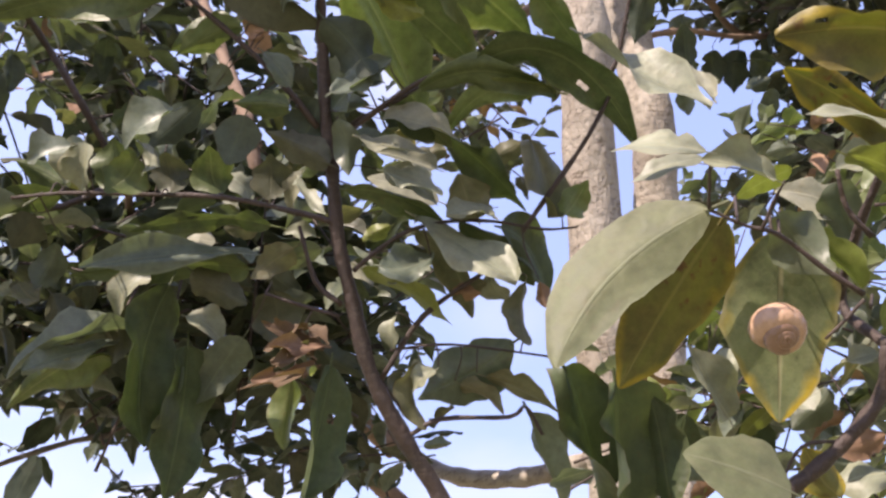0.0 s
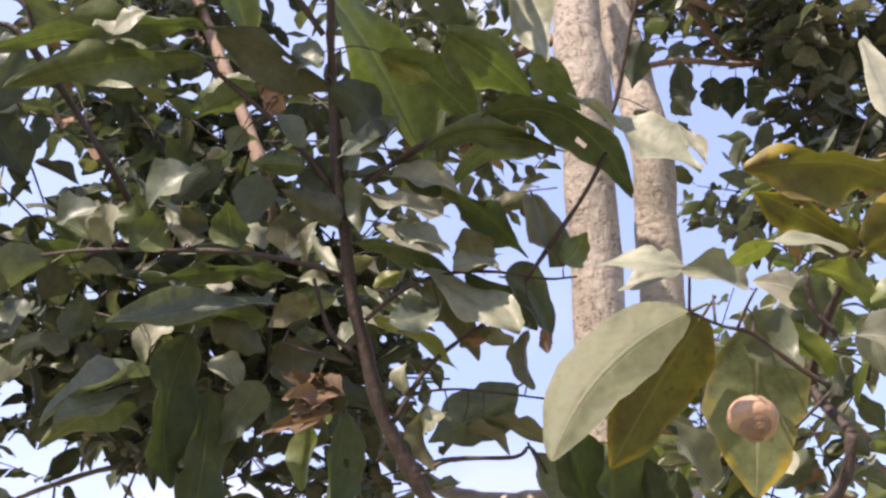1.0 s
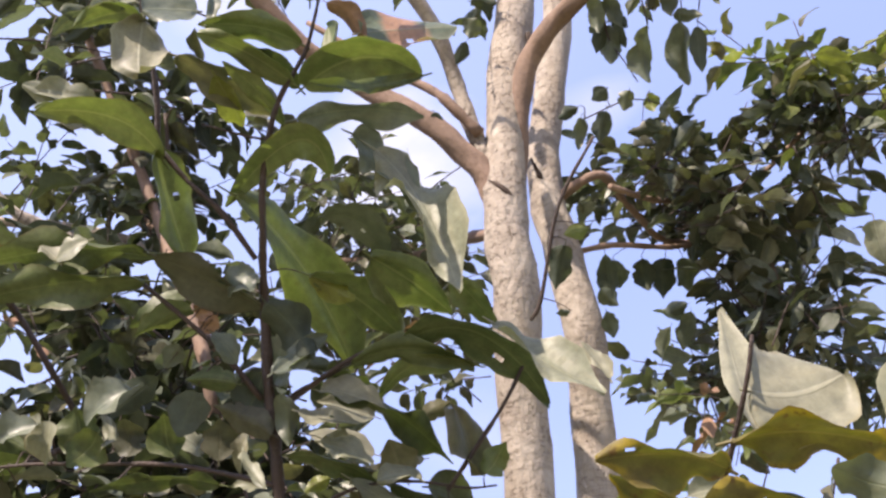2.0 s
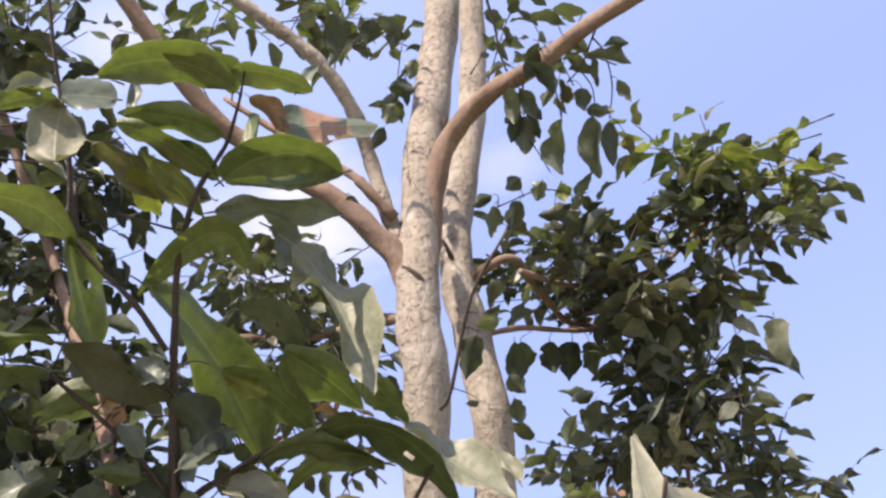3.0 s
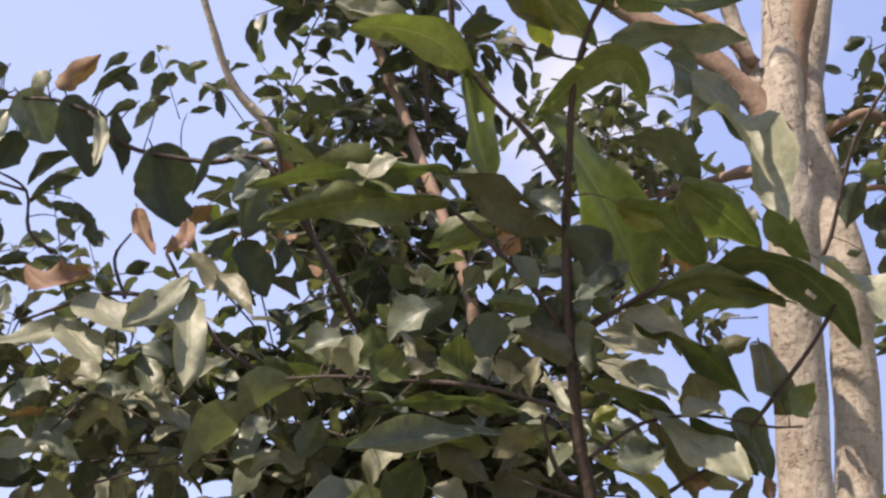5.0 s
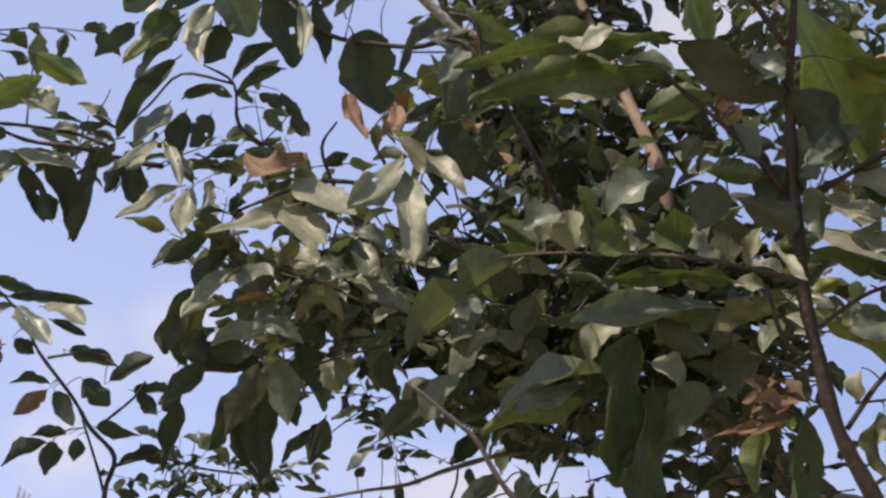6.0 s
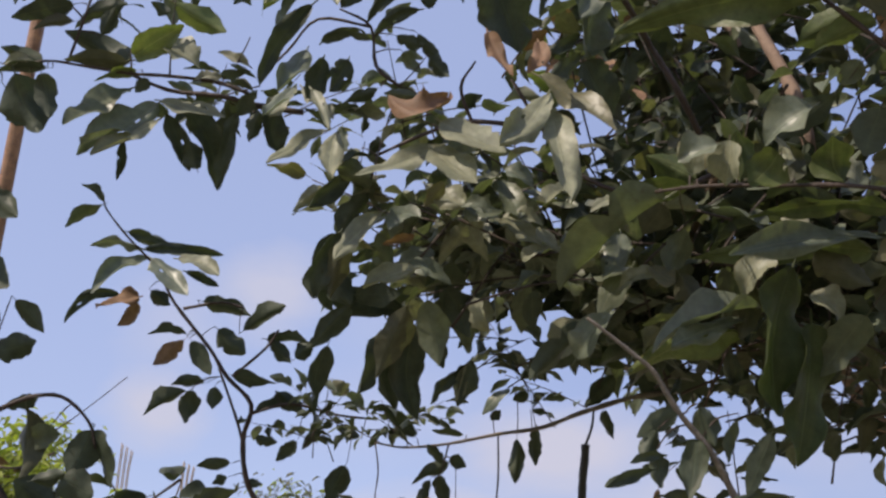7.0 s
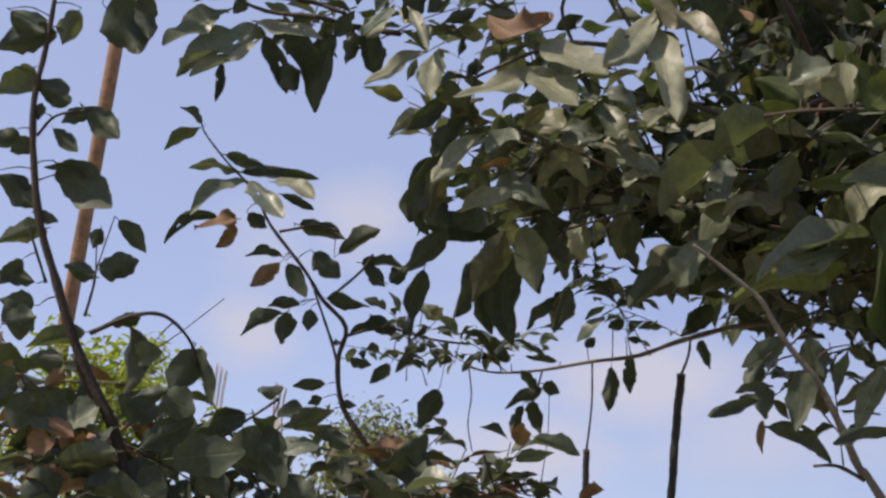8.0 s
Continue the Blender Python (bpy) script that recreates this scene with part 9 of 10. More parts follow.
leaf(left_sapling, "d", (-0.527, 1.409, 2.115), (-0.597, 1.428, 2.097), (0.03, 0.74, 0.67), 0.0323, 3, twig(left_sapling, (-0.531, 1.41, 2.112), (-0.523, 1.408, 2.116), (-0.519, 1.407, 2.117)))
leaf(left_sapling, "d", (-0.551, 1.336, 2.314), (-0.6, 1.353, 2.283), (-0.13, 0.79, 0.61), 0.0359, 13)
leaf(left_sapling, "k", (-0.448, 1.302, 2.41), (-0.413, 1.333, 2.338), (-0.19, 0.93, 0.31), 0.0627, 12, twig(left_sapling, (-0.526, 1.3, 2.414), (-0.495, 1.292, 2.425), (-0.452, 1.298, 2.419)))
leaf(left_sapling, "k", (-0.524, 1.32, 2.359), (-0.598, 1.321, 2.333), (-0.18, 0.83, 0.53), 0.0388, 4, twig(left_sapling, (-0.533, 1.317, 2.367), (-0.525, 1.32, 2.367), (-0.514, 1.32, 2.362)))
leaf(left_sapling, "k", (-0.585, 1.311, 2.383), (-0.536, 1.314, 2.353), (0.1, 0.97, 0.24), 0.0374, 11, twig(left_sapling, (-0.531, 1.313, 2.378), (-0.559, 1.309, 2.389), (-0.59, 1.311, 2.386)))
leaf(left_sapling, "d", (-0.495, 1.31, 2.387), (-0.514, 1.322, 2.342), (-0.36, 0.85, 0.38), 0.0299, 10, twig(left_sapling, (-0.529, 1.307, 2.396), (-0.51, 1.309, 2.398), (-0.493, 1.309, 2.392)))
leaf(left_sapling, "k", (-0.414, 1.301, 2.412), (-0.398, 1.315, 2.352), (-0.18, 0.97, 0.18), 0.0299, 6)
leaf(left_sapling, "m", (-0.409, 1.451, 1.999), (-0.407, 1.48, 1.911), (0.46, 0.84, 0.29), 0.0426, 12)
leaf(left_sapling, "k", (-0.324, 1.46, 1.974), (-0.349, 1.47, 1.911), (-0.21, 0.95, 0.24), 0.0433, 1, twig(left_sapling, (-0.328, 1.458, 1.981), (-0.324, 1.458, 1.982), (-0.321, 1.459, 1.982)))
leaf(left_sapling, "k", (-0.321, 1.46, 1.974), (-0.291, 1.48, 1.904), (0.6, 0.66, 0.45), 0.0364, 17)
leaf(left_sapling, "d", (-0.376, 1.458, 1.979), (-0.394, 1.471, 1.951), (-0.11, 0.87, 0.48), 0.0344, 23, twig(left_sapling, (-0.353, 1.449, 2.005), (-0.362, 1.453, 1.997), (-0.374, 1.457, 1.982)))
leaf(left_sapling, "d", (-0.468, 1.455, 1.989), (-0.543, 1.459, 1.972), (-0.12, 0.69, 0.72), 0.0356, 22)
leaf(left_sapling, "k", (-0.435, 1.45, 2.002), (-0.393, 1.441, 2.01), (0.13, 0.92, 0.37), 0.0194, 4)
leaf(left_sapling, "k", (-0.537, 1.444, 2.02), (-0.581, 1.44, 2.024), (-0.04, 0.97, 0.24), 0.0299, 23, twig(left_sapling, (-0.502, 1.439, 2.032), (-0.519, 1.442, 2.029), (-0.531, 1.444, 2.019)))
leaf(left_sapling, "k", (-0.538, 1.433, 2.048), (-0.586, 1.434, 2.061), (0.07, 0.98, 0.18), 0.0224, 15, twig(left_sapling, (-0.522, 1.433, 2.048), (-0.528, 1.433, 2.049), (-0.533, 1.433, 2.046)))
leaf(left_sapling, "k", (-0.534, 1.357, 2.259), (-0.549, 1.354, 2.265), (-0.03, 0.95, 0.3), 0.0224, 22, twig(left_sapling, (-0.523, 1.359, 2.252), (-0.527, 1.358, 2.256), (-0.532, 1.357, 2.258)))
leaf(left_sapling, "k", (-0.57, 1.365, 2.236), (-0.593, 1.376, 2.216), (-0.16, 0.78, 0.6), 0.0299, 20, twig(left_sapling, (-0.548, 1.365, 2.237), (-0.558, 1.365, 2.24), (-0.567, 1.364, 2.238)))
leaf(left_sapling, "k", (-0.555, 1.423, 2.075), (-0.585, 1.439, 2.047), (-0.1, 0.82, 0.57), 0.0224, 14, twig(left_sapling, (-0.536, 1.42, 2.085), (-0.544, 1.421, 2.083), (-0.551, 1.422, 2.078)))

stem(bush, "trunk", "stem", 0.0075, 0.0030, (-0.309, 1.8, -0.03), (-0.319, 1.731, 0.46), (-0.329, 1.652, 1.019), (-0.339, 1.581, 1.542), (-0.341, 1.562, 1.66), (-0.343, 1.553, 1.719), (-0.345, 1.532, 1.775), (-0.363, 1.512, 1.83))
stem(bush, "trunk", "stem", 0.0075, 0.0030, (-0.425, 1.785, -0.03), (-0.339, 1.719, 0.462), (-0.241, 1.644, 1.025), (-0.157, 1.579, 1.534), (-0.131, 1.559, 1.664), (-0.119, 1.549, 1.729), (-0.092, 1.528, 1.786), (-0.078, 1.516, 1.822))
leaf(bush, "k", (-0.349, 1.502, 1.859), (-0.303, 1.513, 1.826), (-0.16, 0.98, 0.12), 0.0374, 7, twig(bush, (-0.363, 1.512, 1.83), (-0.361, 1.507, 1.851), (-0.355, 1.501, 1.863)))
leaf(bush, "k", (-0.313, 1.496, 1.875), (-0.35, 1.487, 1.886), (-0.19, 0.97, 0.17), 0.0374, 9, twig(bush, (-0.363, 1.512, 1.83), (-0.335, 1.506, 1.86), (-0.308, 1.497, 1.873)))
leaf(bush, "k", (-0.208, 1.495, 1.879), (-0.242, 1.502, 1.827), (-0.11, 0.97, 0.22), 0.0523, 14)
leaf(bush, "k", (-0.334, 1.507, 1.846), (-0.259, 1.502, 1.856), (0.03, 0.98, 0.2), 0.0523, 13, twig(bush, (-0.363, 1.512, 1.83), (-0.351, 1.511, 1.84), (-0.343, 1.507, 1.845)))
leaf(bush, "s", (-0.441, 1.487, 1.901), (-0.506, 1.504, 1.852), (-0.38, -0.9, 0.19), 0.0504, 3)
leaf(bush, "k", (-0.366, 1.492, 1.887), (-0.417, 1.476, 1.911), (-0.22, 0.96, 0.18), 0.0448, 15, twig(bush, (-0.363, 1.512, 1.83), (-0.356, 1.5, 1.864), (-0.36, 1.494, 1.884)))
leaf(bush, "k", (-0.31, 1.359, 1.813), (-0.225, 1.366, 1.826), (-0.1, 0.98, 0.17), 0.0511, 2)
leaf(bush, "k", (-0.236, 1.395, 1.86), (-0.206, 1.424, 1.811), (-0.27, 0.9, 0.35), 0.0488, 19)
leaf(bush, "k", (-0.361, 1.405, 1.832), (-0.299, 1.405, 1.868), (-0.13, 0.96, 0.23), 0.0418, 15)
leaf(bush, "k", (-0.336, 1.383, 1.894), (-0.296, 1.39, 1.875), (-0.1, 0.99, 0.14), 0.0418, 17)
leaf(bush, "k", (-0.37, 1.384, 1.891), (-0.328, 1.374, 1.899), (0.16, 0.94, 0.3), 0.0209, 12)
leaf(bush, "d", (-0.392, 1.408, 1.826), (-0.47, 1.409, 1.812), (-0.08, 0.85, 0.53), 0.0372, 22)
leaf(bush, "k", (-0.492, 1.416, 1.803), (-0.46, 1.423, 1.763), (0.22, -0.98, 0.01), 0.0488, 22)
leaf(bush, "k", (-0.428, 1.42, 1.791), (-0.373, 1.42, 1.77), (0.01, 1, 0.01), 0.0558, 16)
leaf(bush, "k", (-0.359, 1.414, 1.808), (-0.328, 1.426, 1.775), (-0.23, 0.96, 0.13), 0.0349, 0)
leaf(bush, "k", (-0.185, 1.416, 1.802), (-0.142, 1.426, 1.781), (-0.15, 0.98, 0.15), 0.0418, 19)
leaf(bush, "k", (-0.283, 1.413, 1.811), (-0.254, 1.432, 1.777), (-0.3, 0.92, 0.27), 0.0418, 12)
leaf(bush, "k", (-0.214, 1.405, 1.834), (-0.183, 1.423, 1.795), (-0.22, 0.94, 0.25), 0.0349, 15)
leaf(bush, "k", (-0.181, 1.394, 1.863), (-0.126, 1.387, 1.89), (-0.21, 0.76, 0.62), 0.0283, 15)
leaf(bush, "k", (-0.139, 1.395, 1.862), (-0.102, 1.401, 1.844), (-0.09, 0.98, 0.18), 0.0209, 4)
leaf(bush, "s", (-0.141, 1.401, 1.843), (-0.185, 1.398, 1.832), (-0.07, -0.85, 0.52), 0.0282, 1)
leaf(bush, "k", (-0.054, 1.602, 1.875), (-0, 1.619, 1.841), (-0.14, 0.96, 0.24), 0.0717, 7)
leaf(bush, "k", (-0.462, 1.371, 1.928), (-0.499, 1.37, 1.926), (-0.03, 0.97, 0.25), 0.0307, 5)
leaf(bush, "k", (-0.496, 1.383, 1.893), (-0.459, 1.403, 1.849), (-0.3, 0.94, 0.16), 0.0516, 2)
leaf(bush, "k", (-0.524, 1.386, 1.886), (-0.553, 1.367, 1.923), (-0.34, 0.92, 0.19), 0.0390, 14)
leaf(bush, "k", (-0.529, 1.397, 1.856), (-0.477, 1.38, 1.887), (0.03, 0.9, 0.44), 0.0418, 17)
leaf(bush, "k", (-0.535, 1.355, 1.969), (-0.498, 1.354, 1.979), (-0.06, 0.94, 0.34), 0.0418, 3)
leaf(bush, "b", (-0.461, 1.375, 1.915), (-0.485, 1.385, 1.895), (-0.04, 0.88, 0.48), 0.0209, 3)
leaf(bush, "b", (-0.474, 1.395, 1.86), (-0.443, 1.399, 1.841), (-0.09, 0.99, 0.04), 0.0223, 3)
leaf(bush, "b", (-0.501, 1.407, 1.828), (-0.461, 1.399, 1.835), (0.14, 0.95, 0.27), 0.0293, 14)

# ---- the shell on the leaf ----
def spiral_shell(at, eye, mouth, radius):
    """A round snail-type shell: a tube that winds up to an apex, swelling towards its mouth, which lies against the leaf."""
    verts, faces = [], []
    turns, per, sides = 4.0, 30, 16
    n = int(turns * per)
    for i in range(n + 1):
        a = 2 * math.pi * (i - n) / per
        g = 0.60 ** (turns - i / per)
        tuck = max(0.0, (i - n + per * 0.5) / (per * 0.5))
        tuck = tuck * tuck * (3 - 2 * tuck)
        g *= 1 - 0.36 * tuck
        ridge = 1 + 0.012 * math.sin(i * 2.9) + 0.008 * math.sin(i * 1.3)
        c = Vector((math.cos(a) * g * 0.48, math.sin(a) * g * 0.48, 0.80 * (1 - 0.60 ** (turns - i / per)) - 0.25 * tuck))
        outw = Vector((math.cos(a), math.sin(a), 0))
        for k in range(sides):
            b = 2 * math.pi * k / sides
            verts.append((c + (outw * math.cos(b) + Vector((0, 0, 1.05)) * math.sin(b)) * g * 0.51 * ridge) * radius)
    for i in range(n):
        for k in range(sides):
            a, b = i * sides + k, i * sides + (k + 1) % sides
            faces.append((a, b, b + sides, a + sides))
    faces.append(tuple(range(sides))[::-1])
    faces.append(tuple(range(n * sides, (n + 1) * sides)))
    me = bpy.data.meshes.new("spiral_shell")
    me.from_pydata([tuple(v) for v in verts], [], faces)
    me.polygons.foreach_set("use_smooth", [True] * len(faces))
    me.materials.append(STEMS["shell"])
    me.materials.append(STEMS["shell_tip"])
    for p in me.polygons:  # the inner whorls take the darker brown horn
        p.material_index = 1 if p.index < (n - per * 1.0) * sides else 0
    ob = tagged(new("spiral_shell", me), "round tan spiral shell stuck to a yellow-edged leaf", "shell")
    at, z = Vector(at), (Vector(eye) - Vector(at)).normalized()
    x = Vector(mouth) - at
    x = (x - z * x.dot(z)).normalized()
    z = (z + Vector((0.55, 0.07, -0.59)) * 0.75).normalized()  # the spire leans down and aside
    x = (x - z * x.dot(z)).normalized()
    ob.matrix_world = Matrix.Translation(at) @ Matrix((x, z.cross(x), z)).transposed().to_4x4()
    return ob


spiral_shell((0.776, 0.509, 1.793), (0.558, 0.258, 1.676), (0.785, 0.514, 1.775), 0.0222)


# ---- seed pods ----
def seed_pod(stalk, r0, *points):
    """A long beaded pod hanging from a thin stalk."""
    ob = tagged(new("seed_pod"), "long dark dry seed pod hanging on a thin stalk", "seed pod", "hanging pods")
    ob.matrix_world = Matrix.Translation(points[0])
    part("stalk", tube_mesh("stalk", (stalk, (Vector(stalk) + Vector(points[0])) / 2 + Vector((0.004, 0, 0)), points[0]), r0 * 0.25, r0 * 0.3), STEMS["pod"], ob)
    part("pod", tube_mesh("pod", points, r0 * 0.92, r0 * 0.86, 10, 8, 0.06), STEMS["pod"], ob)


seed_pod((0.443, 1.927, 2.154), 0.0085, (0.43, 1.948, 2.095), (0.425, 1.982, 2.003), (0.422, 2.023, 1.89), (0.418, 2.05, 1.815))
seed_pod((0.272, 1.943, 2.109), 0.0065, (0.269, 1.996, 1.963), (0.27, 2.015, 1.912), (0.273, 2.052, 1.809))
seed_pod((0.199, 1.965, 2.049), 0.003, (0.192, 2.016, 1.908), (0.191, 2.033, 1.862), (0.191, 2.047, 1.824))


# ---- pole, wire, unfinished columns ----
pole = tagged(new("wooden_pole"), "tall weathered orange-brown wooden pole", "pole")
pole_foot = Vector((-2.727, 7.969, 3.094))
pole_top = Vector((-2.182, 6.605, 6.847))
pole_low = pole_foot + (pole_foot - pole_top) * (pole_foot.z / (pole_top.z - pole_foot.z))
pole.matrix_world = Matrix.Translation(pole_low)
part("shaft", tube_mesh("shaft", (pole_low - Vector((0, 0, 0.1)), pole_foot, pole_top), 0.060, 0.048, 8, 14, 0.02), STEMS["pole"], pole)

wire = part("bare_twig", tube_mesh("bare_twig", ((-0.639, 2.347, 2.169), (-0.557, 2.327, 2.223), (-0.456, 2.298, 2.302)), 0.0016, 0.0009), STEMS["stem"], left_sapling)


def rebar_column(x, y, z, tall):
    """A raw concrete column with four bars of steel left standing out of its top."""
    ob = tagged(new("rebar_column"), "raw concrete column with bare steel bars on top", "column", "unfinished columns")
    ob.matrix_world = Matrix.Translation((x, y, 0))
    bm = bmesh.new()
    bmesh.ops.create_cube(bm, size=1)
    for v in bm.verts:
        v.co = Vector((x + v.co.x * 0.3, y + v.co.y * 0.3, z / 2 + v.co.z * (z + 0.1)))
    bmesh.ops.bevel(bm, geom=bm.edges[:], offset=0.015, segments=1, affect="EDGES")
    me = bpy.data.meshes.new("shaft")
    bm.to_mesh(me)
    bm.free()
    part("shaft", me, STEMS["concrete"], ob)
    for k in range(6):
        dx, dy = (-0.11, 0.0, 0.11)[k % 3], (-0.1, 0.1)[k // 3]
        part("bar", tube_mesh("bar", ((x + dx, y + dy, z - 0.3), (x + dx * 1.05, y + dy, z + tall * 0.5), (x + dx * 1.2 + 0.03, y + dy, z + tall * (1 - 0.06 * (k % 3)))), 0.016, 0.016, 3, 6, 0.02), STEMS["steel"], ob)


rebar_column(*(-5.807, 29.824, 7.367), 1.5)
rebar_column(*(-4.174, 29.84, 7.326), 1.1)


# ---- far trees ----
def far_tree(label, foot, high, wide, seed, keys, size):
    """A tree in the distance: trunk, limbs and a ragged crown of many small leaves."""
    rng = random.Random(seed)
    ob = plant("tree", label, "tree", foot)
    foot = Vector(foot)
    top = foot + Vector((0, 0, high))
    stem(ob, "trunk", "branch", high * 0.012, high * 0.003, foot - Vector((0, 0, 0.1)), foot + Vector((wide * 0.06, 0, high * 0.45)), foot.lerp(top, 0.8))
    rows = []
    for i in range(22):
        f = rng.uniform(0.4, 0.98)
        a = rng.uniform(0, 6.28)
        start = foot + Vector((0, 0, high * f * 0.9))
        end = start + Vector((math.cos(a), math.sin(a), rng.uniform(0.2, 0.9))) * wide * rng.uniform(0.4, 0.8)
        stem(ob, "branch", "branch", high * 0.006, high * 0.002, start, (start + end) / 2 + Vector((0, 0, wide * 0.05)), end)
        for k in range(260):
            t = rng.uniform(0.25, 1.05)
            p = start.lerp(end, t) + Vector((rng.gauss(0, 1), rng.gauss(0, 1), rng.gauss(0, 1))) * wide * 0.13
            d = Vector((rng.gauss(0, 1), rng.gauss(0, 1), rng.gauss(-0.3, 0.8))).normalized()
            s = size * rng.uniform(0.6, 1.3)
            rows.append((leaf_matrix(p, p + d * s, (rng.gauss(0, 0.5), rng.gauss(0, 0.5), 1), s * 0.3), rng.choice(keys), rng.randrange(VARIANTS)))
    JOINED[ob.name] = (ob, rows)


far_tree("bright green feathery tree beyond the saplings", (*(-1.908, 5.995, 2.67)[:2], 0), 3.35, 0.8, 41, "eeey", 0.075)
far_tree("bright green feathery tree beyond the saplings", (*(-2.875, 6.507, 2.724)[:2], 0), 3.3, 0.8, 43, "eeey", 0.075)
far_tree("distant feathery tree with thin grey-green foliage", (*(-0.4, 8.954, 3.313)[:2], 0), 3.6, 0.8, 42, "qqse", 0.07)


# ---- dense foliage ----
spray(near_shrub, 83, (0.956, 0.535, 1.887), (0.04, -0.015, -0.006), (-0.004, -0.03, 0.053), (0.047, 0.099, 0.061), 30, 0.0451, "dgdqk")
spray(near_shrub, 84, (0.881, 0.549, 1.869), (0.027, -0.011, -0.004), (-0.002, -0.013, 0.022), (0.037, 0.079, 0.048), 12, 0.0389, "dgq")

spray(big_tree, 11, (1.891, 1.488, 3.056), (0.270, -0.128, -0.040), (-0.021, -0.082, 0.118), (0.105, 0.177, 0.141), 300, 0.0759, "mkskpmsm")
spray(big_tree, 12, (1.824, 1.478, 3.118), (0.201, -0.095, -0.030), (-0.010, -0.037, 0.054), (0.105, 0.177, 0.141), 80, 0.0683, "mkdsp")
spray(big_tree, 13, (2.143, 1.274, 3.135), (0.177, -0.084, -0.027), (-0.017, -0.066, 0.094), (0.105, 0.177, 0.141), 200, 0.0698, "dmsgkms")
spray(big_tree, 14, (2.059, 1.583, 2.811), (0.139, -0.066, -0.021), (-0.034, -0.134, 0.193), (0.105, 0.177, 0.141), 260, 0.0789, "mkskpms")
spray(big_tree, 15, (1.971, 1.742, 2.678), (0.13, -0.062, -0.02), (-0.017, -0.067, 0.097), (0.105, 0.177, 0.141), 105, 0.0789, "dmdms")
spray(big_tree, 16, (2.252, 1.600, 2.646), (0.130, -0.062, -0.020), (-0.017, -0.067, 0.097), (0.105, 0.177, 0.141), 100, 0.0789, "dmdsp")
spray(big_tree, 17, (2.003, 1.248, 3.275), (0.095, -0.045, -0.014), (-0.004, -0.015, 0.021), (0.063, 0.106, 0.085), 39, 0.0835, "yggq")
spray(big_tree, 18, (2.182, 1.168, 3.240), (0.083, -0.039, -0.012), (-0.004, -0.016, 0.024), (0.063, 0.106, 0.085), 33, 0.0759, "yggq")
spray(big_tree, 81, (1.464, 0.984, 3.21), (0.108, -0.051, -0.016), (-0.009, -0.037, 0.053), (0.042, 0.071, 0.057), 33, 0.0504, "dmd")
spray(big_tree, 82, (1.173, 1.154, 3.302), (0.06, -0.029, -0.009), (-0.01, -0.038, 0.055), (0.063, 0.106, 0.085), 18, 0.0515, "dm")
spray(big_tree, 85, (1.482, 1.193, 3.421), (0.044, -0.021, -0.007), (-0.011, -0.042, 0.06), (0.053, 0.089, 0.071), 18, 0.0595, "dkm")
spray(big_tree, 86, (1.248, 1.22, 3.341), (0.027, -0.013, -0.004), (-0.013, -0.053, 0.076), (0.063, 0.106, 0.085), 10, 0.0538, "dk")
spray(back_tree, 19, (0.53, 1.735, 3.672), (0.151, -0.071, -0.023), (-0.017, -0.066, 0.095), (0.126, 0.213, 0.17), 105, 0.0893, "dmkks")
spray(back_tree, 20, (0.509, 1.734, 3.423), (0.098, -0.047, -0.015), (-0.018, -0.069, 0.099), (0.105, 0.177, 0.141), 67, 0.0842, "dmkks")
spray(back_tree, 21, (0.680, 1.928, 3.213), (0.168, -0.079, -0.025), (-0.015, -0.059, 0.086), (0.147, 0.248, 0.198), 65, 0.0740, "dmkks")
spray(back_tree, 22, (1.215, 1.819, 3.056), (0.186, -0.088, -0.028), (-0.013, -0.051, 0.074), (0.126, 0.213, 0.17), 135, 0.0625, "dmds")
spray(back_tree, 23, (1.152, 1.776, 3.158), (0.139, -0.066, -0.021), (-0.011, -0.044, 0.063), (0.126, 0.213, 0.17), 67, 0.0625, "dmds")
spray(back_tree, 24, (0.743, 1.744, 3.325), (0.123, -0.058, -0.019), (-0.014, -0.056, 0.081), (0.126, 0.213, 0.17), 60, 0.0859, "dmkks")
spray(back_tree, 25, (0.651, 1.904, 2.839), (0.205, -0.097, -0.031), (-0.023, -0.090, 0.130), (0.168, 0.284, 0.226), 73, 0.1011, "dkmkd")
spray(back_tree, 26, (1.128, 1.341, 3.543), (0.1, -0.048, -0.015), (-0.009, -0.035, 0.051), (0.084, 0.142, 0.113), 45, 0.0644, "dmdg")
spray(back_tree, 27, (0.886, 1.471, 3.56), (0.145, -0.069, -0.022), (-0.009, -0.035, 0.051), (0.084, 0.142, 0.113), 45, 0.0644, "dmdg")
spray(back_tree, 28, (0.730, 1.846, 3.142), (0.122, -0.030, -0.002), (-0.012, -0.054, 0.100), (0.066, 0.255, 0.144), 63, 0.0632, "dmkk")
spray(back_tree, 29, (0.585, 1.794, 2.720), (0.112, -0.028, -0.002), (-0.010, -0.046, 0.086), (0.066, 0.255, 0.144), 63, 0.0936, "dkmk")
spray(back_tree, 30, (0.708, 1.808, 2.742), (0.130, -0.032, -0.002), (-0.014, -0.063, 0.118), (0.055, 0.212, 0.120), 84, 0.0989, "dkmsk")
spray(back_tree, 31, (0.753, 1.729, 2.446), (0.258, -0.064, -0.004), (-0.009, -0.043, 0.081), (0.077, 0.297, 0.168), 139, 0.0872, "dkskdkkm")
spray(back_tree, 32, (0.646, 1.737, 2.272), (0.311, -0.077, -0.005), (-0.009, -0.041, 0.077), (0.077, 0.297, 0.168), 158, 0.0858, "dkskdkkm")
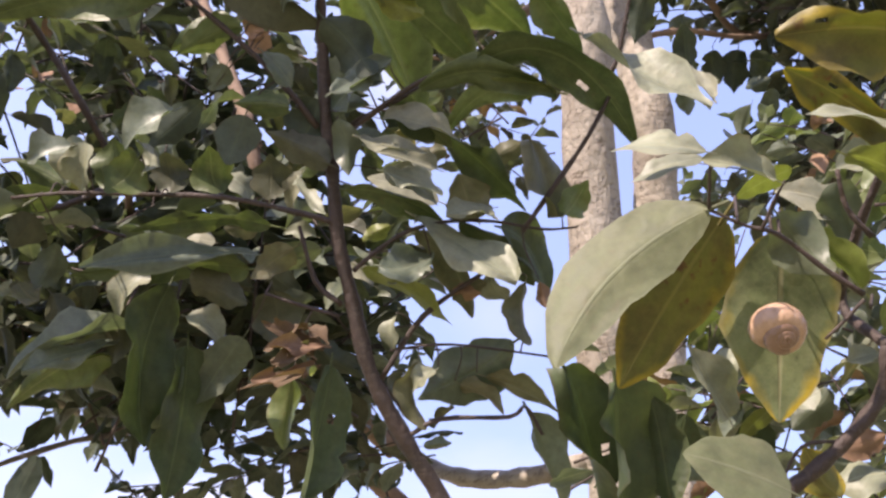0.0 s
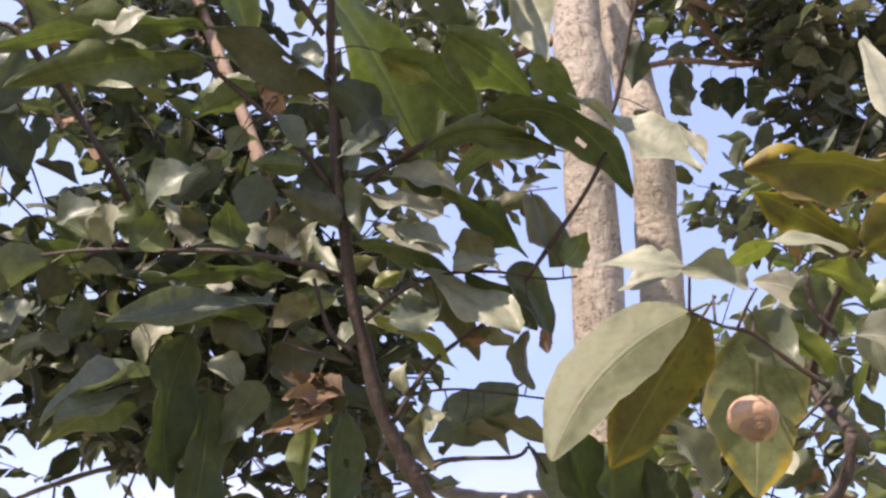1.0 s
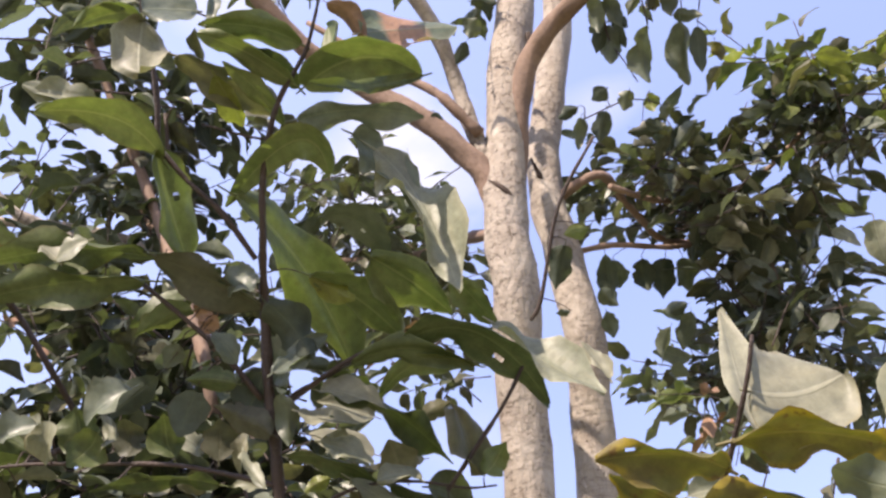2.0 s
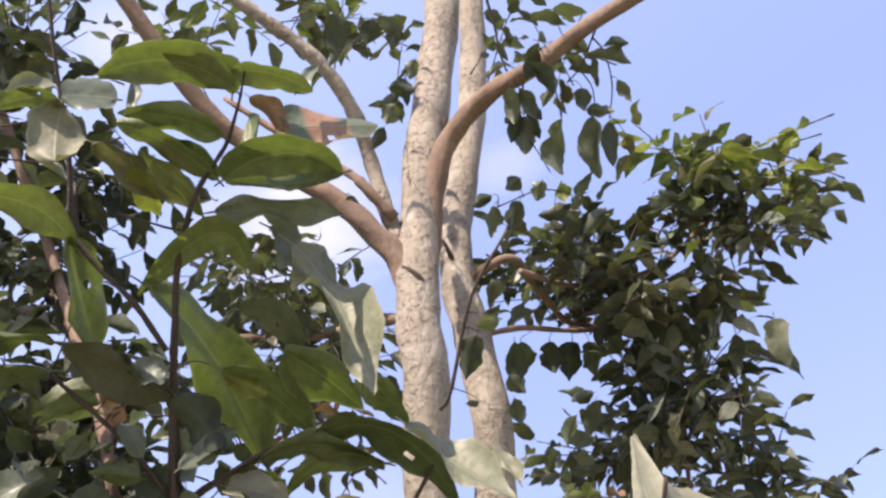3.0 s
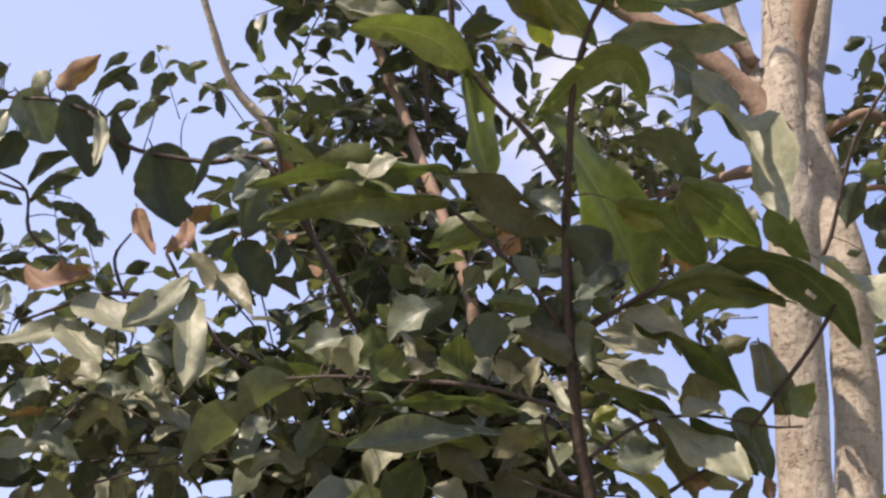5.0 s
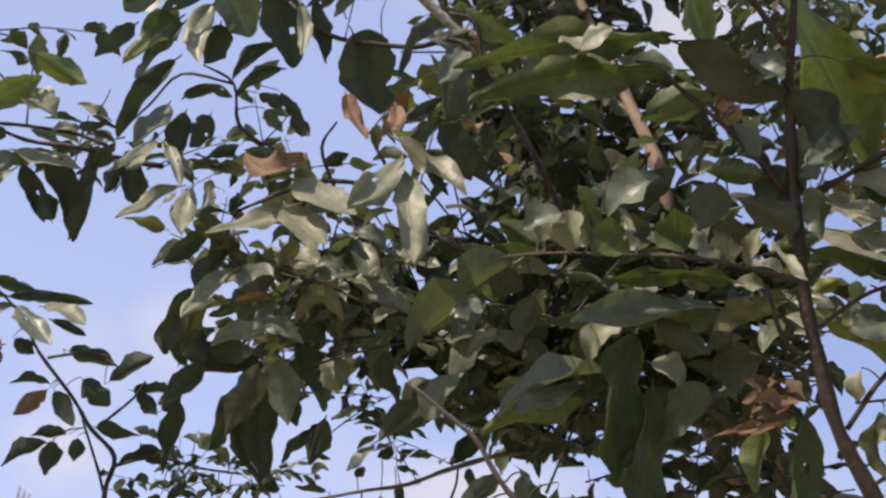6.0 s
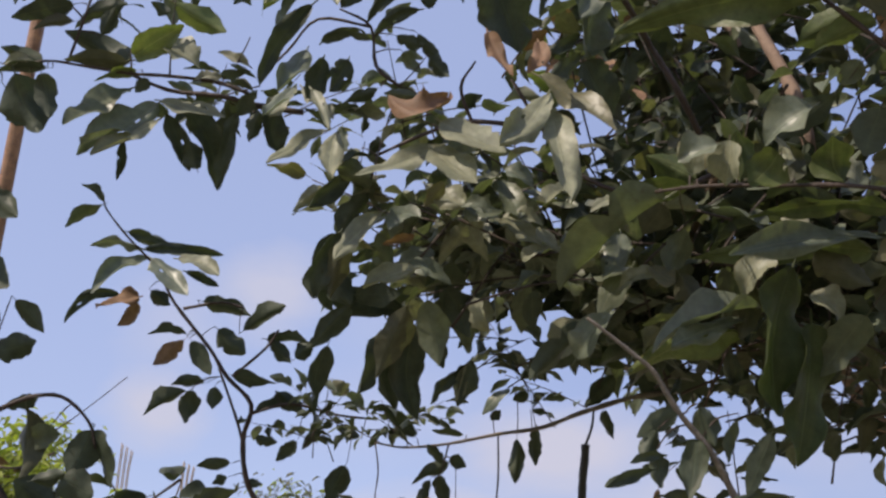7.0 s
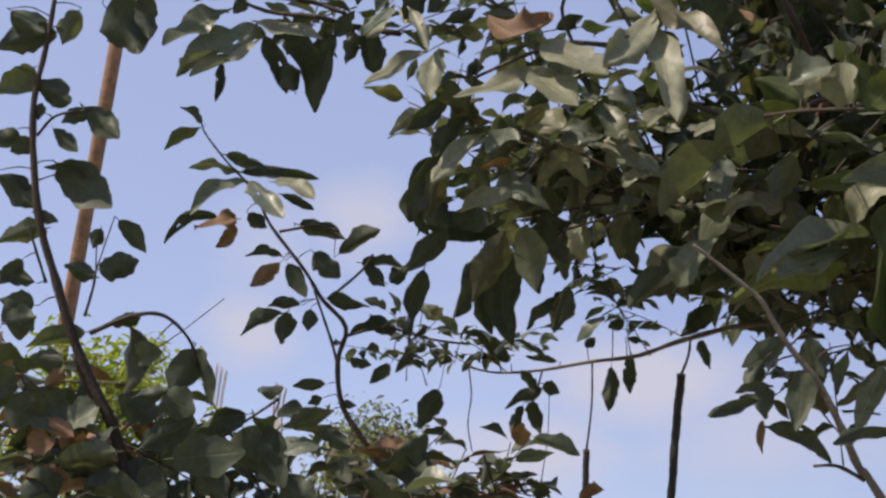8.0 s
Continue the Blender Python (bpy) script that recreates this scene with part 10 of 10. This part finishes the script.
spray(back_tree, 33, (0.262, 1.947, 3.272), (0.13, -0.032, -0.002), (-0.007, -0.032, 0.059), (0.055, 0.212, 0.12), 14, 0.0515, "dmd")
spray(back_tree, 34, (1.048, 1.633, 3.002), (0.189, -0.047, -0.003), (-0.011, -0.048, 0.09), (0.066, 0.255, 0.144), 90, 0.0593, "dmds")
spray(back_tree, 35, (1.173, 1.67, 2.88), (0.133, -0.033, -0.002), (-0.009, -0.043, 0.08), (0.066, 0.255, 0.144), 60, 0.0593, "dmd")
spray(back_tree, 36, (0.313, 1.550, 2.651), (0.064, -0.016, -0.001), (-0.008, -0.036, 0.066), (0.044, 0.170, 0.096), 14, 0.0598, "dmdgb")
spray(back_tree, 37, (0.422, 1.518, 2.657), (0.046, -0.011, -0.001), (-0.009, -0.040, 0.075), (0.044, 0.170, 0.096), 18, 0.0544, "dmdgb")
spray(back_tree, 38, (0.646, 1.787, 2.849), (0.252, -0.098, -0.029), (-0.008, -0.051, 0.103), (0.111, 0.246, 0.132), 90, 0.0577, "dkdskk")
spray(back_tree, 39, (0.630, 1.693, 2.467), (0.256, -0.099, -0.030), (-0.006, -0.037, 0.074), (0.129, 0.287, 0.154), 73, 0.0759, "dkskkkp")
spray(back_tree, 40, (0.683, 1.743, 2.331), (0.256, -0.099, -0.030), (-0.006, -0.037, 0.074), (0.129, 0.287, 0.154), 92, 0.0759, "dkskkkp")
spray(back_tree, 41, (0.734, 2.032, 2.209), (0.227, -0.088, -0.027), (-0.005, -0.032, 0.064), (0.129, 0.287, 0.154), 60, 0.0564, "dmksk")
spray(back_tree, 42, (0.965, 1.755, 2.186), (0.07, -0.027, -0.008), (-0.007, -0.047, 0.093), (0.111, 0.246, 0.132), 45, 0.0522, "dms")
spray(back_tree, 43, (1.175, 1.667, 2.743), (0.139, -0.054, -0.016), (-0.004, -0.029, 0.057), (0.092, 0.205, 0.11), 66, 0.0542, "dmdb")
spray(back_tree, 44, (1.239, 1.636, 2.632), (0.068, -0.026, -0.008), (-0.004, -0.023, 0.047), (0.074, 0.164, 0.088), 24, 0.0529, "dmd")
spray(back_tree, 45, (0.99, 0.802, 1.949), (0.066, -0.026, -0.008), (-0.002, -0.014, 0.027), (0.065, 0.143, 0.077), 75, 0.0411, "dsgp")
spray(back_tree, 46, (1.027, 0.806, 1.855), (0.088, -0.034, -0.01), (-0.004, -0.029, 0.058), (0.074, 0.164, 0.088), 120, 0.0458, "dsgpyb")
spray(back_tree, 47, (1.021, 0.703, 1.938), (0.039, -0.015, -0.005), (-0.003, -0.019, 0.038), (0.055, 0.123, 0.066), 45, 0.0326, "dsgp")
spray(back_tree, 48, (1.195, 0.813, 2.155), (0.05, -0.019, -0.006), (-0.002, -0.013, 0.027), (0.074, 0.164, 0.088), 36, 0.0412, "dsgb")
spray(back_tree, 49, (0.988, 0.968, 1.87), (0.057, -0.022, -0.007), (-0.004, -0.028, 0.055), (0.065, 0.143, 0.077), 39, 0.0515, "dgsd")
spray(back_tree, 50, (0.844, 1.625, 2.432), (0.115, -0.028, -0.002), (-0.011, -0.051, 0.095), (0.049, 0.191, 0.108), 79, 0.0787, "dkmsk")
spray(back_tree, 51, (0.844, 1.688, 2.269), (0.122, -0.03, -0.002), (-0.009, -0.041, 0.077), (0.055, 0.212, 0.12), 79, 0.0778, "dkmsk")
spray(back_tree, 74, (0.924, 1.633, 2.626), (0.162, -0.023, -0.002), (-0.006, -0.055, 0.121), (0.034, 0.225, 0.104), 56, 0.0788, "dmsk")
spray(back_tree, 75, (0.915, 1.701, 2.302), (0.146, -0.021, -0.002), (-0.005, -0.049, 0.107), (0.031, 0.202, 0.094), 68, 0.0760, "dmsks")
spray(back_tree, 76, (0.894, 1.787, 2.124), (0.165, -0.024, -0.002), (-0.004, -0.033, 0.072), (0.031, 0.202, 0.094), 52, 0.0760, "dmkk")
spray(back_tree, 77, (0.742, 1.691, 2.440), (0.118, -0.017, -0.002), (-0.006, -0.049, 0.109), (0.027, 0.18, 0.083), 45, 0.0715, "dmkk")
spray(back_tree, 87, (0.414, 1.686, 2.587), (0.135, -0.054, -0.013), (-0.015, -0.058, 0.088), (0.079, 0.166, 0.122), 25, 0.0738, "kkdm")
spray(back_tree, 88, (0.621, 1.644, 2.511), (0.117, -0.047, -0.011), (-0.012, -0.047, 0.072), (0.079, 0.166, 0.122), 34, 0.0719, "kkdmq")
spray(back_tree, 92, (0.478, 2.017, 3.294), (0.129, -0.050, -0.019), (-0.005, -0.041, 0.071), (0.056, 0.119, 0.073), 34, 0.0635, "kkd")
spray(back_tree, 93, (0.435, 1.759, 2.924), (0.084, -0.032, -0.012), (-0.003, -0.019, 0.033), (0.030, 0.063, 0.039), 16, 0.0899, "kkd")
spray(back_tree, 94, (0.723, 1.835, 3.300), (0.086, -0.033, -0.013), (-0.004, -0.031, 0.054), (0.056, 0.119, 0.073), 26, 0.0747, "kkdm")
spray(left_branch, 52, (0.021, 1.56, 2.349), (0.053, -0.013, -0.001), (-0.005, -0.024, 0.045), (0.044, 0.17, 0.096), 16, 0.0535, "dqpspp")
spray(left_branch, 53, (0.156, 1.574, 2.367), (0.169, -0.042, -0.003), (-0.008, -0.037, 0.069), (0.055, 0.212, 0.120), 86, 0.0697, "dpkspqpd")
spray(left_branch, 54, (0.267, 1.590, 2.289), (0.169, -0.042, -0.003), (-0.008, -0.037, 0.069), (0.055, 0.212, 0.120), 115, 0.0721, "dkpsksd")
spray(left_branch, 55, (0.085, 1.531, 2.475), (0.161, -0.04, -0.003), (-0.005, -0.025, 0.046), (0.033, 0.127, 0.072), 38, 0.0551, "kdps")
spray(left_branch, 56, (-0.016, 1.522, 2.538), (0.085, -0.021, -0.001), (-0.005, -0.025, 0.046), (0.033, 0.127, 0.072), 18, 0.0501, "kds")
spray(left_branch, 57, (0.152, 1.646, 2.341), (0.134, -0.002, 0.006), (-0.005, -0.034, 0.093), (0.000, 0.188, 0.068), 56, 0.0692, "kdspds")
spray(left_branch, 58, (0.331, 1.689, 2.369), (0.184, -0.003, 0.008), (-0.005, -0.038, 0.104), (0.000, 0.235, 0.085), 112, 0.0738, "kdskpd")
spray(left_branch, 59, (0.546, 1.640, 2.358), (0.179, -0.003, 0.008), (-0.007, -0.049, 0.135), (0.000, 0.282, 0.103), 151, 0.0718, "kdkkk")
spray(left_branch, 60, (0.603, 2.085, 2.338), (0.165, -0.003, 0.007), (-0.003, -0.021, 0.057), (0.000, 0.235, 0.085), 70, 0.0581, "kkdk")
spray(left_branch, 61, (0.282, 1.797, 2.218), (0.123, -0.002, 0.005), (-0.001, -0.01, 0.027), (0, 0.188, 0.068), 36, 0.0501, "kks")
spray(left_branch, 62, (-0.138, 1.478, 2.51), (0.152, -0.002, 0.007), (-0.002, -0.012, 0.032), (0, 0.094, 0.034), 36, 0.0487, "kks")
spray(left_branch, 78, (0.838, 1.634, 2.792), (0.092, -0.008, 0.000), (-0.002, -0.020, 0.047), (0.019, 0.228, 0.101), 22, 0.0681, "kkmk")
spray(left_branch, 79, (0.617, 1.682, 2.725), (0.112, -0.009, 0.000), (-0.003, -0.029, 0.065), (0.019, 0.228, 0.101), 14, 0.0704, "kkmk")
spray(left_branch, 80, (-0.395, 1.407, 2.669), (0.169, -0.014, 0.001), (-0.002, -0.02, 0.046), (0.015, 0.182, 0.081), 36, 0.0545, "kkks")
spray(pod_branch, 63, (0.667, 1.984, 2.229), (0.101, -0.002, 0.004), (-0.002, -0.016, 0.043), (0.000, 0.141, 0.051), 30, 0.0551, "kksk")
spray(pod_branch, 64, (0.677, 1.905, 2.068), (0.087, -0.001, 0.004), (-0.002, -0.017, 0.046), (0, 0.141, 0.051), 15, 0.0581, "kkk")
spray(pod_branch, 65, (0.074, 1.939, 2.119), (0.129, -0.002, 0.006), (-0.002, -0.014, 0.037), (0, 0.094, 0.034), 45, 0.0389, "kks")
spray(pod_branch, 66, (0.36, 1.862, 2.187), (0.116, -0.002, 0.005), (-0.002, -0.013, 0.036), (0, 0.141, 0.051), 27, 0.0447, "kks")
spray(slim_sapling, 67, (-0.039, 2.135, 2.166), (0.098, -0.002, 0.004), (-0.002, -0.015, 0.041), (0, 0.094, 0.034), 36, 0.0454, "kks")

spray(bush, 89, (-0.520, 1.527, 1.848), (0.034, -0.001, 0.001), (-0.002, -0.016, 0.043), (0.000, 0.141, 0.051), 14, 0.0469, "bba")
spray(bush, 90, (-0.101, 1.637, 1.839), (0.056, -0.001, 0.002), (-0.001, -0.011, 0.030), (0.000, 0.141, 0.051), 22, 0.0436, "cbqk")
spray(bush, 91, (0.092, 1.771, 1.852), (0.083, -0.001, 0.004), (-0.002, -0.013, 0.037), (0.000, 0.141, 0.051), 36, 0.0453, "kkbqa")
spray(bush, 68, (-0.498, 1.567, 1.825), (0.123, -0.002, 0.005), (-0.003, -0.021, 0.058), (0, 0.235, 0.085), 66, 0.0843, "kkksb")
spray(bush, 69, (-0.268, 1.558, 1.85), (0.093, -0.001, 0.004), (-0.002, -0.013, 0.036), (0, 0.235, 0.085), 33, 0.0799, "kkks")
spray(bush, 70, (-0.265, 1.579, 1.792), (0.154, -0.002, 0.007), (-0.002, -0.016, 0.043), (0, 0.235, 0.085), 60, 0.0799, "kkks")
spray(bush, 71, (-0.055, 1.72, 1.845), (0.135, -0.002, 0.006), (-0.002, -0.012, 0.032), (0, 0.188, 0.068), 60, 0.0682, "kkksb")
spray(bush, 72, (0.098, 1.723, 1.835), (0.101, -0.002, 0.004), (-0.002, -0.012, 0.032), (0, 0.188, 0.068), 45, 0.0682, "kkksb")
spray(bush, 73, (-0.551, 1.58, 1.936), (0.072, -0.001, 0.003), (-0.002, -0.014, 0.037), (0, 0.188, 0.068), 21, 0.0733, "kkb")
join_leaves()
